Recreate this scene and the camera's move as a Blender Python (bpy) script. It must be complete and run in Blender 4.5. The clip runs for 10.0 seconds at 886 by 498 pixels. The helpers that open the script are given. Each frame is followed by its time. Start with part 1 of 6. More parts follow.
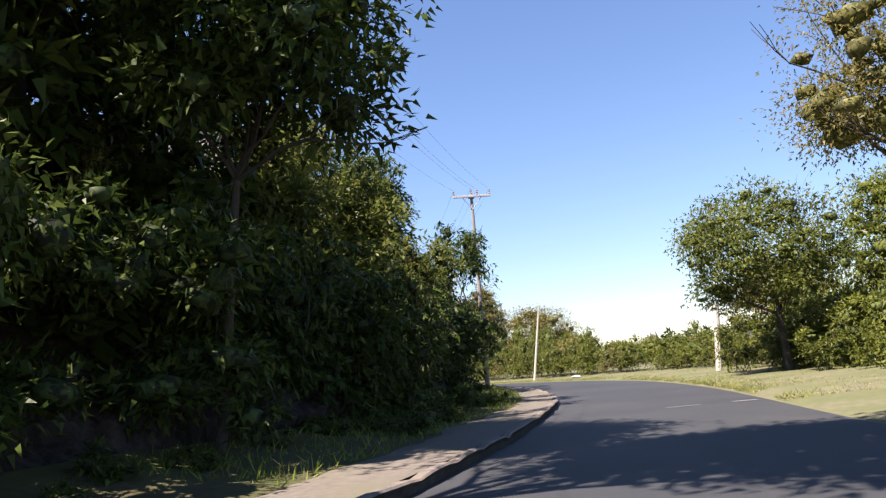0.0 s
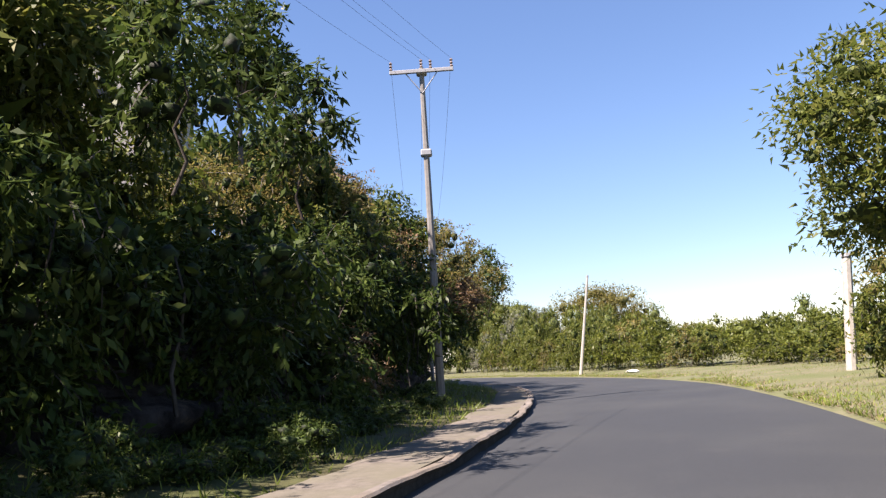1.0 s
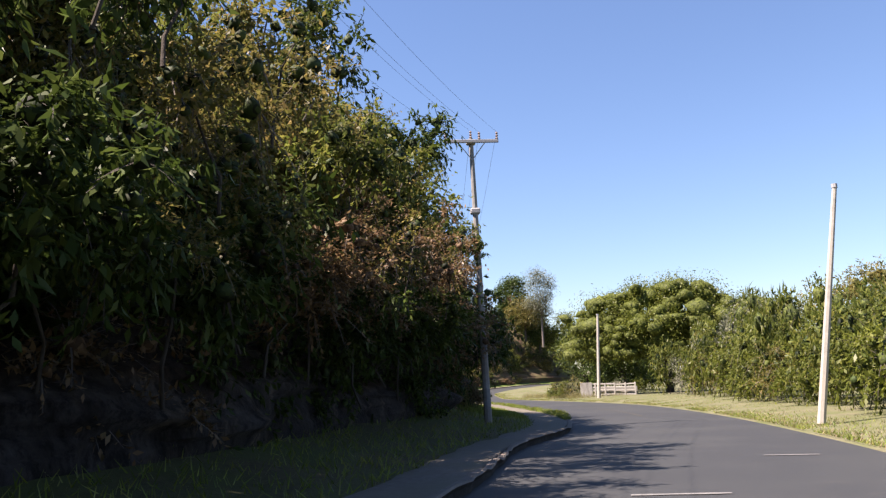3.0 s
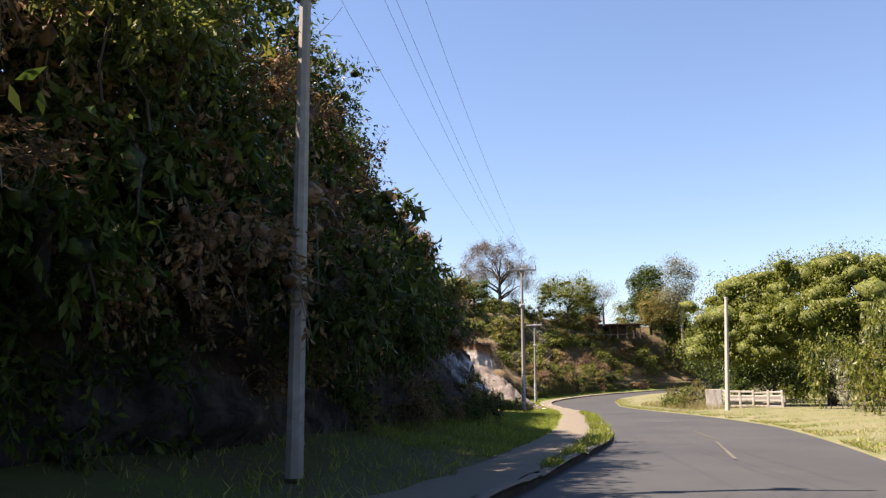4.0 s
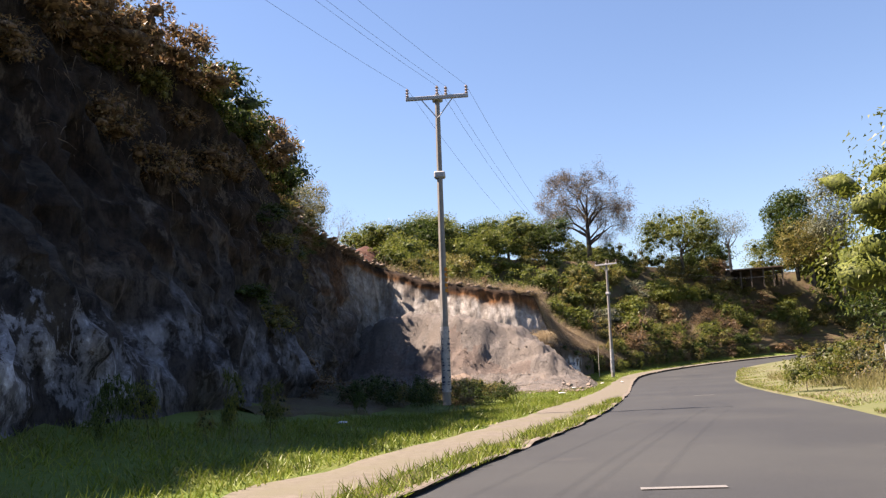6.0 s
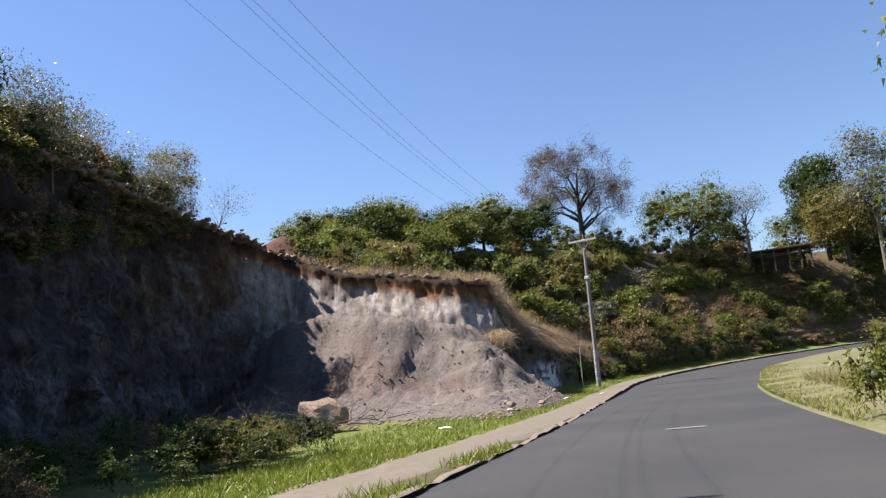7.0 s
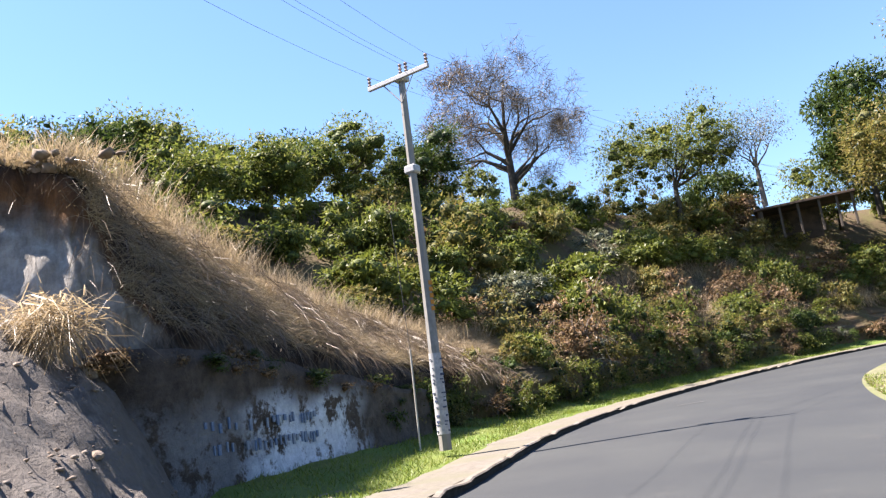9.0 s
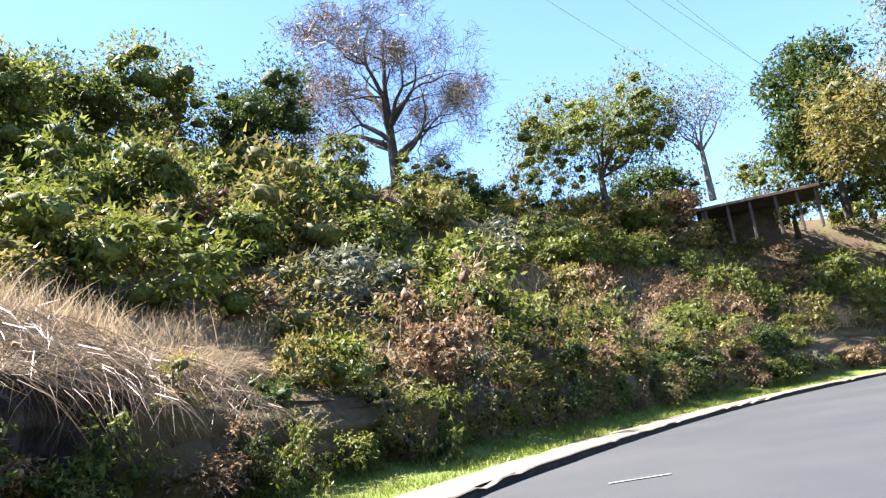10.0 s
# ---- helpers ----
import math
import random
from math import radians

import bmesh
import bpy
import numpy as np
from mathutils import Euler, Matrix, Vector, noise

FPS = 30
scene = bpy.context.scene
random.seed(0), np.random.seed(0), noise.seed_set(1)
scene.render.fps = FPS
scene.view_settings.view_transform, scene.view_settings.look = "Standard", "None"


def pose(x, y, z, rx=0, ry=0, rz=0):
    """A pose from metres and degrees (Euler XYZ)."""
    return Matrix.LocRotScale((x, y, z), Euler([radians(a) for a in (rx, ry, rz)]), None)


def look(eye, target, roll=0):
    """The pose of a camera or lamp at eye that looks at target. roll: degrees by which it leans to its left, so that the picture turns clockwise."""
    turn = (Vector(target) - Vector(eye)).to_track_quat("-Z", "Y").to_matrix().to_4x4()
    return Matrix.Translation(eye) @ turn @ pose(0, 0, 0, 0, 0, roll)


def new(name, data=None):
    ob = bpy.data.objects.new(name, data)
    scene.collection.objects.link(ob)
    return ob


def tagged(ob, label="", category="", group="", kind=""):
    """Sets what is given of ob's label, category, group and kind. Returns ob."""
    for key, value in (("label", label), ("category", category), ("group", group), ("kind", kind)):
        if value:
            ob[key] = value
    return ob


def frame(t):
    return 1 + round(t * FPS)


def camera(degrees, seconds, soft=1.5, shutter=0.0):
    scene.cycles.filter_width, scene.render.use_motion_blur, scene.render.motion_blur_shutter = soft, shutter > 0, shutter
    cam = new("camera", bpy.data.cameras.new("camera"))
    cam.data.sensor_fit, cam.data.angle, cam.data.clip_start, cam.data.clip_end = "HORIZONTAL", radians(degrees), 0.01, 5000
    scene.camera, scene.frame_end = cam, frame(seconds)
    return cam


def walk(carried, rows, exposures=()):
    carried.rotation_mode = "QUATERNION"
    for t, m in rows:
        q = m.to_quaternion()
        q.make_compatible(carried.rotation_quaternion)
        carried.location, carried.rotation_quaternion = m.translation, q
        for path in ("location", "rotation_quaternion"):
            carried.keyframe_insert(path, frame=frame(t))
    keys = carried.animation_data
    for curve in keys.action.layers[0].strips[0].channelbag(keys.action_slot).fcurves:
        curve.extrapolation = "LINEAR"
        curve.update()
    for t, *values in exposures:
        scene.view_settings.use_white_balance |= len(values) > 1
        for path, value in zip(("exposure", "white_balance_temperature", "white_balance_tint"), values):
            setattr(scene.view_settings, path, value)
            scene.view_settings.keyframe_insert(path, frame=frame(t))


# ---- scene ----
cam = camera(57.66, 10.0, soft=1.3)
PATH = [
    (0, (0.000, 0.000, 1.399), (0.193, 19.760, 4.484), -5.22),
    (0.5, (2.720, 8.583, 1.399), (1.586, 28.259, 4.797), -3.07),
    (1, (4.972, 17.974, 1.360), (2.973, 37.662, 4.256), -4.23),
    (1.5, (6.529, 26.052, 1.408), (4.149, 45.724, 4.117), -5.66),
    (2, (8.141, 34.970, 1.356), (4.434, 54.422, 4.164), -5.35),
    (2.5, (8.541, 41.733, 1.520), (3.114, 60.737, 4.587), -4.13),
    (2.7, (8.423, 44.845, 1.535), (1.811, 63.436, 4.797), -3.95),
    (3.8, (6.971, 65.053, 1.470), (-3.758, 81.551, 5.031), 0.55),
    (4, (6.247, 68.498, 1.493), (-5.131, 84.553, 5.068), -0.74),
    (4.5, (4.269, 76.869, 1.508), (-8.429, 92.035, 4.468), -1.92),
    (5, (1.562, 85.354, 1.424), (-11.387, 100.306, 4.388), -3.15),
    (5.5, (-1.363, 93.130, 1.402), (-15.043, 107.362, 4.615), -3.99),
    (5.7, (-2.519, 96.130, 1.391), (-16.336, 110.265, 4.438), -2.57),
    (6.8, (-9.780, 113.470, 1.231), (-24.625, 126.435, 4.626), -5.00),
    (7, (-11.514, 116.472, 1.273), (-25.897, 129.946, 4.675), -5.52),
    (7.5, (-15.731, 123.829, 1.246), (-30.391, 136.961, 4.799), -5.53),
    (8, (-20.662, 131.901, 1.243), (-35.033, 145.281, 5.043), -7.34),
    (8.5, (-24.885, 139.154, 1.357), (-39.430, 152.242, 5.497), -5.50),
    (9, (-29.715, 146.893, 1.434), (-43.784, 160.567, 5.320), -8.03),
    (9.5, (-34.426, 153.997, 1.475), (-48.947, 167.179, 5.396), -6.58),
    (9.8, (-36.864, 158.354, 1.432), (-50.352, 172.425, 5.911), -7.45),
    (10, (-38.533, 161.200, 1.392), (-51.096, 176.058, 6.018), -8.20),
]
walk(cam, [(t, look(eye, target, roll)) for t, eye, target, roll in PATH],
     exposures=[(0, 1.84, 6700, 24), (2.7, 1.84, 6800, 25), (3.8, 2.06, 7600, 24), (5.7, 2.05, 7600, 24), (6.8, 1.6, 6750, 21), (8.0, 1.75, 6500, 19), (8.5, 1.95, 6700, 19), (9.0, 2.45, 6550, 18), (10, 2.97, 6300, 18)])

# ---------------------------------------------------------------- light
SUN_WAY = Vector((0.449, 0.350, -0.822)).normalized()
sky = bpy.data.worlds.new("sky")
scene.world = sky
sky.use_nodes = True
sky_nodes = sky.node_tree.nodes
sky_tex = sky_nodes.new("ShaderNodeTexSky")
sky_tex.sky_type = "NISHITA"
sky_tex.sun_disc = False
sky_tex.sun_elevation = math.asin(-SUN_WAY.z)
sky_tex.sun_rotation = math.atan2(-SUN_WAY.x, -SUN_WAY.y)
sky_tex.air_density = 1.25
sky_tex.dust_density = 0.0
sky_tex.ozone_density = 8.0
sky_nodes["Background"].inputs[1].default_value = 0.0545
sky.node_tree.links.new(sky_tex.outputs[0], sky_nodes["Background"].inputs[0])
sun_data = bpy.data.lights.new("sun", "SUN")
sun_data.energy = 5.0
sun_data.angle = radians(0.53)
sun_data.color = (1.0, 0.93, 0.82)
sun = new("sun", sun_data)
sun.matrix_world = look((-60, -30, 90), Vector((-60, -30, 90)) + SUN_WAY)


# ---------------------------------------------------------------- materials
def node_mat(name, rough=0.8):
    m = bpy.data.materials.new(name)
    m.use_nodes = True
    n, l = m.node_tree.nodes, m.node_tree.links
    b = n["Principled BSDF"]
    b.inputs["Roughness"].default_value = rough
    b.inputs["Specular IOR Level"].default_value = 0.25
    return m, n, l, b


def noise_node(n, l, scale, detail=5, rough=0.6, stretch=None):
    tex = n.new("ShaderNodeTexNoise")
    tex.inputs["Scale"].default_value = scale
    tex.inputs["Detail"].default_value = detail
    tex.inputs["Roughness"].default_value = rough
    geo = n.new("ShaderNodeNewGeometry")
    if stretch:
        mp = n.new("ShaderNodeMapping")
        mp.inputs["Scale"].default_value = stretch
        l.new(geo.outputs["Position"], mp.inputs["Vector"])
        l.new(mp.outputs[0], tex.inputs["Vector"])
    else:
        l.new(geo.outputs["Position"], tex.inputs["Vector"])
    return tex.outputs["Fac"]


def ramp(n, l, fac, stops):
    r = n.new("ShaderNodeValToRGB")
    while len(r.color_ramp.elements) < len(stops):
        r.color_ramp.elements.new(0.5)
    for e, (p, c) in zip(r.color_ramp.elements, stops):
        e.position, e.color = p, (*c, 1)
    l.new(fac, r.inputs["Fac"])
    return r.outputs["Color"]


def mix(n, l, fac, a, b, mode="MIX"):
    m = n.new("ShaderNodeMix")
    m.data_type, m.blend_type = "RGBA", mode
    if isinstance(fac, (int, float)):
        m.inputs[0].default_value = fac
    else:
        l.new(fac, m.inputs[0])
    for sock, v in ((m.inputs[6], a), (m.inputs[7], b)):
        if isinstance(v, tuple):
            sock.default_value = (*v, 1)
        else:
            l.new(v, sock)
    return m.outputs[2]


def bump(n, l, b, height, strength, dist):
    k = n.new("ShaderNodeBump")
    k.inputs["Strength"].default_value = strength
    k.inputs["Distance"].default_value = dist
    l.new(height, k.inputs["Height"])
    l.new(k.outputs[0], b.inputs["Normal"])


def surface(name, dark, light, big=0.4, fine=9.0, rough=0.85, relief=0.5, dist=0.03, stain=None, stretch=None):
    """Two scales of colour noise, a stain colour and a fine bump."""
    m, n, l, b = node_mat(name, rough)
    base = ramp(n, l, noise_node(n, l, fine, 6, 0.65, stretch), [(0.3, dark), (0.7, light)])
    large = ramp(n, l, noise_node(n, l, big, 4), [(0.38, (0, 0, 0)), (0.66, (1, 1, 1))])
    if stain:
        base = mix(n, l, large, base, stain)
    l.new(base, b.inputs["Base Color"])
    bump(n, l, b, noise_node(n, l, fine * 1.7, 6, 0.7, stretch), relief, dist)
    return m


def leaf_material(name, tones, gloss=0.15, thin=0.28):
    """Leaves: the tone changes from leaf to leaf, some light comes through."""
    m, n, l, b = node_mat(name, 0.42)
    b.inputs["Specular IOR Level"].default_value = gloss * 1.6
    geo = n.new("ShaderNodeNewGeometry")
    stops = [(i / max(1, len(tones) - 1), c) for i, c in enumerate(tones)]
    col = ramp(n, l, geo.outputs["Random Per Island"], stops)
    patch = ramp(n, l, noise_node(n, l, 0.6, 3), [(0.35, (0.72, 0.72, 0.72)), (0.7, (1.25, 1.2, 1.0))])
    col = mix(n, l, 1.0, col, patch, "MULTIPLY")
    l.new(col, b.inputs["Base Color"])
    tr = n.new("ShaderNodeBsdfTranslucent")
    l.new(col, tr.inputs["Color"])
    mx = n.new("ShaderNodeMixShader")
    mx.inputs[0].default_value = thin
    l.new(b.outputs[0], mx.inputs[1])
    l.new(tr.outputs[0], mx.inputs[2])
    l.new(mx.outputs[0], n["Material Output"].inputs["Surface"])
    return m


def core_material(name, tones, gap_shade):
    """The inner mass of a shrub: a mosaic of small leaves and dark gaps, the shade between leaves painted in."""
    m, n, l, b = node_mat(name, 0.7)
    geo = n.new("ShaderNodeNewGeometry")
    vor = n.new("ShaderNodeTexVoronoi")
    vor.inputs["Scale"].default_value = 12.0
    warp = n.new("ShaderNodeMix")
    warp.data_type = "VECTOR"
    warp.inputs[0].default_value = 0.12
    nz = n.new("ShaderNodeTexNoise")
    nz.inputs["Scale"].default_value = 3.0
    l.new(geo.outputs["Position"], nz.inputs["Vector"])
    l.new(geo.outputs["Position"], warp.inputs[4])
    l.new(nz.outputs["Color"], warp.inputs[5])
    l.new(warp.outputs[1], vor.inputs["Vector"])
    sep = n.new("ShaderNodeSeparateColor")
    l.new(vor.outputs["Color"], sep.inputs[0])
    stops = [(0.0, tuple(gap_shade * c for c in tones[0])), (0.30, tuple(1.6 * gap_shade * c for c in tones[0]))] + [(0.45 + 0.55 * i / (len(tones) - 1), tuple(0.8 * c for c in t)) for i, t in enumerate(tones)]
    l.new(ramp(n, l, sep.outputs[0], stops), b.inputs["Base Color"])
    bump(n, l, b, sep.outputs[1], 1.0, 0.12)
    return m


def asphalt_material():
    m, n, l, b = node_mat("asphalt", 0.75)
    grain = ramp(n, l, noise_node(n, l, 60, 4, 0.7), [(0.3, (0.022, 0.025, 0.0265)), (0.72, (0.050, 0.053, 0.0545))])
    wear = ramp(n, l, noise_node(n, l, 0.22, 5, 0.6), [(0.4, (0.86, 0.86, 0.88)), (0.65, (1.12, 1.1, 1.06))])
    dust = ramp(n, l, noise_node(n, l, 0.9, 6, 0.7), [(0.6, (0, 0, 0)), (0.85, (0.25, 0.25, 0.25))])
    col = mix(n, l, 1.0, grain, wear, "MULTIPLY")
    col = mix(n, l, dust, col, (0.115, 0.104, 0.09))
    l.new(col, b.inputs["Base Color"])
    bump(n, l, b, noise_node(n, l, 90, 3, 0.7), 0.35, 0.008)
    return m


def earth_material():
    """A cut bank: brown topsoil over an orange band and pale tuff, old whitewash flaking at the foot.
    The mesh tells how far up the layers a point lies (layer) and where the foot was whitewashed (limed)."""
    m, n, l, b = node_mat("cut_earth", 0.95)
    lay = n.new("ShaderNodeAttribute")
    lay.attribute_name = "layer"
    wob = n.new("ShaderNodeMath")
    wob.operation = "MULTIPLY_ADD"
    l.new(noise_node(n, l, 0.5, 7, 0.7), wob.inputs[0])
    wob.inputs[1].default_value = 0.42
    l.new(lay.outputs["Fac"], wob.inputs[2])
    layers = ramp(n, l, wob.outputs[0], [(0.0, (0.068, 0.066, 0.066)), (0.14, (0.144, 0.137, 0.133)), (0.25, (0.28, 0.272, 0.256)), (0.52, (0.33, 0.315, 0.29)), (0.66, (0.21, 0.165, 0.13)),
                                         (0.76, (0.202, 0.094, 0.036)), (0.86, (0.086, 0.047, 0.026)), (0.97, (0.036, 0.024, 0.016))])
    # Older brown soil, darkened further to paint the shade on unlit faces.
    aged_shade = n.new("ShaderNodeAttribute")
    aged_shade.attribute_name = "aged_shade"
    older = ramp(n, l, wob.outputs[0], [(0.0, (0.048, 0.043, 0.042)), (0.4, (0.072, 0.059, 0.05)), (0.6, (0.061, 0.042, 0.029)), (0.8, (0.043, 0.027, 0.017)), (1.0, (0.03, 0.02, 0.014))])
    layers = mix(n, l, aged_shade.outputs["Fac"], layers, older)
    grain = ramp(n, l, noise_node(n, l, 2.2, 8, 0.7), [(0.3, (0.5, 0.48, 0.46)), (0.7, (1.3, 1.3, 1.3))])
    streak = ramp(n, l, noise_node(n, l, 1.6, 7, 0.65, (1, 1, 0.09)), [(0.38, (0.5, 0.46, 0.43)), (0.6, (1.25, 1.25, 1.25))])
    col = mix(n, l, 1.0, layers, grain, "MULTIPLY")
    col = mix(n, l, 0.85, col, streak, "MULTIPLY")
    moss = ramp(n, l, noise_node(n, l, 0.45, 6, 0.7), [(0.52, (0, 0, 0)), (0.64, (0.8, 0.8, 0.8))])
    grown = n.new("ShaderNodeMath")
    grown.operation = "MULTIPLY"
    l.new(moss, grown.inputs[0])
    l.new(aged_shade.outputs["Fac"], grown.inputs[1])
    col = mix(n, l, grown.outputs[0], col, (0.047, 0.037, 0.026))
    scar = ramp(n, l, noise_node(n, l, 0.9, 7, 0.7, (1, 1, 0.4)), [(0.575, (0, 0, 0)), (0.63, (0.75, 0.75, 0.75))])
    bare = n.new("ShaderNodeMath")
    bare.operation = "MULTIPLY"
    l.new(scar, bare.inputs[0])
    l.new(aged_shade.outputs["Fac"], bare.inputs[1])
    col = mix(n, l, bare.outputs[0], col, mix(n, l, 1.0, (0.122, 0.097, 0.076), grain, "MULTIPLY"))
    limed = n.new("ShaderNodeAttribute")
    limed.attribute_name = "limed"
    flake = ramp(n, l, noise_node(n, l, 0.75, 10, 0.74, (1, 1, 0.6)), [(0.46, (0, 0, 0)), (0.485, (0.4, 0.4, 0.4)), (0.53, (0.5, 0.5, 0.5)), (0.56, (1, 1, 1))])
    both = n.new("ShaderNodeMath")
    both.operation = "MULTIPLY"
    l.new(flake, both.inputs[0])
    l.new(limed.outputs["Fac"], both.inputs[1])
    col = mix(n, l, both.outputs[0], col, mix(n, l, 1.0, (0.56, 0.60, 0.68), grain, "MULTIPLY"))
    sward = n.new("ShaderNodeAttribute")
    sward.attribute_name = "turfed"
    dry = ramp(n, l, noise_node(n, l, 0.35, 8, 0.7), [(0.35, (0.054, 0.061, 0.02)), (0.5, (0.108, 0.094, 0.043)), (0.68, (0.158, 0.13, 0.072))])
    col = mix(n, l, sward.outputs["Fac"], col, dry)
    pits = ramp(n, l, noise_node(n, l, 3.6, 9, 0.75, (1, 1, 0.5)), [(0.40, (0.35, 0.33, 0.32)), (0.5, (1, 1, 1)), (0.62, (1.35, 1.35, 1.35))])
    col = mix(n, l, aged_shade.outputs["Fac"], col, mix(n, l, 1.0, col, pits, "MULTIPLY"))
    l.new(col, b.inputs["Base Color"])
    bump(n, l, b, noise_node(n, l, 3.0, 12, 0.75, (1, 1, 0.16)), 0.8, 0.35)
    return m


def plaster_material():
    """Old dirty plaster with a flaking patch of whitewash, where the mesh says so (limed)."""
    m, n, l, b = node_mat("flaking_plaster", 0.9)
    base = ramp(n, l, noise_node(n, l, 3.0, 8, 0.7), [(0.3, (0.024, 0.019, 0.016)), (0.7, (0.085, 0.068, 0.056))])
    wash = ramp(n, l, noise_node(n, l, 5.0, 6, 0.7), [(0.3, (0.33, 0.38, 0.46)), (0.7, (0.58, 0.63, 0.70))])
    flake = ramp(n, l, noise_node(n, l, 0.9, 10, 0.74), [(0.44, (0, 0, 0)), (0.5, (1, 1, 1))])
    limed = n.new("ShaderNodeAttribute")
    limed.attribute_name = "limed"
    both = n.new("ShaderNodeMath")
    both.operation = "MULTIPLY"
    l.new(flake, both.inputs[0])
    l.new(limed.outputs["Fac"], both.inputs[1])
    l.new(mix(n, l, both.outputs[0], base, wash), b.inputs["Base Color"])
    bump(n, l, b, noise_node(n, l, 6, 8, 0.7), 0.8, 0.08)
    return m


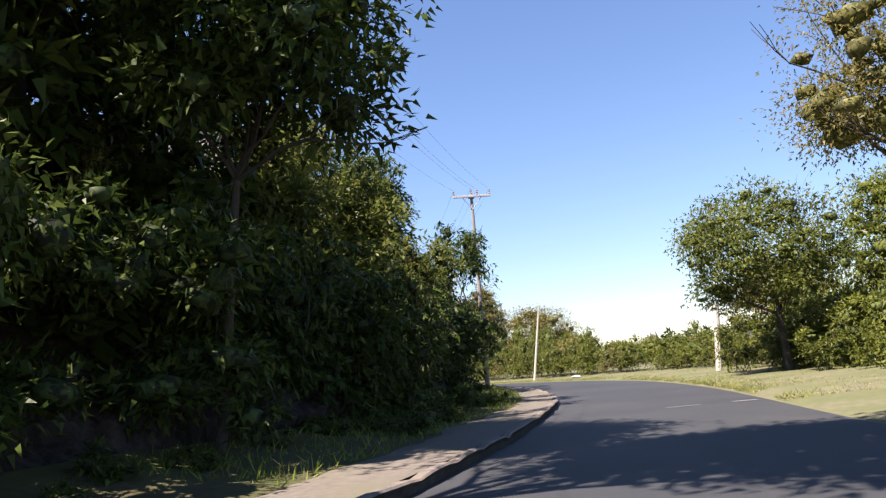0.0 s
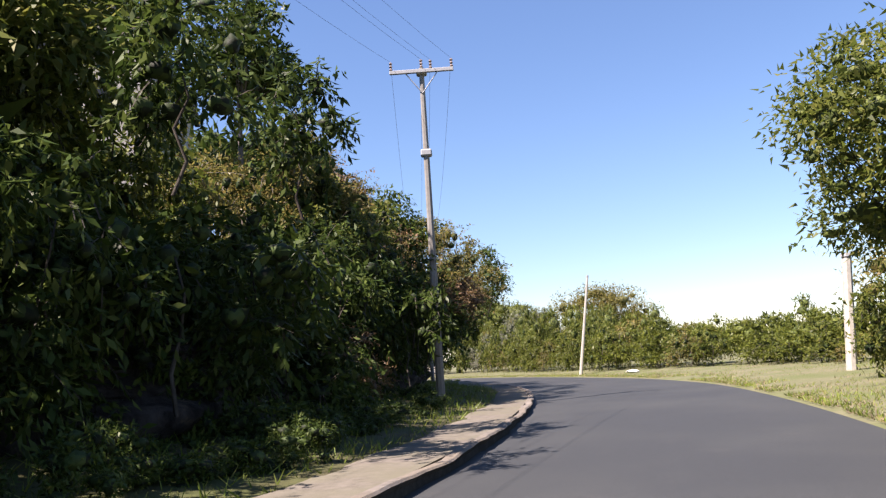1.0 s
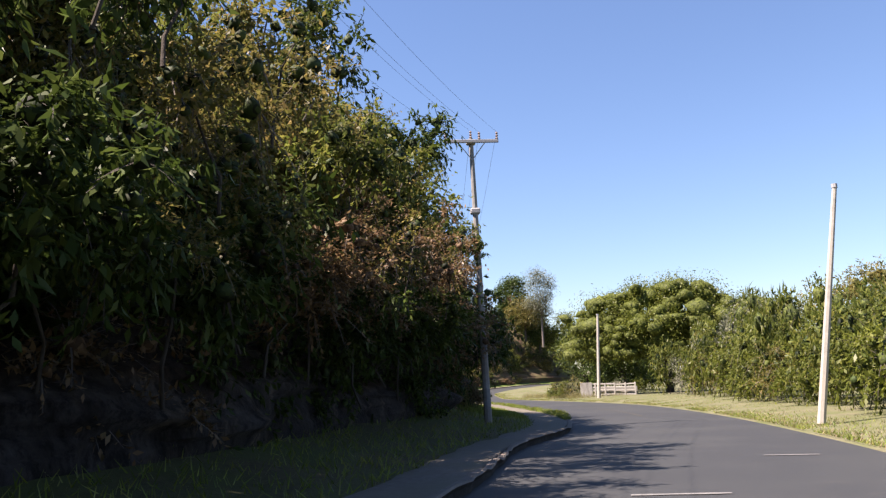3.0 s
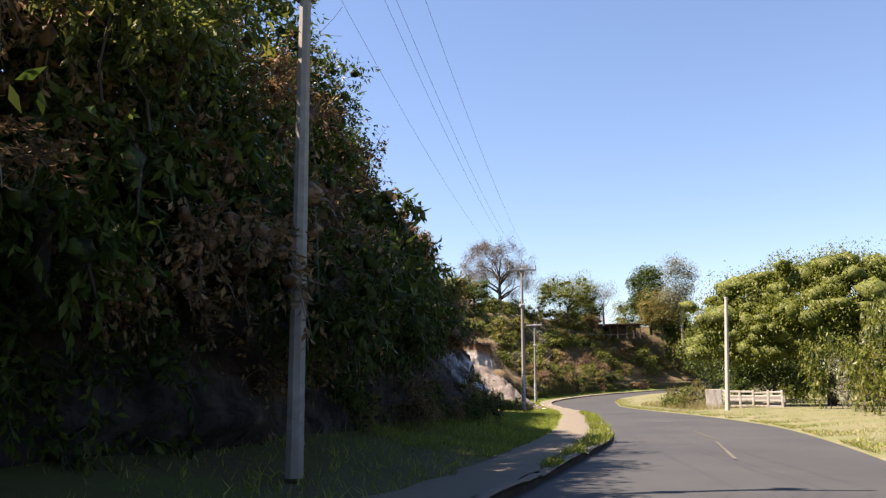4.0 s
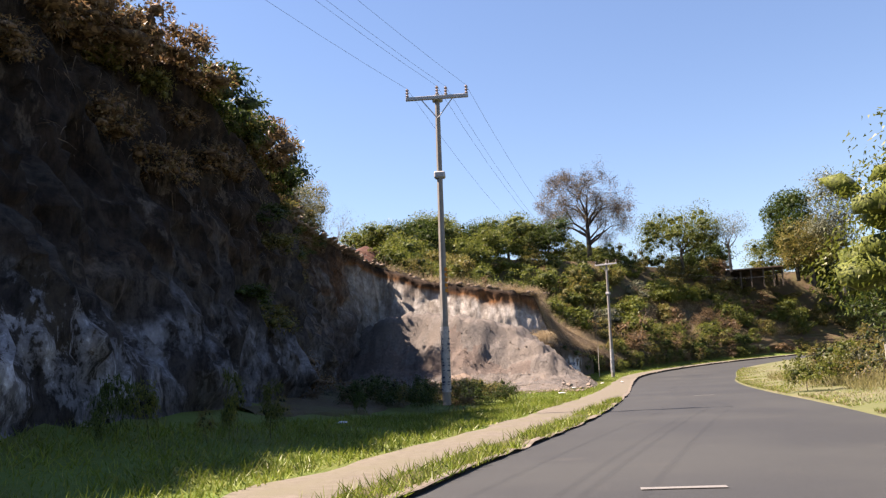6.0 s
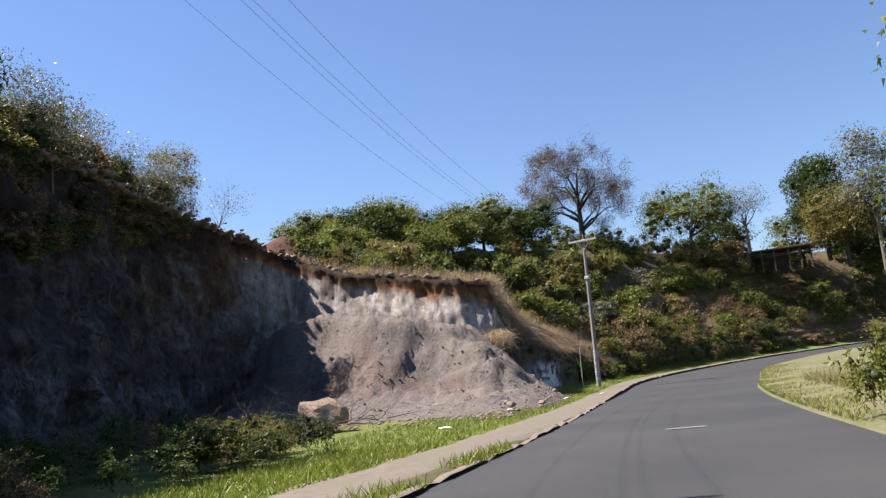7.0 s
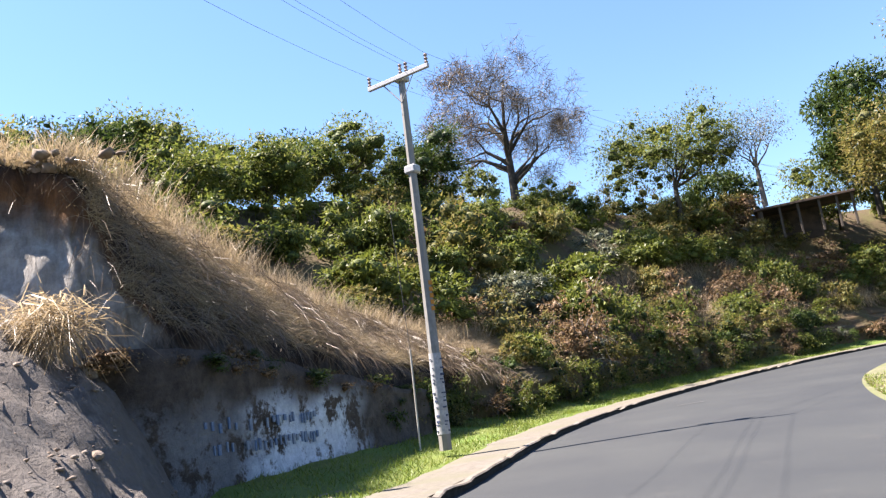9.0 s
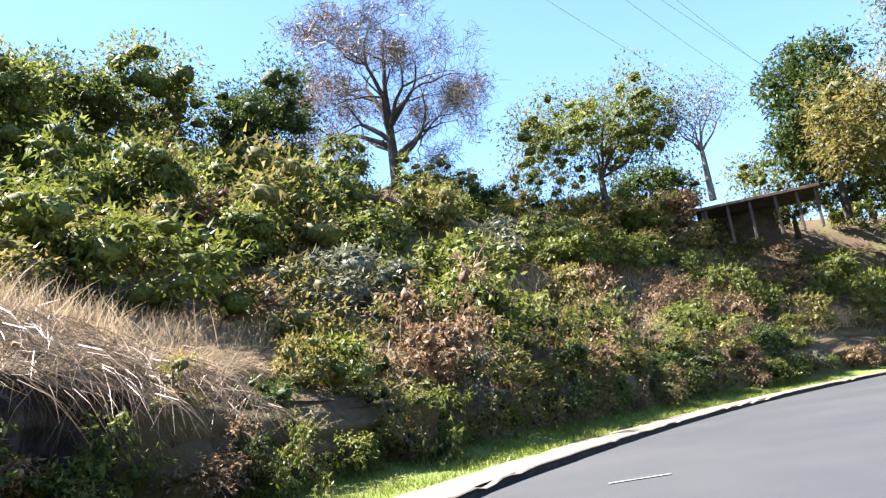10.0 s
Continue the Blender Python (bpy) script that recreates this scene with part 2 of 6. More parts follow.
MAT = {
    "asphalt": asphalt_material(),
    "earth": earth_material(),
    "walk": surface("pavement_concrete", (0.085, 0.075, 0.062), (0.155, 0.138, 0.116), 0.7, 7, 0.9, 0.6, 0.02, (0.112, 0.105, 0.074)),
    "kerb": surface("kerb_concrete", (0.072, 0.065, 0.058), (0.194, 0.173, 0.151), 0.9, 5, 0.9, 0.7, 0.02, (0.144, 0.122, 0.094)),
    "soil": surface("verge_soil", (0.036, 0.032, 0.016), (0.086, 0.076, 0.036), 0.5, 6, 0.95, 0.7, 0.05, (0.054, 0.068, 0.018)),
    "dryground": surface("dry_verge", (0.085, 0.083, 0.048), (0.155, 0.148, 0.088), 0.4, 4, 0.95, 0.6, 0.05, (0.085, 0.098, 0.038)),
    "turf": surface("green_turf", (0.062, 0.078, 0.016), (0.13, 0.148, 0.036), 0.5, 8, 0.95, 0.8, 0.05, (0.085, 0.135, 0.024)),
    "rubble": surface("rubble", (0.066, 0.06, 0.056), (0.164, 0.15, 0.139), 0.6, 4.0, 0.95, 1.0, 0.13, (0.136, 0.118, 0.104)),
    "rawsoil": surface("raw_soil", (0.066, 0.05, 0.043), (0.165, 0.132, 0.114), 0.7, 4.0, 0.95, 1.0, 0.13, (0.11, 0.092, 0.082)),
    "redclod": surface("reddish_clods", (0.10, 0.072, 0.052), (0.26, 0.20, 0.15), 0.8, 5, 0.95, 0.8, 0.04, (0.20, 0.165, 0.132)),
    "stone": surface("boulder_stone", (0.137, 0.115, 0.101), (0.266, 0.238, 0.209), 0.8, 7, 0.9, 0.8, 0.04, (0.216, 0.158, 0.115)),
    "concrete": surface("pole_concrete", (0.144, 0.144, 0.14), (0.259, 0.256, 0.245), 0.8, 6, 0.85, 0.5, 0.01, (0.194, 0.18, 0.158)),
    "paleconcrete": surface("pale_pole_concrete", (0.259, 0.245, 0.216), (0.418, 0.403, 0.36), 0.9, 5, 0.85, 0.4, 0.01, (0.36, 0.338, 0.288)),
    "whitewash": surface("whitewash", (0.302, 0.288, 0.259), (0.475, 0.461, 0.425), 1.2, 6, 0.85, 0.4, 0.02, (0.324, 0.302, 0.266)),
    "stained": surface("stained_whitewash", (0.15, 0.14, 0.125), (0.44, 0.43, 0.40), 1.6, 3.5, 0.85, 0.5, 0.02, (0.26, 0.24, 0.21), (1, 1, 0.4)),
    "plaster": plaster_material(),
    "blueink": surface("faded_blue_paint", (0.05, 0.094, 0.194), (0.144, 0.202, 0.302), 2, 14, 0.8, 0.2, 0.003, (0.216, 0.245, 0.288)),
    "steel": surface("galvanised_steel", (0.238, 0.245, 0.259), (0.36, 0.367, 0.374), 2, 20, 0.5, 0.2, 0.004),
    "porcelain": surface("insulator_porcelain", (0.202, 0.158, 0.144), (0.259, 0.209, 0.187), 3, 20, 0.25, 0.05, 0.002),
    "wire": surface("weathered_cable", (0.036, 0.04, 0.043), (0.065, 0.065, 0.068), 3, 20, 0.6, 0.1, 0.002),
    "bark": surface("bark", (0.02, 0.016, 0.012), (0.05, 0.04, 0.033), 1.5, 14, 0.95, 0.9, 0.03, (0.072, 0.065, 0.054), (1, 1, 0.25)),
    "palebark": surface("pale_bark", (0.086, 0.072, 0.065), (0.173, 0.151, 0.137), 1.5, 14, 0.95, 0.8, 0.02, (0.115, 0.101, 0.086), (1, 1, 0.25)),
    "paper": surface("poster_paper", (0.216, 0.223, 0.238), (0.446, 0.446, 0.446), 5, 14, 0.8, 0.3, 0.006, (0.259, 0.266, 0.274)),
    "ink": surface("printed_ink", (0.022, 0.036, 0.079), (0.05, 0.065, 0.108), 3, 20, 0.7, 0.1, 0.002),
    "orange": surface("orange_paint", (0.324, 0.122, 0.014), (0.446, 0.194, 0.029), 3, 15, 0.7, 0.2, 0.003),
    "yellowpaint": surface("worn_road_paint", (0.065, 0.062, 0.05), (0.108, 0.099, 0.072), 2.5, 9, 0.8, 0.3, 0.004, (0.054, 0.053, 0.052)),
    "whitepaint": surface("worn_white_paint", (0.094, 0.094, 0.094), (0.216, 0.216, 0.209), 4, 25, 0.8, 0.3, 0.004, (0.144, 0.144, 0.144)),
    "wall": surface("grey_render", (0.245, 0.238, 0.23), (0.331, 0.324, 0.31), 0.6, 5, 0.9, 0.3, 0.01, (0.274, 0.259, 0.238)),
    "roof": surface("dark_roofing", (0.018, 0.016, 0.014), (0.047, 0.042, 0.037), 0.8, 8, 0.85, 0.5, 0.02, (0.094, 0.065, 0.05)),
    "redsoil": surface("red_soil", (0.05, 0.022, 0.016), (0.115, 0.055, 0.04), 0.9, 7, 0.95, 0.8, 0.05, (0.07, 0.035, 0.026)),
    "timber": surface("weathered_timber", (0.036, 0.03, 0.026), (0.086, 0.072, 0.061), 1.5, 12, 0.9, 0.5, 0.01, (0.094, 0.079, 0.065), (1, 1, 0.2)),
    "pane": surface("dark_window", (0.014, 0.016, 0.019), (0.029, 0.03, 0.035), 2, 10, 0.2, 0.05, 0.002),
    "litter": surface("white_litter", (0.432, 0.432, 0.432), (0.576, 0.576, 0.562), 3, 12, 0.6, 0.2, 0.004),
    "hillsoil": surface("hill_soil", (0.05, 0.032, 0.02), (0.115, 0.079, 0.05), 0.5, 5, 0.95, 0.9, 0.08, (0.086, 0.079, 0.032)),
    "kerbface": surface("shaded_kerb_face", (0.018, 0.016, 0.013), (0.072, 0.065, 0.054), 0.8, 6, 0.95, 0.7, 0.03, (0.029, 0.025, 0.02)),
    "leaf": leaf_material("green_leaves", [(0.055, 0.078, 0.017), (0.092, 0.122, 0.025), (0.135, 0.162, 0.037), (0.19, 0.192, 0.054)], 0.12, 0.5),
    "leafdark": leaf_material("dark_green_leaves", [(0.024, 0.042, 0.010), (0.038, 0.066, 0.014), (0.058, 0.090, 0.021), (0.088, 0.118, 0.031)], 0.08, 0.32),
    "leafolive": leaf_material("olive_leaves", [(0.092, 0.098, 0.028), (0.135, 0.134, 0.038), (0.19, 0.170, 0.053), (0.228, 0.170, 0.070)], 0.1, 0.45),
    "leafdry": leaf_material("dry_brown_leaves", [(0.115, 0.070, 0.038), (0.175, 0.112, 0.062), (0.235, 0.160, 0.095), (0.120, 0.100, 0.045)], 0.1, 0.3),
    "leafbright": leaf_material("bright_feathery_leaves", [(0.083, 0.108, 0.016), (0.112, 0.137, 0.022), (0.144, 0.162, 0.032), (0.065, 0.094, 0.016)], 0.15, 0.4),
    "leafgrey": leaf_material("grey_green_leaves", [(0.094, 0.108, 0.072), (0.13, 0.144, 0.097), (0.166, 0.173, 0.122)]),
    "leafred": leaf_material("red_flowers", [(0.202, 0.014, 0.018), (0.288, 0.029, 0.032), (0.144, 0.036, 0.022)], 0.2, 0.3),
    "grass": leaf_material("green_grass", [(0.09, 0.135, 0.018), (0.135, 0.195, 0.027), (0.185, 0.24, 0.042), (0.21, 0.215, 0.065)], 0.15, 0.3),
    "straw": leaf_material("dry_straw", [(0.24, 0.185, 0.12), (0.33, 0.265, 0.18), (0.43, 0.355, 0.255), (0.20, 0.15, 0.10)], 0.15, 0.45),
    "palegrass": leaf_material("pale_seeding_grass", [(0.17, 0.17, 0.07), (0.23, 0.215, 0.10), (0.29, 0.255, 0.135), (0.13, 0.15, 0.05)], 0.12, 0.4),
    "twig": leaf_material("dry_twigs", [(0.06, 0.05, 0.042), (0.095, 0.078, 0.064), (0.14, 0.118, 0.098)], 0.1, 0.15),
    "root": leaf_material("dry_roots", [(0.079, 0.054, 0.036), (0.13, 0.094, 0.065), (0.194, 0.144, 0.101)], 0.2, 0.1),
}
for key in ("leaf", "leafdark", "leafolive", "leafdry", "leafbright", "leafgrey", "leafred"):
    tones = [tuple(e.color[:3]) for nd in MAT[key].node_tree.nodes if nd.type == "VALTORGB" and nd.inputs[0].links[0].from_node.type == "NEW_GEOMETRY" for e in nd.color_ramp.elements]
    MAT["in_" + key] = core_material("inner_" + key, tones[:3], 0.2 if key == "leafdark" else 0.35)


# ---------------------------------------------------------------- helpers
def mesh_from(name, verts, faces, material, smooth=False):
    me = bpy.data.meshes.new(name)
    me.from_pydata([tuple(v) for v in verts], [], [tuple(f) for f in faces])
    me.materials.append(material)
    if smooth:
        me.polygons.foreach_set("use_smooth", [True] * len(me.polygons))
    me.update()
    return me


def fast_mesh(name, verts, face_sets, mats):
    """A mesh from arrays: face_sets holds (faces, material number), each with faces of one size."""
    me = bpy.data.meshes.new(name)
    loops = np.concatenate([f.ravel() for f, _ in face_sets])
    totals = np.concatenate([np.full(len(f), f.shape[1]) for f, _ in face_sets])
    ids = np.concatenate([np.full(len(f), k) for f, k in face_sets])
    me.vertices.add(len(verts))
    me.vertices.foreach_set("co", np.asarray(verts, np.float32).ravel())
    me.loops.add(len(loops))
    me.loops.foreach_set("vertex_index", loops.astype(np.int32))
    me.polygons.add(len(totals))
    me.polygons.foreach_set("loop_start", (np.cumsum(totals) - totals).astype(np.int32))
    me.polygons.foreach_set("loop_total", totals.astype(np.int32))
    me.polygons.foreach_set("material_index", ids.astype(np.int32))
    for m in mats:
        me.materials.append(m)
    me.update(calc_edges=True)
    me.validate()
    return me


def part(name, data, parent, label=""):
    """One mesh object under a thing or a part; data is a mesh."""
    ob = new(name, data)
    ob.parent = parent
    if label:
        ob["label"] = label
    return ob


def empty(name, at, label, category, group="", kind=""):
    ob = new(name)
    ob.location = at
    return tagged(ob, label, category, group, kind)


def smooth_line(pts, n=20):
    """A Catmull-Rom curve through plan points."""
    p = np.array(pts, float)
    p = np.vstack([2 * p[0] - p[1], p, 2 * p[-1] - p[-2]])
    out = []
    for i in range(1, len(p) - 2):
        a, b, c, d = p[i - 1 : i + 3]
        for k in range(n):
            t = k / n
            out.append(0.5 * (2 * b + (c - a) * t + (2 * a - 5 * b + 4 * c - d) * t * t + (3 * b - a - 3 * c + d) * t**3))
    return np.array(out)


def left_normals(line):
    t = np.gradient(line, axis=0)
    t /= np.linalg.norm(t, axis=1)[:, None]
    return np.stack([-t[:, 1], t[:, 0]], 1)


KERB = [(-22, -60), (-12.5, -30), (-6.6, -10), (-3.6, 0), (-0.9, 9), (0.9, 15), (2.6, 22.5), (3.8, 29), (4.5, 36), (4.8, 44), (4.7, 50), (4.1, 57),
        (3.0, 63), (1.4, 69.5), (0.6, 76.5), (-1.9, 85), (-4.5, 92.6), (-8.2, 100.8), (-12.3, 109), (-17.0, 118.5), (-22.4, 128), (-28.5, 138), (-34.8, 148),
        (-41, 158), (-45, 165.3), (-47.5, 172), (-49, 178.5), (-50, 185), (-50.4, 191.5), (-50, 199), (-48, 209.5), (-43, 222), (-34, 235)]
RIGHT = [(-6, -60), (0, -30), (3.6, -10), (4.9, 0), (6.4, 9), (7.6, 16), (8.9, 23), (10.1, 30), (11.1, 38), (11.7, 46), (11.7, 52), (11, 60),
         (9.8, 66.5), (8, 74), (5.4, 83.5), (2, 94), (-1.6, 103.5), (-5.2, 111), (-9.5, 118.8), (-14, 126.3), (-19.5, 135), (-25, 144.3), (-30, 153.6),
         (-34, 162), (-37.6, 169.5), (-40.2, 176.5), (-41.8, 184), (-42.6, 191.5), (-42.2, 199), (-40.6, 207.5), (-36.2, 218), (-28.5, 229)]
kerb_line = smooth_line(KERB)
kerb_left = left_normals(kerb_line)
right_line = smooth_line(RIGHT)
right_left = left_normals(right_line)


def road_z(y):
    """The road is level, then climbs gently into the last bend."""
    return 0.033 * np.clip(np.asarray(y, float) - 158, 0, 55)


def kerb_at(yk):
    """Point and left normal of the kerb where it passes y = yk."""
    ys = kerb_line[:, 1]
    return (np.array([np.interp(yk, ys, kerb_line[:, 0]), yk]), np.array([np.interp(yk, ys, kerb_left[:, 0]), np.interp(yk, ys, kerb_left[:, 1])]))


def right_at(y):
    ys = right_line[:, 1]
    return (np.array([np.interp(y, ys, right_line[:, 0]), y]), -np.array([np.interp(y, ys, right_left[:, 0]), np.interp(y, ys, right_left[:, 1])]))


# The bank beside the pavement: kerb y, foot distance, foot height, face depth, face top, crest distance, crest height.
HEDGE_BANK = [
    (-60, 4.6, 0.5, 4.0, 4.0, 22, 6.0), (30, 4.6, 0.6, 3.5, 4.2, 20, 6.5), (60, 4.6, 0.6, 3.5, 5.0, 20, 8.0), (80, 4.6, 0.7, 4.0, 6.0, 20, 10.0), (92, 4.8, 0.8, 4.0, 7.4, 22, 11.0),
    (98, 5.2, 0.9, 5.6, 9.9, 22, 12.6), (104, 5.8, 0.9, 6.2, 11.6, 24, 13.6), (108, 6.3, 0.9, 5.9, 11.8, 24, 13.8), (112, 7.5, 0.9, 5.1, 11.9, 24, 13.8), (116, 9.0, 0.85, 3.6, 11.5, 25, 13.6), (119, 10.0, 0.8, 2.4, 10.8, 26, 13.4),
]
BAY_BANK = [
    (122, 11.0, 0.8, 1.8, 10.2, 26, 13.2), (124, 11.6, 0.7, 1.7, 9.9, 25, 13.2), (126, 12.3, 0.7, 1.8, 9.8, 25, 13.2), (129, 13.4, 0.7, 2.0, 10.0, 26, 13.2), (133, 14.9, 0.6, 2.6, 10.5, 28, 13.4),
    (138, 17.0, 0.6, 2.8, 11.6, 30, 13.8), (142, 19.2, 0.6, 2.4, 12.0, 32, 14.0), (145, 20.2, 0.6, 2.0, 12.1, 34, 14.2), (150, 21.2, 0.6, 1.4, 12.0, 34, 13.0), (155, 21.4, 0.6, 1.0, 11.7, 34, 12.4),
    (156.2, 20.5, 0.6, 0.9, 11.0, 34, 12.3),
]
BEND_BANK = [
    (156.7, 15.4, 0.6, 0.8, 9.2, 33, 12.2), (157.1, 11.6, 0.6, 0.8, 8.5, 32, 12.2), (157.5, 8.6, 0.6, 0.8, 7.9, 30, 12.2), (158.0, 6.4, 0.6, 1.2, 7.5, 28, 12.2), (161, 5.8, 0.6, 2.6, 6.7, 27, 13.0),
    (166, 5.2, 0.6, 3.0, 5.4, 26, 13.5), (172, 4.4, 0.5, 3.4, 4.2, 24, 14.5), (182, 3.8, 0.5, 4.2, 4.8, 21, 15.5), (195, 3.6, 0.5, 5.0, 6.0, 19, 16.0), (208, 3.6, 0.5, 5.5, 7.0, 18, 15.5),
    (235, 3.6, 0.5, 5.5, 7.0, 18, 15.0),
]
BANK = np.array(HEDGE_BANK + BAY_BANK + BEND_BANK)


def face_lean(yk, f):
    """How far back the face lies at the share f of its height: steep below, leaning above."""
    low = float(np.interp(yk, [90, 110, 150, 158, 174, 185], [0.1, 0.03, 0.1, 0.42, 0.45, 0.2]))
    return max(0.0, (f - low) / (1 - low)) ** float(np.interp(yk, [90, 98, 124, 130], [1.15, 1.0, 1.0, 1.15]))


def bank_at(yk):
    return [np.interp(yk, BANK[:, 0], BANK[:, k]) for k in range(1, 7)]


def bank_z(yk, d):
    """Height of the ground at a distance d left of the kerb."""
    d0, z0, wf, h, dp, hp = bank_at(yk)
    rz = float(road_z(yk))
    if d0 < d < d0 + wf:
        fs = np.linspace(0, 1, 40)
        return rz + z0 + (h - rz - z0) * float(np.interp((d - d0) / wf, [face_lean(yk, f) for f in fs], fs))
    return float(np.interp(d, [0, 1.7, d0, d0 + wf, dp, dp + 40], [rz + 0.17, rz + 0.18, rz + z0, h, hp, hp + 2]))


def plan(yk, d):
    """Plan point d left of the kerb; round the quarry's far wall the rows are skewed, so that it faces the bay."""
    c, n = kerb_at(yk)
    skew = float(np.interp(yk, [155.5, 156.1, 157.9, 160.2], [0, 1, 1, 0])) * float(np.interp(d, [4, 7, 22, 27], [-1.0, -1.8, 1.2, 1.4]))
    return c + n * d + np.array([n[1], -n[0]]) * skew


def on_bank(yk, d, dz=0.0):
    p = plan(yk, d)
    return Vector((p[0], p[1], bank_z(yk, d) + dz))


def on_right(y, d, z=0.15):
    c, n = right_at(y)
    p = c + n * d
    return Vector((p[0], p[1], float(road_z(y)) + z))


def fbm(p, scale, octaves=4):
    return noise.fractal(Vector(p) * scale, 1.0, 2.0, octaves, noise_basis="PERLIN_ORIGINAL")


def sweep(name, stations, profile, material, label, smooth=True, kind="structure", category=""):
    """A sheet swept along stations; profile(station) gives its world points."""
    rows = [profile(s) for s in stations]
    k = len(rows[0])
    verts = [p for r in rows for p in r]
    faces = [(i * k + j, i * k + j + 1, (i + 1) * k + j + 1, (i + 1) * k + j) for i in range(len(rows) - 1) for j in range(k - 1)]
    ob = new(name, mesh_from(name, verts, faces, material, smooth))
    return tagged(ob, label, category, "", kind)


# ---------------------------------------------------------------- ground, road, kerb, pavement
far = 2600
ground_me = mesh_from("ground", [(-far, -far, -0.4), (far, -far, -0.4), (far, far, -0.4), (-far, far, -0.4)], [(0, 1, 2, 3)], MAT["dryground"])
tagged(new("ground", ground_me), "dry grassland reaching to the horizon", "ground", kind="structure")


def road_row(y):
    a, _ = kerb_at(y)
    b, _ = right_at(min(y, 228))
    z = float(road_z(y))
    return [(*(a + (b - a) * f), z + 0.10 * (0.25 - (f - 0.5) ** 2)) for f in np.linspace(-0.02, 1.03, 15)]


sweep("road", np.arange(-58, 229, 1.5), road_row, MAT["asphalt"], "worn grey asphalt two-lane road", category="road")


def kerb_h(y):
    """The kerb stands high at both ends and is half buried between."""
    return float(np.interp(y, [84, 98, 146, 153], [0.205, 0.075, 0.075, 0.18]))


def walk_edges(y):
    return float(np.interp(y, [80, 92, 122, 134], [0.14, 0.85, 0.75, 0.14])), float(np.interp(y, [20, 26, 78, 92, 122, 140, 160], [1.8, 1.35, 1.35, 2.35, 2.3, 1.7, 1.6]))


def kerb_row(y):
    c, n = kerb_at(y)
    z, top = float(road_z(y)), kerb_h(y)
    w = 0.07 * fbm((c[0], c[1], 0), 0.9)
    top -= 0.06 * max(0.0, fbm((c[0], c[1], 5), 0.35)) + 0.13 * max(0.0, fbm((c[0], c[1], 2), 1.7) - 0.15)
    prof = [(0.03 + w, -0.1), (0.02 + w, top * 0.5), (-0.03 + w, top * 0.86), (0.0 + w, top), (0.12, top), (0.15, top - 0.015), (0.15, -0.05)]
    return [(*(c + n * d), z + h) for d, h in prof]


kerb_ob = sweep("kerb", np.arange(-58, 229, 0.4), kerb_row, MAT["kerb"], "chipped concrete kerb edging the pavement", smooth=False, category="kerb")
# Road-facing faces get a dark material that paints in their shade.
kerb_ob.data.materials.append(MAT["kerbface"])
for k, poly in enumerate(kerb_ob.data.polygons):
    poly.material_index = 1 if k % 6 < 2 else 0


def walk_row(y):
    c, n = kerb_at(y)
    z = float(road_z(y)) + kerb_h(y) - 0.03
    a, b = walk_edges(y)
    a += 0.14 * fbm((c[0], c[1], 8), 0.8) * (a > 0.2)
    b += 0.34 * fbm((c[0], c[1], 9), 0.6)
    out = [(*(c + n * (a - 0.1 if a > 0.2 else a)), z - (0.05 if a > 0.2 else 0))]
    for f in (0.04, 0.25, 0.5, 0.75, 0.96):
        d = a + (b - a) * f
        out.append((*(c + n * d), z + 0.015 * fbm((c[0] + d * 3, c[1], 2), 0.8)))
    return out + [(*(c + n * (b + 0.1)), z - 0.06)]


sweep("pavement", np.arange(-58, 229, 0.6), walk_row, MAT["walk"], "dusty beige concrete footpath beside the kerb", category="pavement")


def strip_row(y):
    c, n = kerb_at(y)
    z = float(road_z(y)) + kerb_h(y)
    wide = walk_edges(y)[0] + 0.12
    return [(*(c + n * (0.14 + (wide - 0.14) * f)), z + h + 0.03 * fbm((c[0] + f * 5, c[1], 1), 1.2)) for f, h in ((0, -0.06), (0.2, -0.035), (0.55, -0.02), (1.0, -0.06))]


sweep("kerb_strip", np.arange(84, 130, 0.6), strip_row, MAT["soil"], "weedy strip of soil between kerb and footpath", category="verge")


def right_row(y):
    c, n = right_at(min(y, 228))
    z = float(road_z(y))
    wide = float(np.interp(y, [100, 150, 170], [90, 40, 13]))
    out = []
    for d, h in ((-0.5, -0.03), (0.0, 0.035), (0.25, 0.06), (0.8, 0.09), (1.6, 0.13), (3, 0.2), (5, 0.25), (8, 0.3), (12, 0.3)):
        out.append((*(c + n * d), z + h + (0.05 * fbm((c[0] + n[0] * d, c[1] + n[1] * d, 3), 0.5) if d > 0.2 else 0)))
    out.append((*(c + n * max(wide, 12.5)), z + 0.3))
    return out


sweep("verge_ground", np.arange(-58, 229, 1.0), right_row, MAT["dryground"], "dry grass verge along the road", category="verge")

# The bank, with the cut cliff and the quarry bay.
station = np.concatenate([np.arange(-58, 92, 1.5), np.arange(92, 97, 0.4), np.arange(97, 124, 0.2), np.arange(124, 154, 0.4), np.arange(154, 155.8, 0.12), np.arange(155.8, 158.2, 0.02), np.arange(158.2, 160, 0.12), np.arange(160, 172, 0.5), np.arange(172, 232, 1.2)])


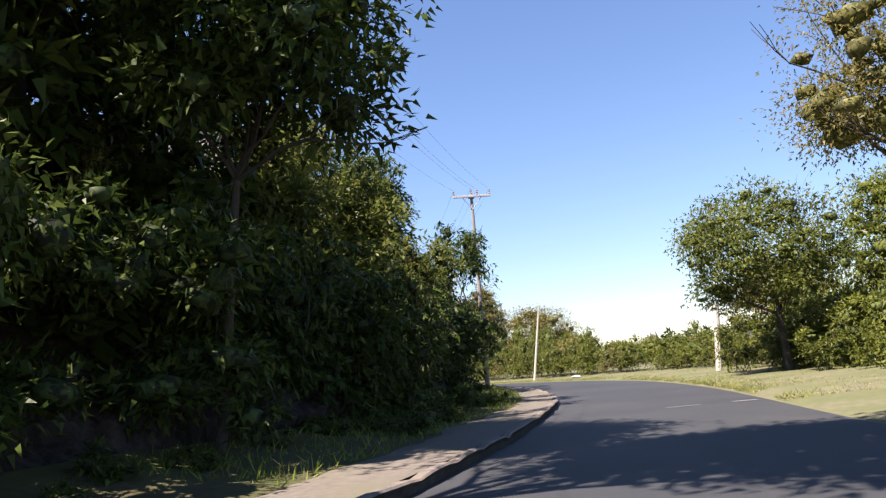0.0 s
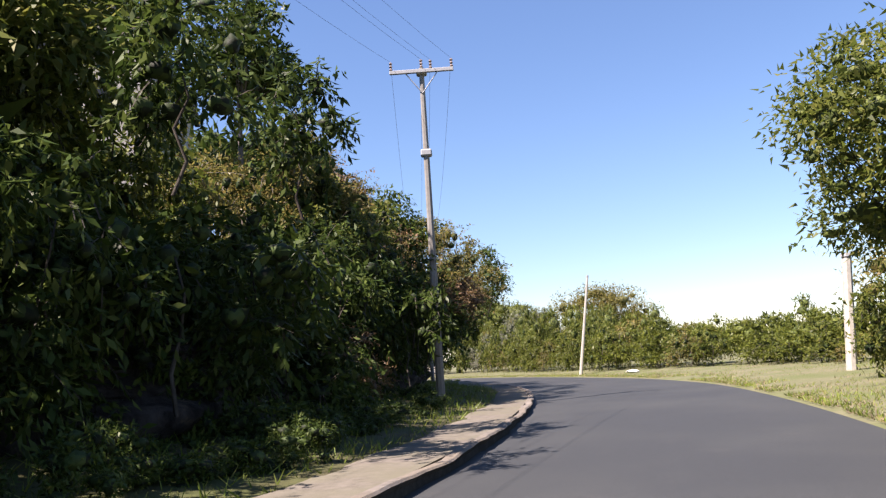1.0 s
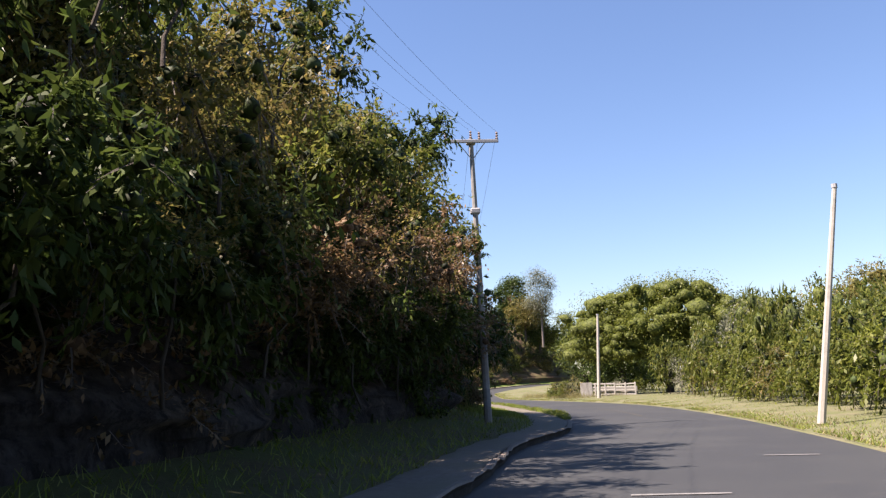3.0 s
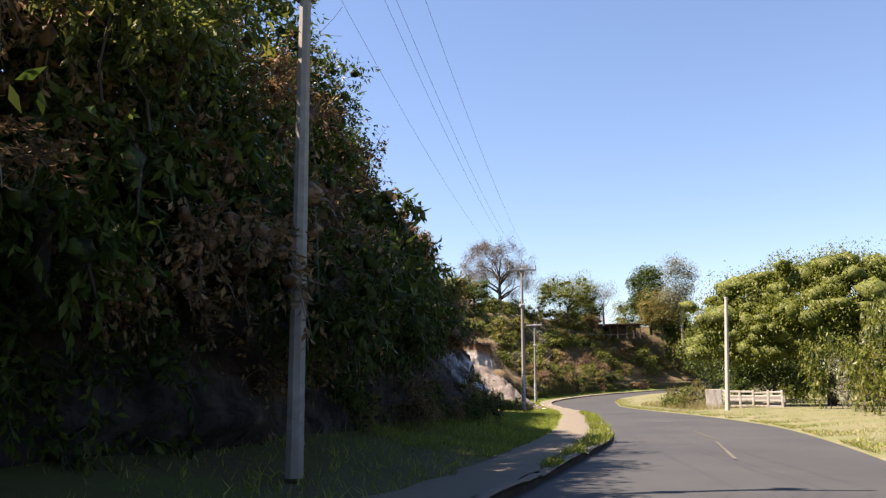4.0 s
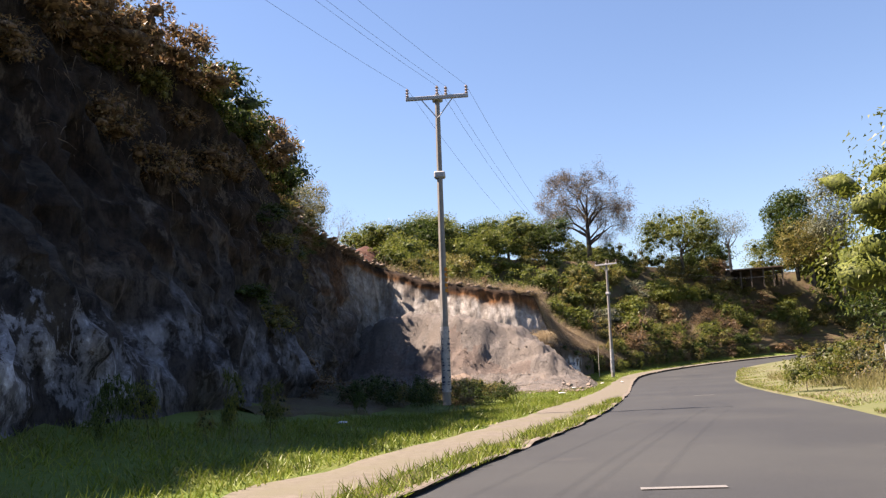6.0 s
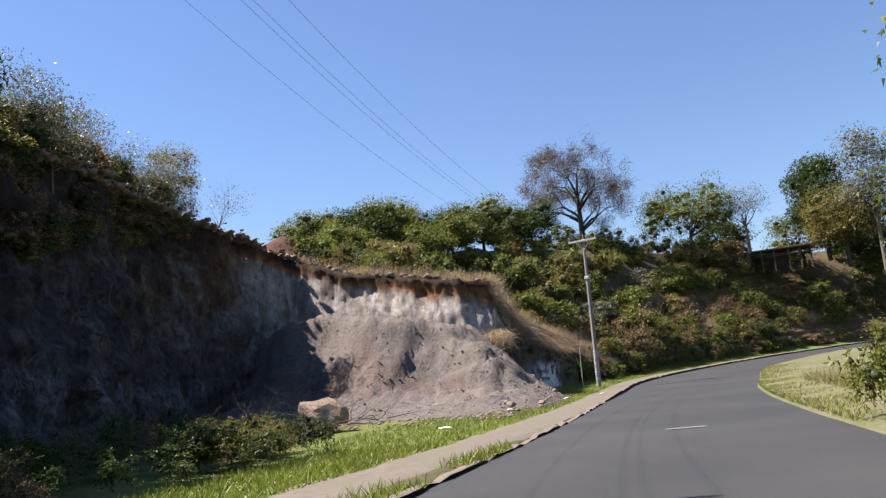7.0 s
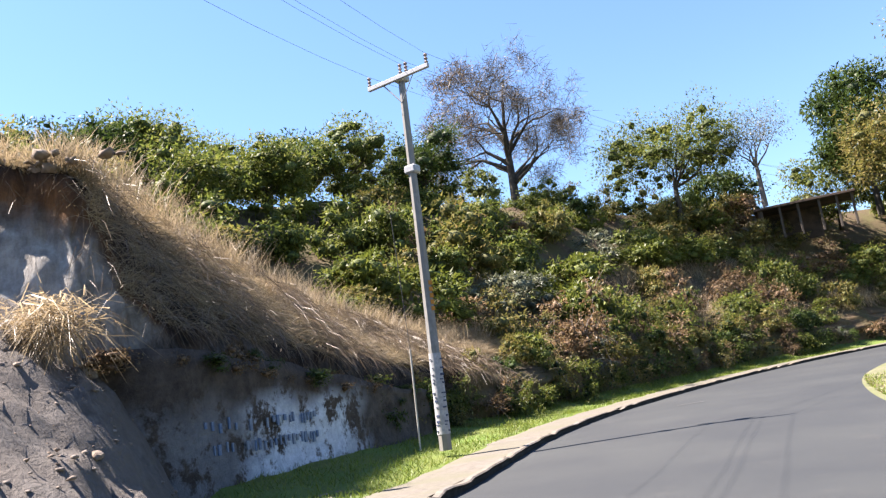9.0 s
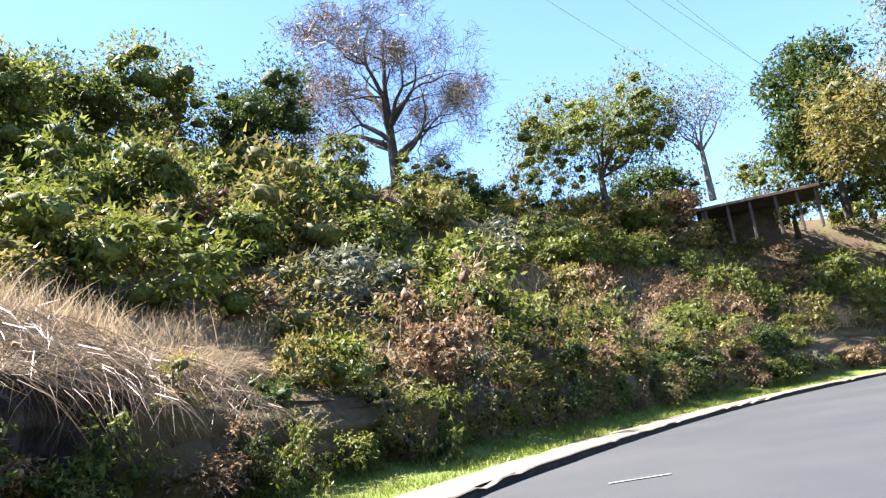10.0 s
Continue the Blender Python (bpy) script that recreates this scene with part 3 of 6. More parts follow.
def bank_row(y):
    c, n = kerb_at(y)
    d0, z0, wf, h, dp, hp = bank_at(y)
    rz = float(road_z(y))
    pts = [(d0 - 0.5, rz - 0.3)] + [(d0 - 0.4 + 0.1 * i, rz + z0 - 0.5 + 0.12 * i) for i in range(4)]
    for i in range(41):
        f = i / 40
        pts.append((d0 + wf * face_lean(y, f), rz + z0 + (h - rz - z0) * f))
    for f in (0.06, 0.15, 0.3, 0.5, 0.75, 1.0):
        pts.append((d0 + wf + (dp - d0 - wf) * f, h + (hp - h) * f))
    pts += [(dp + 15, hp + 1), (dp + 42, hp + 2), (dp + 80, -0.8)]
    out = []
    for k, (d, z) in enumerate(pts):
        p = plan(y, d)
        if 5 <= k < 46:
            q = (p[0], p[1], z)
            flute = noise.noise(Vector((p[0] * 1.1, p[1] * 1.1, z * 0.18)))
            amp = min(1.0, (k - 4) / 4) * min(1.0, (46 - k) / 2)
            push = amp * (0.7 * fbm(q, 0.3) + 0.5 * flute + 0.32 * fbm(q, 0.9, 6) + 0.3 * abs(fbm((q[0], q[1], z * 0.5), 1.8, 3)) + 0.26 * fbm((q[0], q[1], z * 0.55), 3.2, 4) - 0.06)
            z += 0.12 * fbm(q, 0.8, 2) * amp
            push *= float(np.interp(y, [157.5, 158.2, 165, 167], [1, 0.35, 0.35, 1]))
            turn = float(np.interp(y, [155.6, 156.1, 157.5, 157.9], [0, 1, 1, 0]))
            if turn > 0:
                below = h - z
                rib = abs(noise.noise(Vector((d * 1.5, 3, z * 0.12)))) * 0.35 + noise.noise(Vector((d * 3.0, 9, z * 0.15))) * 0.2
                scallop = 0.22 * max(0.0, noise.noise(Vector((d * 0.45, 6, z * 0.3))) + 0.1)
                lip = float(np.interp(d, [8, 11], [0.15, 0.5])) * max(0.0, 1 - below / (1.0 + 0.6 * noise.noise(Vector((d * 1.2, 1, 0)))))
                push = push * (1 - turn) + turn * amp * (0.35 * fbm(q, 0.4) + 0.6 * rib + scallop - lip - 0.15 + 0.05 * fbm(q, 2.0, 4)) - turn * 1.5 * min(1.0, (k - 4) / 4) * min(1.0, (46 - (k + 0.5)) / 24)
            along = np.array([-n[1], n[0]])
            p = plan(y, d + push * (1 - turn)) - along * push * turn
        elif k >= 46:
            z += 0.35 * fbm((p[0], p[1], 0), 0.4)
        out.append((p[0], p[1], z))
    return out


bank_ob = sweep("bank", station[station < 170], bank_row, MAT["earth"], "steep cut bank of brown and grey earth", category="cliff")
layer, limed, aged_shade, turfed = [], [], [], []
for y in station[station < 170]:
    d0, z0, wf, h, dp, hp = bank_at(y)
    # Faces turned from the sun count as old, so their shade is coloured in.
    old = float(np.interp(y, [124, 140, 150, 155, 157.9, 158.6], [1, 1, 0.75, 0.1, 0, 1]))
    turn_at = float(np.interp(y, [112, 128, 150, 158.5], [0.3, 0.62, 0.62, 0.5]))
    band = float(np.interp(y, [96, 98, 107, 112, 155, 157.5, 163, 165], [0, 1, 1, 0.35, 0, 0.4, 0.4, 0]))
    for k in range(55):
        place = Vector(bank_ob.data.vertices[len(layer)].co)
        uneven = 0.22 * noise.noise(place * 0.22) + 0.14 * noise.noise(place * 0.7)
        f = min(1.0, max(0.0, (k - 5) / 40))
        below = (1 - f) * (h - z0) * float(np.interp(y, [156.8, 157.4, 158.2, 159], [1, 0.8, 0.8, 1]))
        young = float(np.interp(below, [0, 0.35, 0.8, 1.15, 5], [0.85, 0.7, 0.5, 0.3, 0.05]))
        if y > 157.1:
            young = float(np.interp(below, [0, 0.3, 1.0, 1.5, 5], [0.82, 0.62, 0.5, 0.28, 0.05]))
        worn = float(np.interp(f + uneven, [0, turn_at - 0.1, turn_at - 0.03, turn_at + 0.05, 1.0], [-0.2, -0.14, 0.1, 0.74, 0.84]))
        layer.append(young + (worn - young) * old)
        aged_shade.append(old)
        turfed.append(float(np.interp(k, [46, 48], [0, 1])))
        limed.append(band * float(np.interp(f * (h - z0), [0, 0.5, 1.9, 2.6 + 1.6 * noise.noise(Vector((place.x * 0.5, place.y * 0.5, 3)))], [0.5, 1, 1, 0])))
for key, values in (("layer", layer), ("limed", limed), ("aged_shade", aged_shade), ("turfed", turfed)):
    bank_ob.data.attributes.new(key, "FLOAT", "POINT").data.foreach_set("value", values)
sweep("hillside", station[station >= 169.5], bank_row, MAT["hillsoil"], "brown earth hillside under the shrubs", category="hillside")


def verge_row(y):
    c, n = kerb_at(y)
    d0, z0 = bank_at(y)[:2]
    rz = float(road_z(y))
    d1 = walk_edges(y)[1] - 0.25
    out = [(*(c + n * (d1 - 0.1)), rz + kerb_h(y) - 0.12)]
    for f in (0.0, 0.08, 0.2, 0.35, 0.5, 0.65, 0.8, 0.92, 1.06):
        p = c + n * (d1 + (d0 - d1) * f)
        out.append((p[0], p[1], rz + kerb_h(y) - 0.045 + (z0 - 0.12) * f * f + min(1, f * 4) * 0.09 * fbm((p[0], p[1], 0), 0.6)))
    return out


# Soil coloured dark here to stand in for the shade under the hedge.
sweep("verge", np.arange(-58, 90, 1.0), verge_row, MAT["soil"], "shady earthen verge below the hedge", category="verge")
sweep("verge", np.concatenate([np.arange(89, 150, 1.0), np.arange(150, 170, 0.5), np.arange(170, 230, 1.0)]), verge_row, MAT["turf"], "grassy verge between the footpath and the bank", category="verge")



def bay_row(y):
    c, n = kerb_at(y)
    d0, z0 = bank_at(y)[:2]
    d1 = walk_edges(y)[1] - 0.25
    near = float(np.interp(y, [115, 119, 126, 134, 141], [d0 - 1.2, 6.4, 7.6, 8.0, 8.5]))
    out = []
    for k, d in enumerate(np.linspace(near + 0.7 * noise.noise(Vector((y * 0.6, 0, 4))), d0 + 0.3, 12)):
        f = (d - d1) / (d0 - d1)
        p = c + n * d
        out.append((p[0], p[1], kerb_h(y) - 0.045 + (z0 - 0.12) * f * f + 0.09 * fbm((p[0], p[1], 0), 0.6) + 0.16 * fbm((p[0], p[1], 6), 0.9, 5) + (0.06 if k else -0.25)))
    return out


sweep("bay_floor", np.arange(115, 146, 0.4), bay_row, MAT["hillsoil"], "bare brown earth floor of the quarry bay", category="ground")

# ---------------------------------------------------------------- plants
def blades_mesh(name, roots, ways, lengths, widths, material, bend=0.35, segs=2):
    """Many thin tapering blades; each bends over towards its way and down."""
    roots, ways = np.asarray(roots, float), np.asarray(ways, float)
    ways /= np.linalg.norm(ways, axis=1)[:, None]
    k = len(roots)
    side = np.cross(ways, np.random.RandomState(k).normal(size=(k, 3)))
    side /= np.linalg.norm(side, axis=1)[:, None] + 1e-9
    rows = []
    for i in range(segs + 1):
        f = i / segs
        mid = roots + ways * (lengths * f)[:, None]
        mid[:, 2] -= bend * lengths * f * f
        w = (widths * (1 - 0.85 * f) / 2)[:, None]
        rows += [mid - side * w, mid + side * w]
    verts = np.stack(rows, 1).reshape(-1, 3)
    m = 2 * (segs + 1)
    base = np.arange(k)[:, None] * m
    faces = np.concatenate([base + np.array([2 * i, 2 * i + 1, 2 * i + 3, 2 * i + 2]) for i in range(segs)])
    return mesh_from(name, verts.tolist(), faces.tolist(), material)


def leaf_arrays(r, base, out, size, slim, droop, vary=0.6, tri=False):
    """Folded pointed leaves at the places base, pointing out and down, their faces turned up."""
    k = len(base)
    a = out * 0.8 + r.normal(size=(k, 3)) * 0.55
    a[:, 2] -= droop
    a /= np.linalg.norm(a, axis=1)[:, None] + 1e-9
    b = np.cross(a, r.normal(size=(k, 3)) * 0.55 + (0, 0, 1.0))
    b /= np.linalg.norm(b, axis=1)[:, None] + 1e-9
    n = np.cross(a, b)
    s = (size * (1 - vary / 2 + vary * r.rand(k)))[:, None]
    tip, mid = base + a * s, base + a * s * 0.45
    if tri:
        v = np.stack([base - b * s * slim * 0.5, base + b * s * slim * 0.5, tip], 1).reshape(-1, 3)
        return v, np.arange(k)[:, None] * 3 + np.array([0, 1, 2])
    v = np.stack([base, mid + b * s * slim / 2 + n * s * 0.09, tip, mid - b * s * slim / 2 + n * s * 0.09], 1).reshape(-1, 3)
    return v, np.arange(k)[:, None] * 4 + np.array([0, 1, 2, 3])


def ico_arrays():
    bm = bmesh.new()
    bmesh.ops.create_icosphere(bm, subdivisions=1, radius=1)
    v = np.array([tuple(x.co) for x in bm.verts])
    f = np.array([[x.index for x in p.verts] for p in bm.faces])
    bm.free()
    return v, f


ICO_V, ICO_F = ico_arrays()


def foliage_arrays(r, centres, radii, leaves, size, slim=0.5, droop=0.35, core=0.62, stray=0.06, tri=False):
    """Clumps of leaves: each a small core, painted dark for the shade inside, under a coat of leaves. Returns verts,
    leaf quads, core triangles.
    """
    centres, radii = np.asarray(centres, float), np.asarray(radii, float)
    k = len(centres)
    share = radii**2 / (radii**2).sum()
    pick = r.choice(k, leaves, p=share)
    d = r.normal(size=(leaves, 3))
    d[:, 2] += 0.25
    d /= np.linalg.norm(d, axis=1)[:, None]
    rad = 0.3 + 0.7 * r.rand(leaves) ** 0.6 + np.where(r.rand(leaves) < stray * 1.5, 0.3 * r.rand(leaves), 0)
    form = np.stack([0.7 + 0.7 * r.rand(k), 0.7 + 0.7 * r.rand(k), 0.5 + 0.45 * r.rand(k)], 1)
    base = centres[pick] + d * (rad * radii[pick])[:, None] * form[pick]
    lv, lf = leaf_arrays(r, base, d, size, slim, droop, 0.6, tri)
    if core <= 0:
        return lv, lf, np.zeros((0, 3), int)
    wob = 1 + 0.2 * r.normal(size=(k, len(ICO_V), 1))
    cv = (centres[:, None] + ICO_V[None] * wob * (core * radii)[:, None, None] * form[:, None]).reshape(-1, 3)
    cf = (np.arange(k)[:, None, None] * len(ICO_V) + ICO_F[None]).reshape(-1, 3) + len(lv)
    return np.concatenate([lv, cv]), lf, cf


def crown_clumps(r, radii, clumps, flat=0.4, hollow=0.55, small=0.14, big=0.34):
    """Clump places over an uneven crown, and their sizes."""
    d = r.normal(size=(clumps, 3))
    d /= np.linalg.norm(d, axis=1)[:, None]
    d[:, 2] = np.where(d[:, 2] < -flat, -flat * r.rand(clumps), d[:, 2])
    rad = np.clip(hollow + (1 - hollow) * r.rand(clumps) ** 0.6 + 0.08 * r.normal(size=clumps), 0.15, 1.08)
    size = (small + (big - small) * r.rand(clumps) ** 1.6) * (sum(radii) / 3)
    return d * rad[:, None] * (np.array(radii) - size.mean() * 0.5), size


def tubes_mesh(name, segs, material, sides=5):
    """Tapered tubes for segments (a, b, radius at a, radius at b)."""
    verts, faces = [], []
    for a, b, ra, rb in segs:
        a, b = Vector(a), Vector(b)
        q = (b - a).to_track_quat("Z", "Y")
        base = len(verts)
        for p, r in ((a, ra), (b, rb)):
            for i in range(sides):
                t = 2 * math.pi * i / sides
                verts.append(p + q @ Vector((math.cos(t) * r, math.sin(t) * r, 0)))
        for i in range(sides):
            j = (i + 1) % sides
            faces.append((base + i, base + j, base + sides + j, base + sides + i))
    return mesh_from(name, verts, faces, material, True)


def chain_mesh(name, knots, material, sides=5):
    """One unbroken tapered tube through knots (point, radius)."""
    verts, faces = [], []
    for p, r in knots:
        verts += [Vector(p) + Vector((math.cos(2 * math.pi * i / sides) * r, math.sin(2 * math.pi * i / sides) * r, 0)) for i in range(sides)]
    for k in range(len(knots) - 1):
        for i in range(sides):
            j = (i + 1) % sides
            faces.append((k * sides + i, k * sides + j, (k + 1) * sides + j, (k + 1) * sides + i))
    faces.append(tuple((len(knots) - 1) * sides + i for i in range(sides)))
    return mesh_from(name, verts, faces, material, True)


def branches(rng, start, way, length, radius, depth, out, tips, spread=0.6, up=0.15, kinds=(2, 3)):
    """A branching limb, written into out; its ends go into tips."""
    p, d, steps = Vector(start), Vector(way).normalized(), 3
    r = radius
    for _ in range(steps):
        d = (d + Vector((rng.gauss(0, 0.16), rng.gauss(0, 0.16), rng.gauss(0, 0.1) + up * 0.3))).normalized()
        q = p + d * length / steps
        r2 = r * 0.86
        out.append((p, q, r, r2))
        p, r = q, r2
    if depth == 0:
        tips.append(p)
        return
    for _ in range(rng.choice(kinds)):
        turn = Vector((rng.gauss(0, spread), rng.gauss(0, spread), rng.gauss(0, spread * 0.6) + up))
        branches(rng, p, d + turn, length * rng.uniform(0.6, 0.82), r * rng.uniform(0.55, 0.75), depth - 1, out, tips, spread, up, kinds)


SHRUBS = {}


def keep_shrub(kind, v, sets, mats, seed):
    """Stores a shrub's arrays and its meshes under its kind."""
    rng = random.Random(seed)
    knots, at = [], Vector((0, 0, -0.35))
    for k in range(5):
        knots.append((at.copy(), 0.022 - 0.003 * k))
        at += Vector((rng.gauss(0, 0.09), rng.gauss(0, 0.09), 0.34))
    SHRUBS.setdefault(kind, []).append((v, sets, mats, fast_mesh("foliage", v, sets, mats), chain_mesh("stem", knots, MAT["bark"], 4)))


def shrub_arrays(kind, leaf, core, seed, leaves=2100, size=0.11, clumps=15, slim=0.46, droop=0.35, big=0.46, stray=0.08):
    """A plain shrub about one metre in radius, standing on z = 0, for the depth of a thicket."""
    r = np.random.RandomState(seed)
    c, s = crown_clumps(r, (1, 1, 1), clumps, 0.5, 0.35, 0.26, big)
    c[:, 2] += 0.8
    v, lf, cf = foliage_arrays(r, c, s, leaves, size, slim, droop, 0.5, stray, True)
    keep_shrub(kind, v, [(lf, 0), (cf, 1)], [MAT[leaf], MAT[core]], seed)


def spray_arrays(kind, leaf, core, seed, twigs=150, per=13, size=0.1, slim=0.42, droop=0.5, clumps=14, bark="bark", woody=0.5, width=0.010, sprigs=0.1, inner=0.3):
    """A shrub of the same size, built of arching twigs with leaves along them, sprigs that stick out, and bare wood that shows."""
    r = np.random.RandomState(seed)
    c, s = crown_clumps(r, (1, 1, 1), clumps, 0.5, 0.4, 0.24, 0.44)
    c[:, 2] += 0.8
    pick = r.choice(clumps, twigs, p=s**1.5 / (s**1.5).sum())
    d = r.normal(size=(twigs, 3))
    d += 0.7 * (c[pick] - (0, 0, 0.7))
    d[:, 2] += 0.25
    d /= np.linalg.norm(d, axis=1)[:, None]
    reach = s[pick] * (0.85 + 0.5 * r.rand(twigs)) * np.where(r.rand(twigs) < sprigs, 1.7, 1.0)
    sag = (0.15 + 0.45 * r.rand(twigs)) * reach
    start = c[pick] + d * 0.1

    def along(f, k):
        p = start[k] + d[k] * (reach[k] * f)[:, None]
        p[:, 2] -= sag[k] * f * f
        return p

    k = np.repeat(np.arange(twigs), per)
    f = np.clip((np.tile(np.arange(per), twigs) + r.rand(twigs * per)) / per, 0.12, 1.0)
    side = np.cross(d[k], r.normal(size=(len(k), 3)))
    side /= np.linalg.norm(side, axis=1)[:, None] + 1e-9
    lv, lf = leaf_arrays(r, along(f, k) + side * 0.015, d[k] * 0.55 + side * 0.8, size, slim, droop, 0.8)
    bare = np.arange(int(twigs * woody))
    rows = []
    for g in (0.0, 0.5, 1.0):
        p = along(np.full(len(bare), g), bare)
        w = np.cross(d[bare], (0.3, 0.2, 1.0))
        w *= (width * (1 - 0.7 * g) / (np.linalg.norm(w, axis=1) + 1e-9))[:, None]
        rows += [p - w, p + w]
    tv = np.stack(rows, 1).reshape(-1, 3)
    tf = np.concatenate([np.arange(len(bare))[:, None] * 6 + np.array([2 * i, 2 * i + 1, 2 * i + 3, 2 * i + 2]) for i in (0, 1)]) + len(lv)
    # Cores in a darker material, colouring in the shade deep inside.
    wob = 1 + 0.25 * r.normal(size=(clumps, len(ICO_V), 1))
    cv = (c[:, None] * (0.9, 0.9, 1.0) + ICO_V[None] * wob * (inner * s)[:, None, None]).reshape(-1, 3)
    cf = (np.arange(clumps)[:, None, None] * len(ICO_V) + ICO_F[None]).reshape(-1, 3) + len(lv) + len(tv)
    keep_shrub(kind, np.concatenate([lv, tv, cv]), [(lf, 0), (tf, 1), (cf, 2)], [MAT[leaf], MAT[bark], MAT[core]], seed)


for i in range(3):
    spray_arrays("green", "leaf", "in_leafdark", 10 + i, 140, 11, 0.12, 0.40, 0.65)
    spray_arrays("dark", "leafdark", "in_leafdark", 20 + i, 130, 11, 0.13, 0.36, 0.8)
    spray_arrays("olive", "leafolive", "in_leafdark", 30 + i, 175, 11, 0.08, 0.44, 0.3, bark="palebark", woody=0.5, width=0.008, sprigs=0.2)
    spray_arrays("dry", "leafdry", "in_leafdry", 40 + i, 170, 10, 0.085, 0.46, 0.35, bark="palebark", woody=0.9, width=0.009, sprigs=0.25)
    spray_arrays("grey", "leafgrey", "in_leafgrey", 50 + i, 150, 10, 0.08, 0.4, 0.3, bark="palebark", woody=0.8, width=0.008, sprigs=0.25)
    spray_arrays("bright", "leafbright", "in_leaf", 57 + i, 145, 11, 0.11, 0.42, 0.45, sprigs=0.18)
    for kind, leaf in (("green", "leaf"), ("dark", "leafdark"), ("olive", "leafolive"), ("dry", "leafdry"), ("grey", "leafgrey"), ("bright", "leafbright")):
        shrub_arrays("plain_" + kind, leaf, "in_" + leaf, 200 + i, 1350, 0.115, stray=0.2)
spray_arrays("red", "leafred", "in_leafdark", 60, 90, 10, 0.09, 0.6, 0.3)
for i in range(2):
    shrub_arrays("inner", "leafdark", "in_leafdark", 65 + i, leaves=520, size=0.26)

SHRUB_LABEL = {"green": "leafy green shrub on the roadside bank", "dark": "dense dark green broad-leaved shrub", "olive": "fine-leaved olive green shrub",
               "dry": "withered shrub with brown leaves", "grey": "thin grey-green twiggy shrub", "red": "shrub covered in red flowers", "bright": "sunlit yellow-green shrub by the road"}


def shrub_pose(at, scale, rng, tall):
    return Matrix.LocRotScale(at, Euler((rng.gauss(0, 0.08), rng.gauss(0, 0.08), rng.uniform(0, 6.28))), (scale * rng.uniform(0.85, 1.15), scale * rng.uniform(0.85, 1.15), scale * tall))


def shrub(kind, at, scale, rng, group="shrubs on the bank", tall=1.0, label=""):
    proto = rng.choice(SHRUBS[kind])
    top = empty("shrub", at, label or SHRUB_LABEL[kind], "shrub", group)
    top.matrix_basis = shrub_pose(at, scale, rng, tall)
    part("foliage", proto[3], top)
    part("stem", proto[4], top)
    return top


def thicket(name, plants, label, rng, fine=False):
    """Undergrowth that nobody could count: many shrubs joined into one object."""
    verts, sets, mats, count = [], [], [], 0
    for kind, at, scale, tall in plants:
        v, parts, ms, _, _ = rng.choice(SHRUBS[kind if fine or kind == "inner" else "plain_" + kind])
        m = np.array(shrub_pose(at, scale, rng, tall))
        w = v @ m[:3, :3].T + m[:3, 3]
        for f, j in parts:
            if ms[j] not in mats:
                mats.append(ms[j])
            sets.append((f + count, mats.index(ms[j])))
        verts.append(w)
        count += len(w)
    return tagged(new(name, fast_mesh(name, np.concatenate(verts), sets, mats)), label, "undergrowth", kind="stuff")


def tree(at, height, radii, label, material="leaf", seed=1, leaves=7000, size=0.26, clumps=60, trunk=0.2, fork=0.45, flat=0.35, slim=0.5, droop=0.35,
         hollow=0.5, bark="bark", lean=(0, 0), depth=2, name="tree", group="", core=0.62, big=0.42, small=0.17, stray=0.06):
    """A tree: tapered trunk with limbs, and a crown of leaf clumps at its top."""
    rng, r = random.Random(seed), np.random.RandomState(seed)
    top = empty(name, at, label, "tree", group)
    centre = Vector((lean[0], lean[1], height - radii[2]))
    segs, tips = [], []
    foot = Vector((0, 0, -0.4))
    crotch = Vector((lean[0] * 0.4, lean[1] * 0.4, height * fork))
    for k in range(4):
        a, b = foot.lerp(crotch, k / 4), foot.lerp(crotch, (k + 1) / 4)
        segs.append((a, b, trunk * (1.25 - 0.12 * k), trunk * (1.13 - 0.12 * k)))
    c, s = crown_clumps(r, radii, int(clumps * 1.5), flat, hollow, small, big)
    c += np.array(centre)
    for k in range(7):
        goal = Vector(c[k % len(c)])
        branches(rng, crotch, goal - crotch, (goal - crotch).length * 0.5, trunk * 0.45, depth, segs, tips, 0.5, 0.1)
    part("trunk", tubes_mesh("trunk", segs, MAT[bark], 5 if trunk > 0.15 else 4), top)
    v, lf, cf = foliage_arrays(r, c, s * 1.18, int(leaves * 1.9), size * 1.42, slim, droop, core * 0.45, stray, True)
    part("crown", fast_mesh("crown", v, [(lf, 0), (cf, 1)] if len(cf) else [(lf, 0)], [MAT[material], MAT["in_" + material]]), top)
    return top


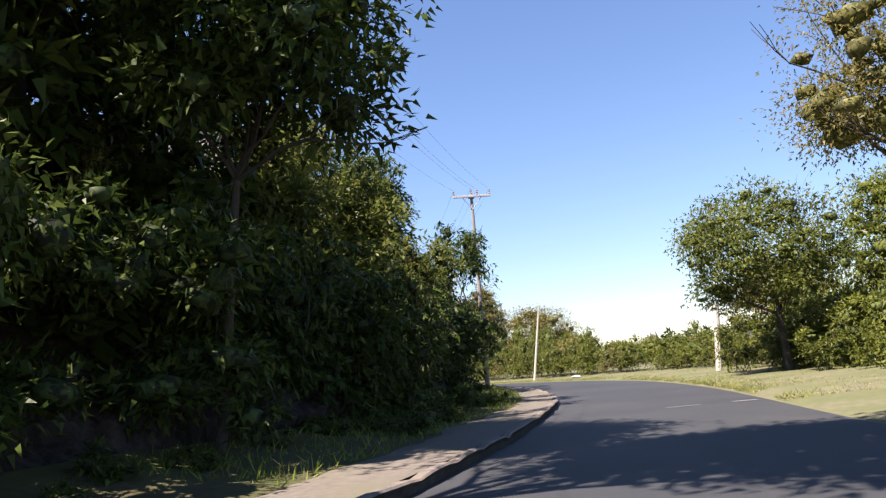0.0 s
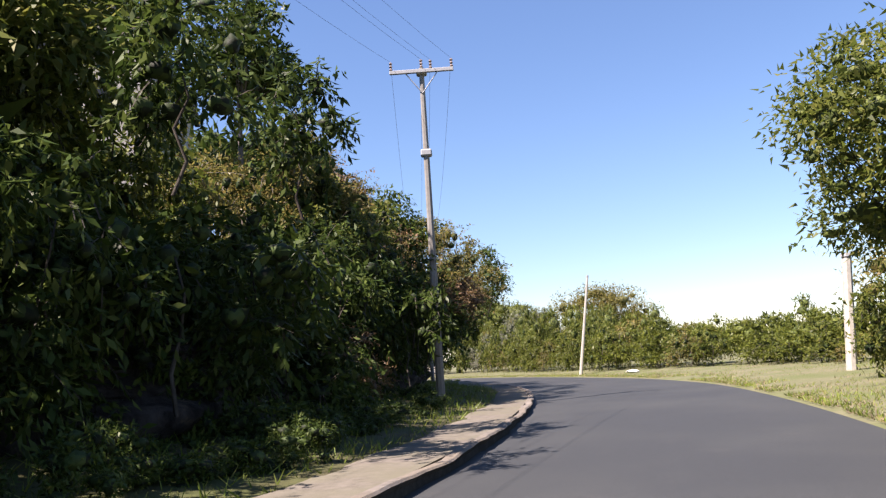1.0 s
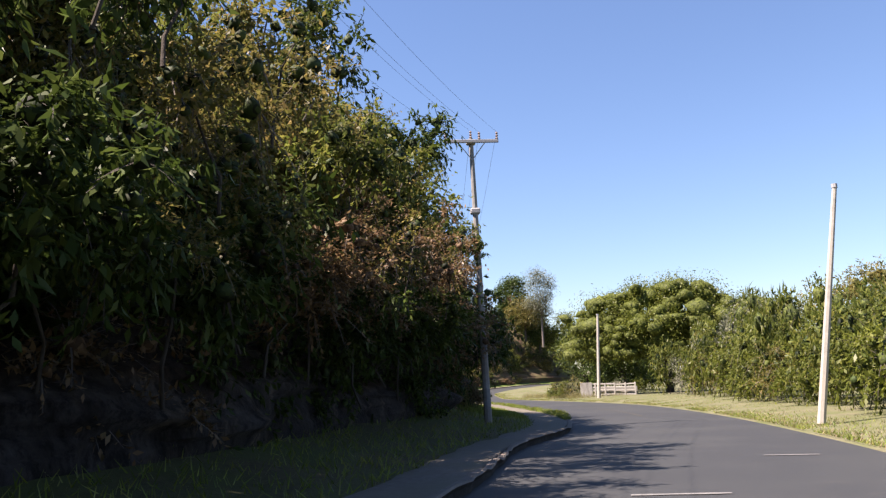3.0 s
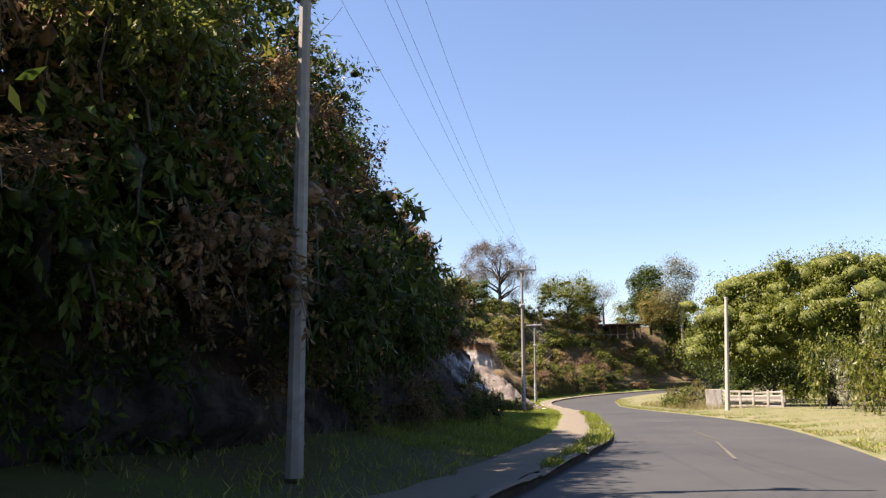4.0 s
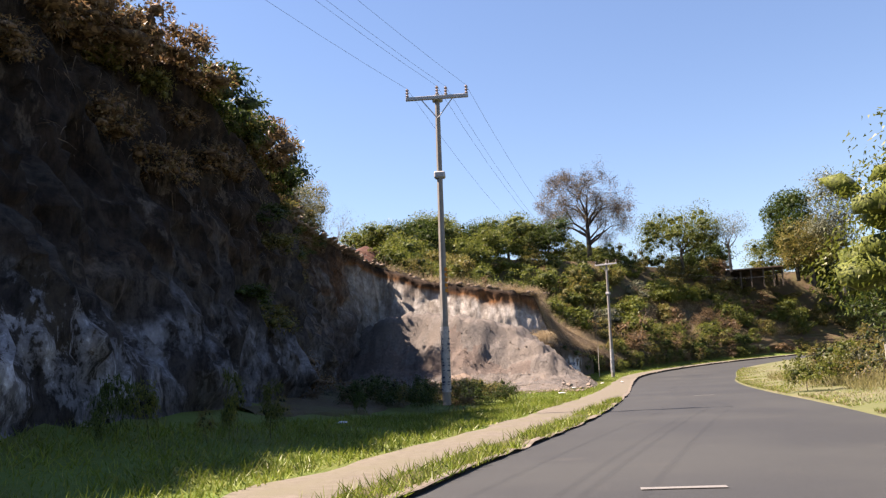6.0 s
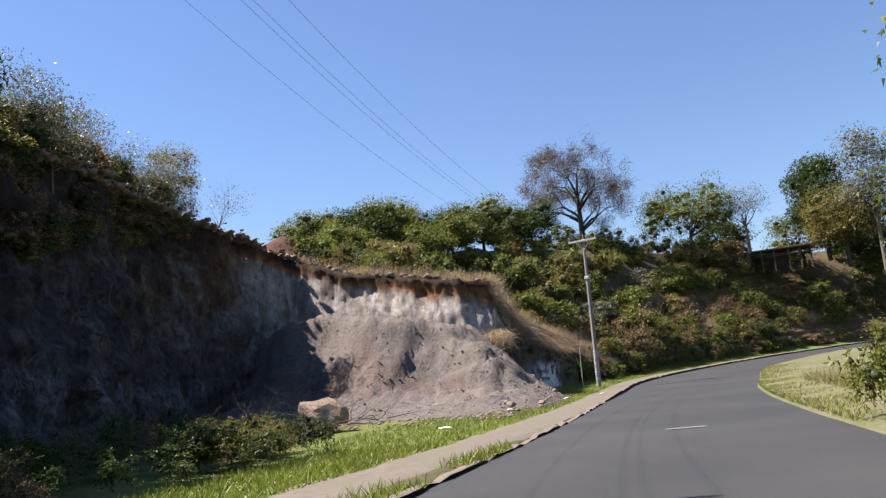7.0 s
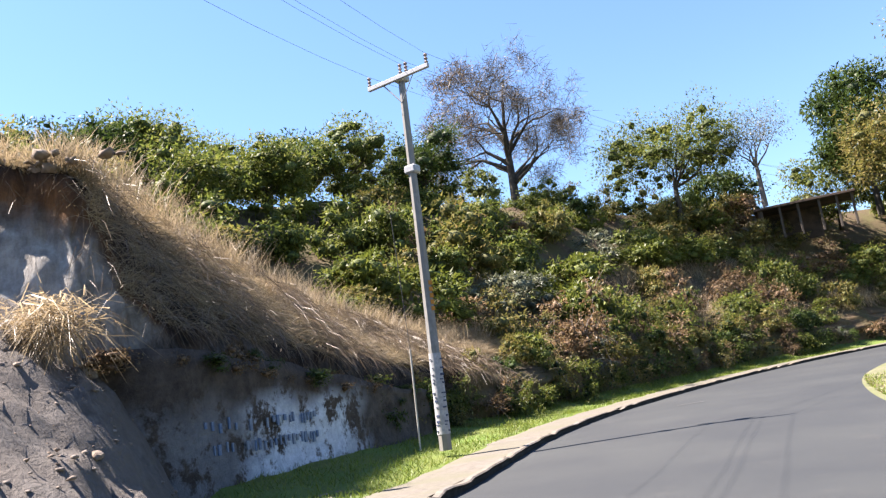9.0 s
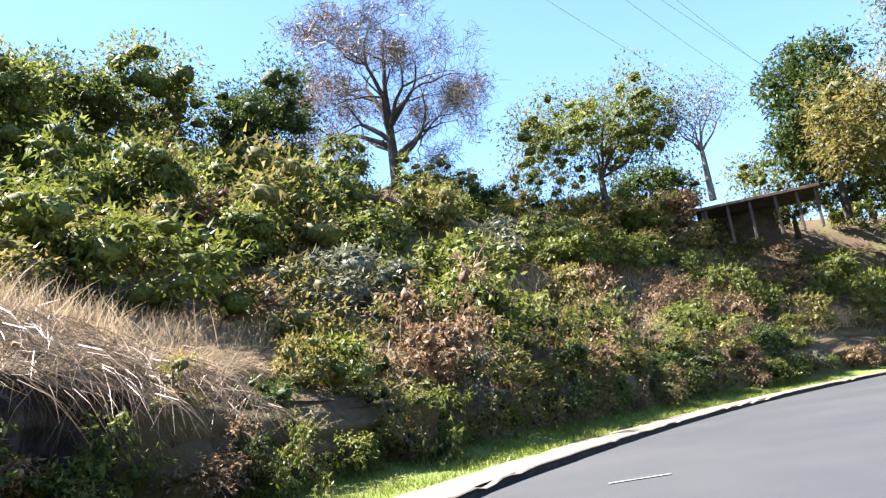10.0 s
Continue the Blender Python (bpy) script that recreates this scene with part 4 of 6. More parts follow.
# The green wall of shrubs and trees over the first stretch of the bank.
veg = random.Random(5)
inner, lower = [], []
HEDGE_TOP = [(-20, 11), (0, 11), (12, 10), (18, 8.4), (24, 8.6), (30, 9.3), (33, 8.6), (37, 7.4), (42, 9.2), (47, 11.0), (53, 12.6), (60, 13.0), (66, 12.8), (72, 12.4), (77, 10.6), (82, 8.0), (85, 6.0), (90, 5.0), (97, 5.6)]
for yk in np.arange(-3, 97, 2.0):
    yk = float(yk)
    ceiling = float(np.interp(yk, [a for a, _ in HEDGE_TOP], [b for _, b in HEDGE_TOP]))
    levels = max(3, int(round(ceiling / 2.4)))
    for k in range(levels):
        top = 2.6 + (ceiling - 2.6) * k / (levels - 1) + veg.uniform(-0.35, 0.35)
        bulge = 4.4 if yk < 40 else 5.2
        d = 3.7 + float(np.interp(yk, [34, 44, 64, 74], [1.35, 0.8, 0.7, 0.5])) * max(0.0, top - bulge) + 1.1 * max(0.0, bulge - 0.9 - top) + veg.uniform(-0.3, 0.3)
        d += 0.28 * max(0.0, yk - 83)
        s = veg.uniform(1.35, 1.65) * (0.8 if yk > 82 else 1.0)
        kind = veg.choice(["green", "green", "olive", "dark"] if yk < 34 else ["olive", "olive", "green", "olive", "dry"] if yk < 56 else ["olive", "dark", "olive", "dry", "green"] if yk < 74 else ["dark", "dry", "olive", "dry", "dark"])
        # The lowest levels take darker leaves, colouring in the hedge's own shade.
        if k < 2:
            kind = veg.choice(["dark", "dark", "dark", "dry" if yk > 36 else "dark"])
        # Top levels get lighter leaves, painting in the sun on the hedge.
        if 15 < yk < 34 and k >= levels - 2:
            kind = "bright" if int(yk) % 4 < 2 else "green"
        p = on_bank(yk + veg.uniform(-0.7, 0.7), d)
        p.z = max(0.25, top - 1.85 * s)
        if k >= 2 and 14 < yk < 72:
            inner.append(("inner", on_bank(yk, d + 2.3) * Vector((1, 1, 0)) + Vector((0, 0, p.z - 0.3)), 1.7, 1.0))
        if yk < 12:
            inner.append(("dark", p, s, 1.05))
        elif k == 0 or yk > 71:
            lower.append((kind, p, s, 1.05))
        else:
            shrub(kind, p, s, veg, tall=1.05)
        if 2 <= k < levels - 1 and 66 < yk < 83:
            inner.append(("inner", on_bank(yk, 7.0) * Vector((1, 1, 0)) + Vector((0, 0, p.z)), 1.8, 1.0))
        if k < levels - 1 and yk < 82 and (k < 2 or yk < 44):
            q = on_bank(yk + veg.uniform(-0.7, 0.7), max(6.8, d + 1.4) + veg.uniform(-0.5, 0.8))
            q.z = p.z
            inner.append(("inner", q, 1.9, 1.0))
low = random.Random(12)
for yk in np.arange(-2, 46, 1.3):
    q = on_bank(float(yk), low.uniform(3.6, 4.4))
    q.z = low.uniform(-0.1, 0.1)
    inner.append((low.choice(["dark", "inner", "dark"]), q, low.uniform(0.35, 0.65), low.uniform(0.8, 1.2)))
# Dark low plants over the verge, their colour standing in for deep shade.
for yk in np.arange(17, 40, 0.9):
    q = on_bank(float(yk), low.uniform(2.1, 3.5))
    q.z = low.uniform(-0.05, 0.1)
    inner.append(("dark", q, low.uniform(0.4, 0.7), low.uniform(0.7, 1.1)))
for yk in np.arange(44, 74, 2.0):
    q = on_bank(float(yk), low.uniform(2.3, 2.9))
    q.z = low.uniform(2.7, 3.4)
    lower.append((low.choice(["dark", "dry", "olive"]), q, low.uniform(0.95, 1.25), low.uniform(0.7, 0.9)))
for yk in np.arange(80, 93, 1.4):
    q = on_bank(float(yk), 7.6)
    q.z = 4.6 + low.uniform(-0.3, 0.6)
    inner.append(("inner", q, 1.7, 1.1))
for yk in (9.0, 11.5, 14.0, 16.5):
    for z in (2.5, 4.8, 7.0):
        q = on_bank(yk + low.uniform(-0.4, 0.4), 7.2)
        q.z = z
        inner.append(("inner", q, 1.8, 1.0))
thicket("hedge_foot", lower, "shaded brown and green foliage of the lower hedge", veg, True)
# Mostly added filler behind the hedge, blocking light through its gaps.
thicket("hedge_depth", inner, "dark filler shrubs and undergrowth deep in the roadside hedge", veg)

# Foliage hanging out over the pavement.
OVERHANG_NEAR = [
    (21, 2.9, 3.4, 1.2, "green"), (27, 2.9, 4.2, 1.3, "dark"), (31.5, 3.0, 4.6, 1.3, "dark"), (45.5, 2.7, 4.0, 1.3, "olive"), (48.5, 2.2, 3.9, 1.3, "olive"), (50.5, 1.9, 3.6, 1.2, "olive"),
    (53, 1.4, 3.7, 1.2, "dark"), (54.3, 0.9, 4.6, 0.8, "dark"), (56, 1.6, 5.2, 1.2, "dark"), (58, 2.2, 4.2, 1.3, "olive"), (60, 2.4, 5.6, 1.2, "olive"), (64, 2.6, 5.0, 1.3, "green"),
    (68, 2.9, 5.8, 1.3, "olive"),
]
# The bright shrub at 75 gives a sunlit patch by its leaf colour.
OVERHANG_FAR = [
    (72, 3.7, 5.0, 1.4, "dry"), (75, 3.6, 5.4, 1.3, "bright"), (73.6, 2.9, 5.2, 1.1, "green"), (76, 4.6, 4.6, 1.4, "dry"), (80, 4.0, 3.0, 1.4, "dark"), (83, 4.4, 2.0, 1.2, "dry"), (62, 3.5, 7.4, 1.3, "green"), (65, 3.8, 7.8, 1.3, "dark"),
    (57.5, 3.3, 6.8, 1.3, "olive"), (66, 1.9, 3.6, 1.2, "olive"), (70, 2.0, 3.8, 1.2, "dry"), (67, 2.2, 6.4, 1.1, "dark"),
]
for yk, d, z, s, kind in OVERHANG_NEAR + OVERHANG_FAR:
    p = on_bank(yk, d)
    p.z = z
    shrub(kind, p, s, veg, "foliage over the footpath")
for yk, d, z, s, tall in ((18.4, 6.6, 6.6, 1.35, 1.35), (20.5, 6.8, 6.6, 1.4, 1.35), (23.5, 6.8, 7.0, 1.45, 1.4), (26.5, 7.0, 7.2, 1.45, 1.35), (29.5, 6.6, 6.5, 1.4, 1.35), (31.5, 6.8, 5.6, 1.3, 1.3)):
    p = on_bank(yk, d)
    p.z = z
    shrub("green", p, s, veg, "tall sprays above the hedge", tall, "tall sunlit leafy growth rising above the hedge")

# Tall trees above the hedge where the shot begins.
tree(on_bank(11, 7.0), 11.6, (4.6, 5.0, 4.6), "large dark tree overhanging the start of the road", "leafdark", 71, 12000, 0.16, 80, 0.28, 0.4, 0.8, hollow=0.3)
tree(on_bank(4.0, 5.2), 12.6, (3.8, 3.8, 2.8), "large dark tree leaning over the footpath", "leafdark", 72, 6000, 0.2, 60, 0.26, 0.5, lean=(6.0, 0.6))
tree(on_bank(12.4, 4.2), 8.9, (2.5, 2.2, 2.3), "slender dark tree whose bough reaches over the footpath", "leafdark", 171, 5200, 0.15, 40, 0.11, 0.5, 0.9, lean=(1.5, -0.8), stray=0.2, hollow=0.2)
tree(on_bank(20, 7.0), 5.6, (2.0, 2.2, 2.2), "slender green tree rising from the hedge", "leaf", 73, 2600, 0.17, 26, 0.1, 0.4, stray=0.2)
tree(on_bank(28, 7.0), 6.2, (2.2, 2.6, 2.6), "broad-leaved green tree rising from the hedge", "leaf", 74, 4200, 0.17, 34, 0.12, 0.4, core=0.2)
tree(on_bank(45, 7.2), 4.9, (2.2, 2.4, 1.8), "fine-leaved tree rising from the hedge", "leafolive", 79, 4200, 0.13, 34, 0.12, 0.4, core=0.2)
tree(Vector((-3.1, 40.4, 4.2)), 9.0, (2.5, 2.4, 2.3), "dark tree on slim pale stems above the hedge", "leafdark", 172, 3400, 0.15, 36, 0.09, 0.55, 0.6, bark="palebark")
tree(on_bank(57, 6.4), 7.0, (2.4, 2.6, 2.6), "sprawling tree with drooping leaves", "leafdark", 75, 4400, 0.17, 34, 0.13, 0.4, droop=0.8, core=0.2)
tree(on_bank(67, 5.6), 7.4, (2.6, 2.8, 2.6), "leafy tree on the steep bank", "leafolive", 76, 4600, 0.13, 36, 0.14, 0.4, core=0.2)
tree(on_bank(75, 5.6), 7.4, (2.4, 2.6, 2.4), "leafy tree on the steep bank", "leaf", 77, 4600, 0.15, 36, 0.14, 0.4, core=0.2)

# The first two trees are added to throw shade on the verge below.
for i, (yk, d, h, r) in enumerate(((77.6, 8.6, 7.4, 2.8), (81.4, 9.0, 7.6, 2.8), (85.5, 9.2, 7.6, 2.8), (89.5, 9.6, 6.4, 2.6), (93.0, 10.5, 3.9, 2.2), (96.0, 10.8, 2.9, 1.9))):
    tree(on_bank(yk, d, -0.3), h, (r, r, h * 0.42), "dark leafy tree above the steep bank", "leafdark", 150 + i, 4200, 0.12, 40, 0.14, 0.3, 0.7, group="trees above the bank")
for i in range(14):
    shrub(veg.choice(["dark", "olive", "dark", "dry"]), on_bank(84 + i + veg.uniform(-0.4, 0.4), veg.uniform(3.9, 4.9), -0.1), veg.uniform(0.4, 0.75), veg, "undergrowth below the bank", tall=1.2, label="shaded undergrowth at the foot of the bank")

# Right-hand side: first trees, hedge, umbrella-shaped tree.
tree(Vector((13.4, 21.4, 0.2)), 12.8, (3.5, 3.6, 5.0), "tall autumn-tinted tree beside the verge", "leafolive", 81, 11000, 0.09, 70, 0.22, 0.4)
tree(Vector((15.6, 37.0, 0.2)), 8.5, (4.5, 3.4, 3.1), "spreading feathery tree beside a concrete post", "leaf", 82, 11000, 0.125, 80, 0.18, 0.3, lean=(-0.5, -0.3), core=0.6, stray=0.3, flat=0.9, depth=3, small=0.13, big=0.3)
tree(Vector((23.5, 39, 0.2)), 9.4, (4.0, 4.2, 4.4), "yellow-green leafy tree beside the verge", "leafbright", 83, 7000, 0.16, 60, 0.2, 0.3, 0.8)
tree(Vector((24, 55, 0.2)), 8.0, (4.2, 4.5, 3.9), "green leafy tree behind the verge", "leafolive", 84, 6000, 0.17, 50, 0.2, 0.3, 0.8)
for x, y, s0, kind, tall in ((14.6, 41.0, 1.3, "green", 1.2), (17.0, 40.0, 1.7, "bright", 1.3), (18.8, 42.5, 1.8, "green", 1.3), (17.2, 45.2, 1.6, "bright", 1.2), (20.0, 45.8, 1.9, "olive", 1.3), (21.0, 41.0, 1.9, "bright", 1.4), (19.2, 38.2, 1.6, "olive", 1.2)):
    shrub(kind, Vector((x, y, 0.1)), s0, veg, "shrubs along the verge", tall, "leafy shrub below the spreading tree")
plants = []
for y in np.arange(28, 124, 2.1):
    y = float(y)
    top = float(np.interp(y, [30, 46, 50, 60, 66, 72, 80, 95, 104, 112, 124], [4.6, 4.4, 3.0, 3.0, 3.5, 4.1, 4.9, 5.8, 6.6, 7.2, 7.0]))
    back = float(np.interp(y, [30, 44, 52, 60, 75, 100, 118], [5.0, 5.5, 7.5, 6.0, 3.6, 3.8, 8.0]))
    for layer in range(3):
        if layer == 2 and veg.random() < 0.4:
            continue
        d = back + [0.8, 2.8, 5.2][layer] + veg.uniform(-0.6, 0.6)
        high = top * [0.72, 0.98, 1.02][layer] * veg.uniform(0.66, 1.22)
        kind = veg.choice(["green", "olive", "bright", "bright", "green", "bright", "green"] if y < 112 else ["olive", "grey", "bright", "green"])
        p, s = on_right(y + veg.uniform(-0.8, 0.8), d, 0.1), veg.uniform(1.4, 1.75)
        if layer == 0:
            shrub(kind, p, s, veg, "shrubs along the verge", tall=high / 1.75 / s, label="sunlit shrub in the dense roadside thicket")
        else:
            plants.append((kind, p, s * 1.1, high / 1.75 / s / 1.1))
thicket("thicket", plants, "dense sunlit thicket behind the verge", veg)
tree(Vector((-6.2, 139.4, 0.3)), 12.3, (11.5, 6.8, 5.8), "wide umbrella-shaped tree with bright drooping foliage", "leafbright", 85, 36000, 0.15, 230, 0.4, 0.35, 0.5, small=0.14, big=0.28, slim=0.5, droop=0.9, hollow=0.68, core=1.1)
for x, y, s0, kind in ((-16.6, 131.6, 0.9, "bright"), (-14.8, 134.2, 1.3, "olive"), (-10.4, 135.2, 1.2, "grey"), (-8.2, 134.6, 1.3, "bright"), (-17.2, 135.4, 1.0, "olive"), (-17.8, 138.6, 1.1, "bright"), (-19.4, 143.5, 0.9, "grey"), (-17.6, 136.9, 1.1, "bright"), (-16.2, 137.2, 1.3, "grey"), (-18.6, 140.6, 1.0, "grey"), (-18.9, 146.0, 1.1, "bright")):
    shrub(kind, Vector((x, y, 0.2)), s0, veg, "shrubs round the low wall", tall=1.0, label="straggly pale shrub by the low wall")
tree(Vector((-20.5, 160, 0.4)), 9.5, (4.6, 4.4, 4.4), "dark bushy tree beyond the grassy corner", "leafdark", 140, 5000, 0.16, 50, 0.25, 0.2, 0.9)
tree(Vector((14.5, 129, 0.3)), 11.0, (6.4, 6.2, 5.2), "rounded grey-green tree beside the road", "leafolive", 86, 11000, 0.2, 80, 0.3, 0.3, 0.8)
tree(Vector((5.0, 122.5, 0.3)), 7.6, (4.2, 4.0, 3.9), "rounded sunlit shrubby tree", "leafgrey", 87, 7000, 0.17, 50, 0.2, 0.25, 0.8)
tree(Vector((-18, 171, 0.4)), 12.0, (6.0, 5.5, 6.2), "dark tree beyond the grassy corner", "leafdark", 88, 6000, 0.24, 60, 0.25, 0.25, 0.8)
tree(Vector((-14.5, 156, 0.4)), 9.0, (5.4, 4.5, 4.4), "dark bushy tree behind the umbrella-shaped tree", "leafdark", 89, 6000, 0.22, 50, 0.25, 0.25, 0.8)

plants = [("inner", Vector((x, 176 - 0.35 * x + veg.uniform(-3, 3), 0)), veg.uniform(2.6, 3.6), veg.uniform(0.9, 1.2)) for x in np.arange(-26, 62, 3.2)]
plants += [("olive", Vector((x, 150 - 0.25 * x + veg.uniform(-2, 2), 0)), veg.uniform(1.8, 2.6), 1.1) for x in np.arange(2, 50, 3.4)]
thicket("distant_trees", plants, "belt of dark trees far behind the verge", veg)

# Trees and shrubs on the bank crest, from the quarry to the bend.
CREST = [(168.5, 30, 4.2, 3.4, "leaf"), (173, 26, 5.3, 4.0, "leaf"), (178, 29, 5.4, 4.6, "leaf"), (183, 23, 5.8, 4.2, "leaf"), (187, 20, 5.6, 3.6, "leafdark"),
         (190, 27, 5.0, 3.6, "leaf"), (171, 20, 4.0, 3.2, "leaf"), (166, 19, 3.2, 2.4, "leafolive"),
         (176, 21, 4.6, 3.6, "leaf"), (180, 25, 4.8, 3.8, "leafdark"), (166.5, 24, 3.2, 2.6, "leaf"), (170, 25, 4.4, 3.6, "leafdark")]
for i, (yk, d, h, r, m) in enumerate(CREST):
    tree(on_bank(yk, d), h * 1.08, (r * (1.25 - 0.4 * (i % 3) / 2), r * 0.95, h * 0.44), "leafy green tree on the crest of the bank", m, 90 + i, 4600, 0.15, 40, 0.18, 0.3, 0.8, group="trees on the crest", stray=0.3, core=0.8, hollow=0.3)
tree(Vector((-64.0, 209.0, 15.0)), 9.4, (7.0, 5.4, 4.2), "round-crowned green tree on the hilltop", "leaf", 101, 8000, 0.17, 70, 0.26, 0.25, 0.5, stray=0.22, core=0.5)
tree(Vector((-57.5, 211.0, 14.4)), 8.4, (3.2, 3.0, 2.8), "nearly bare grey tree on the hilltop", "leafgrey", 102, 1500, 0.12, 60, 0.2, 0.35, 0.2, bark="palebark", depth=4, core=0, stray=0.5)
tree(Vector((-52.5, 222, 13.0)), 13.6, (4.6, 4.0, 5.6), "tall dark green tree on the hilltop", "leafdark", 103, 7000, 0.24, 46, 0.25, 0.4, 0.8)
tree(Vector((-48, 216, 11.5)), 10.0, (5.0, 4.4, 4.8), "brownish green tree on the hilltop", "leafolive", 104, 6000, 0.2, 46, 0.25, 0.3, 0.6)
tree(Vector((-43.5, 214, 10)), 17.0, (3.2, 3.2, 6.0), "tall thin grey-green tree on the hilltop", "leafgrey", 105, 5000, 0.18, 60, 0.22, 0.4, 0.9, bark="palebark", core=0.3, stray=0.3)
tree(Vector((-41, 222, 6)), 11.0, (4.6, 4.6, 5.0), "dense green tree at the road bend", "leaf", 106, 6000, 0.22, 50, 0.25, 0.3, 0.9)


for i, (x, y, z, h, r) in enumerate(((-57, 225, 13, 7.0, 4.5), (-66, 220, 15, 5.5, 4.2), (-50.5, 227, 12, 8.5, 4.6), (-46.5, 221, 9.5, 7.0, 3.8), (-78, 205, 16, 4.2, 3.6))):
    tree(Vector((x, y, z)), h, (r, r, h * 0.48), "leafy tree filling the skyline behind the shed", "leafdark" if i % 2 else "leaf", 130 + i, 4200, 0.2, 46, 0.2, 0.2, 0.9, group="trees behind the shed")


def bare_tree():
    """The large leafless tree on the skyline, with a tuft of dry leaves."""
    at = Vector((-72.2, 197.2, 15.2))
    top = empty("bare_tree", at, "large nearly leafless tree with dry reddish twigs on the skyline", "tree")
    rng, segs, tips = random.Random(44), [], []
    segs.append((Vector((0, 0, -0.6)), Vector((0.2, 0, 2.6)), 0.46, 0.38))
    segs.append((Vector((0.2, 0, 2.6)), Vector((0.1, 0.1, 8.6)), 0.38, 0.2))
    for k in range(14):
        t = k * 0.9 + rng.uniform(-0.3, 0.3)
        start = Vector((0.1, 0.1, 3.7 + 0.35 * k))
        branches(rng, start, (math.cos(t), math.sin(t), rng.uniform(0.2, 0.8) + 0.09 * k), rng.uniform(2.5, 3.1), 0.2, 4, segs, tips, 0.7, 0.02, (2, 2, 3))
    part("trunk", tubes_mesh("trunk", segs, MAT["bark"], 4), top)
    r = np.random.RandomState(3)
    ends = np.array([tuple(p) for p in tips])
    twig_at = ends[r.choice(len(ends), 14000)] + r.normal(size=(14000, 3)) * 0.42
    part("twig", blades_mesh("twig", twig_at, r.normal(size=(14000, 3)) + (0, 0, 0.2), 0.4 + 0.7 * r.rand(14000), np.full(14000, 0.04), MAT["twig"], 0.1, 1), top, "fine dry twigs")
    left = ends[ends[:, 0] + 0.6 * ends[:, 1] < -0.8]
    pick = left[r.choice(len(left), 3400)] + r.normal(size=(3400, 3)) * 0.45
    v, f = leaf_arrays(r, pick, r.normal(size=(3400, 3)), 0.2, 0.5, 0.4)
    part("dry_leaf", fast_mesh("dry_leaf", v, [(f, 0)], [MAT["leafdry"]]), top, "patch of dry brown leaves")


bare_tree()
hill = random.Random(8)
plants = []
for yk in np.arange(169, 230, 2.8):
    yk = float(yk)
    for d in (3.3, 4.9, 6.8, 9.0, 11.6, 15.0):
        if hill.random() < 0.16:
            continue
        dd = d + hill.uniform(-0.7, 0.7)
        kind = hill.choice(["green", "bright", "olive", "bright", "green", "dry", "green", "green", "olive", "grey"]) if d < 12 else hill.choice(["green", "olive", "bright", "dry"])
        s, high = hill.uniform(1.4, 1.9 if d < 9 else 2.5) if d > 4 else hill.uniform(0.7, 1.4), hill.uniform(0.5, 1.45)
        at = on_bank(yk + hill.uniform(-0.9, 0.9), dd + 0.4, -0.5)
        if 3.5 < d < 8 and yk < 177:
            continue
        if d < 6 and yk < 206:
            shrub(kind, at, s, hill, "shrubs on the hillside", tall=high, label="tangled shrub covering the hillside")
        else:
            plants.append((kind, at, s, high))
for yk in np.arange(160, 198, 3.1):
    yk = float(yk)
    for d in (12, 15.5, 19, 22.5):
        if yk < 172 and d < 15 - (yk - 160) * 0.3:
            continue
        plants.append((hill.choice(["green", "bright", "green", "olive"]), on_bank(yk + hill.uniform(-0.8, 0.8), d + hill.uniform(-1, 1), -0.2), hill.uniform(1.6, 2.2), hill.uniform(0.8, 1.1)))
thicket("hill_thicket", plants, "tangled green undergrowth covering the hill", hill)
# Brush on top of the first cliff and over the quarry bay.
plants = []
for yk in np.arange(95, 137, 1.6):
    yk = float(yk)
    d0, z0, wf, h, dp, hp = bank_at(yk)
    for off in (-1.6, -0.5, 0.6):
        if off < -1 and hill.random() < 0.35 or yk > 124 and off < 0:
            continue
        at = on_bank(yk + hill.uniform(-0.5, 0.5), d0 + wf + off, -0.5)
        if off < 0:
            at.z = min(at.z, h - 0.9)
        plants.append((hill.choice(["dry", "dry", "dark", "olive"] if off < 0 else ["dry", "olive", "dry", "grey", "olive"]), at, hill.uniform(0.8, 1.2) if off < 0 else hill.uniform(1.0, 1.4), hill.uniform(0.6, 0.95)))
for yk, off, up, s in ((110, -0.6, -0.2, 1.2), (112.5, -0.8, -0.2, 1.2), (114.6, -0.9, -0.1, 1.3), (116.4, -1.0, 0.0, 1.2), (117.8, -0.8, 0.2, 1.1), (118.8, -0.6, 0.4, 0.9)):
    d0, z0, wf, h, dp, hp = bank_at(yk)
    at = on_bank(yk, d0 + wf + off)
    at.z = h + up - 1.0
    plants.append((hill.choice(["dry", "olive", "dry"]), at, s, 1.0))
for yk, d, z in ((119.5, 12.4, 10.0), (121, 12.7, 9.8), (122.5, 13.0, 9.7), (124, 13.2, 9.6), (125.5, 13.7, 9.5), (127, 14.3, 9.5), (128.5, 14.9, 9.5)):
    at = on_bank(yk, d)
    at.z = z
    plants.append((hill.choice(["dark", "dry", "dark"]), at, 1.5, 1.05))
for yk in (105.5, 107.2, 108.8, 110.5, 112.2, 113.8, 115.4):
    at = on_bank(yk, 11.9 + hill.uniform(-0.3, 0.3))
    at.z = 9.9 + hill.uniform(-0.2, 0.3)
    plants.append((hill.choice(["dry", "olive", "dry", "dry"]), at, hill.uniform(1.2, 1.45), 1.0))
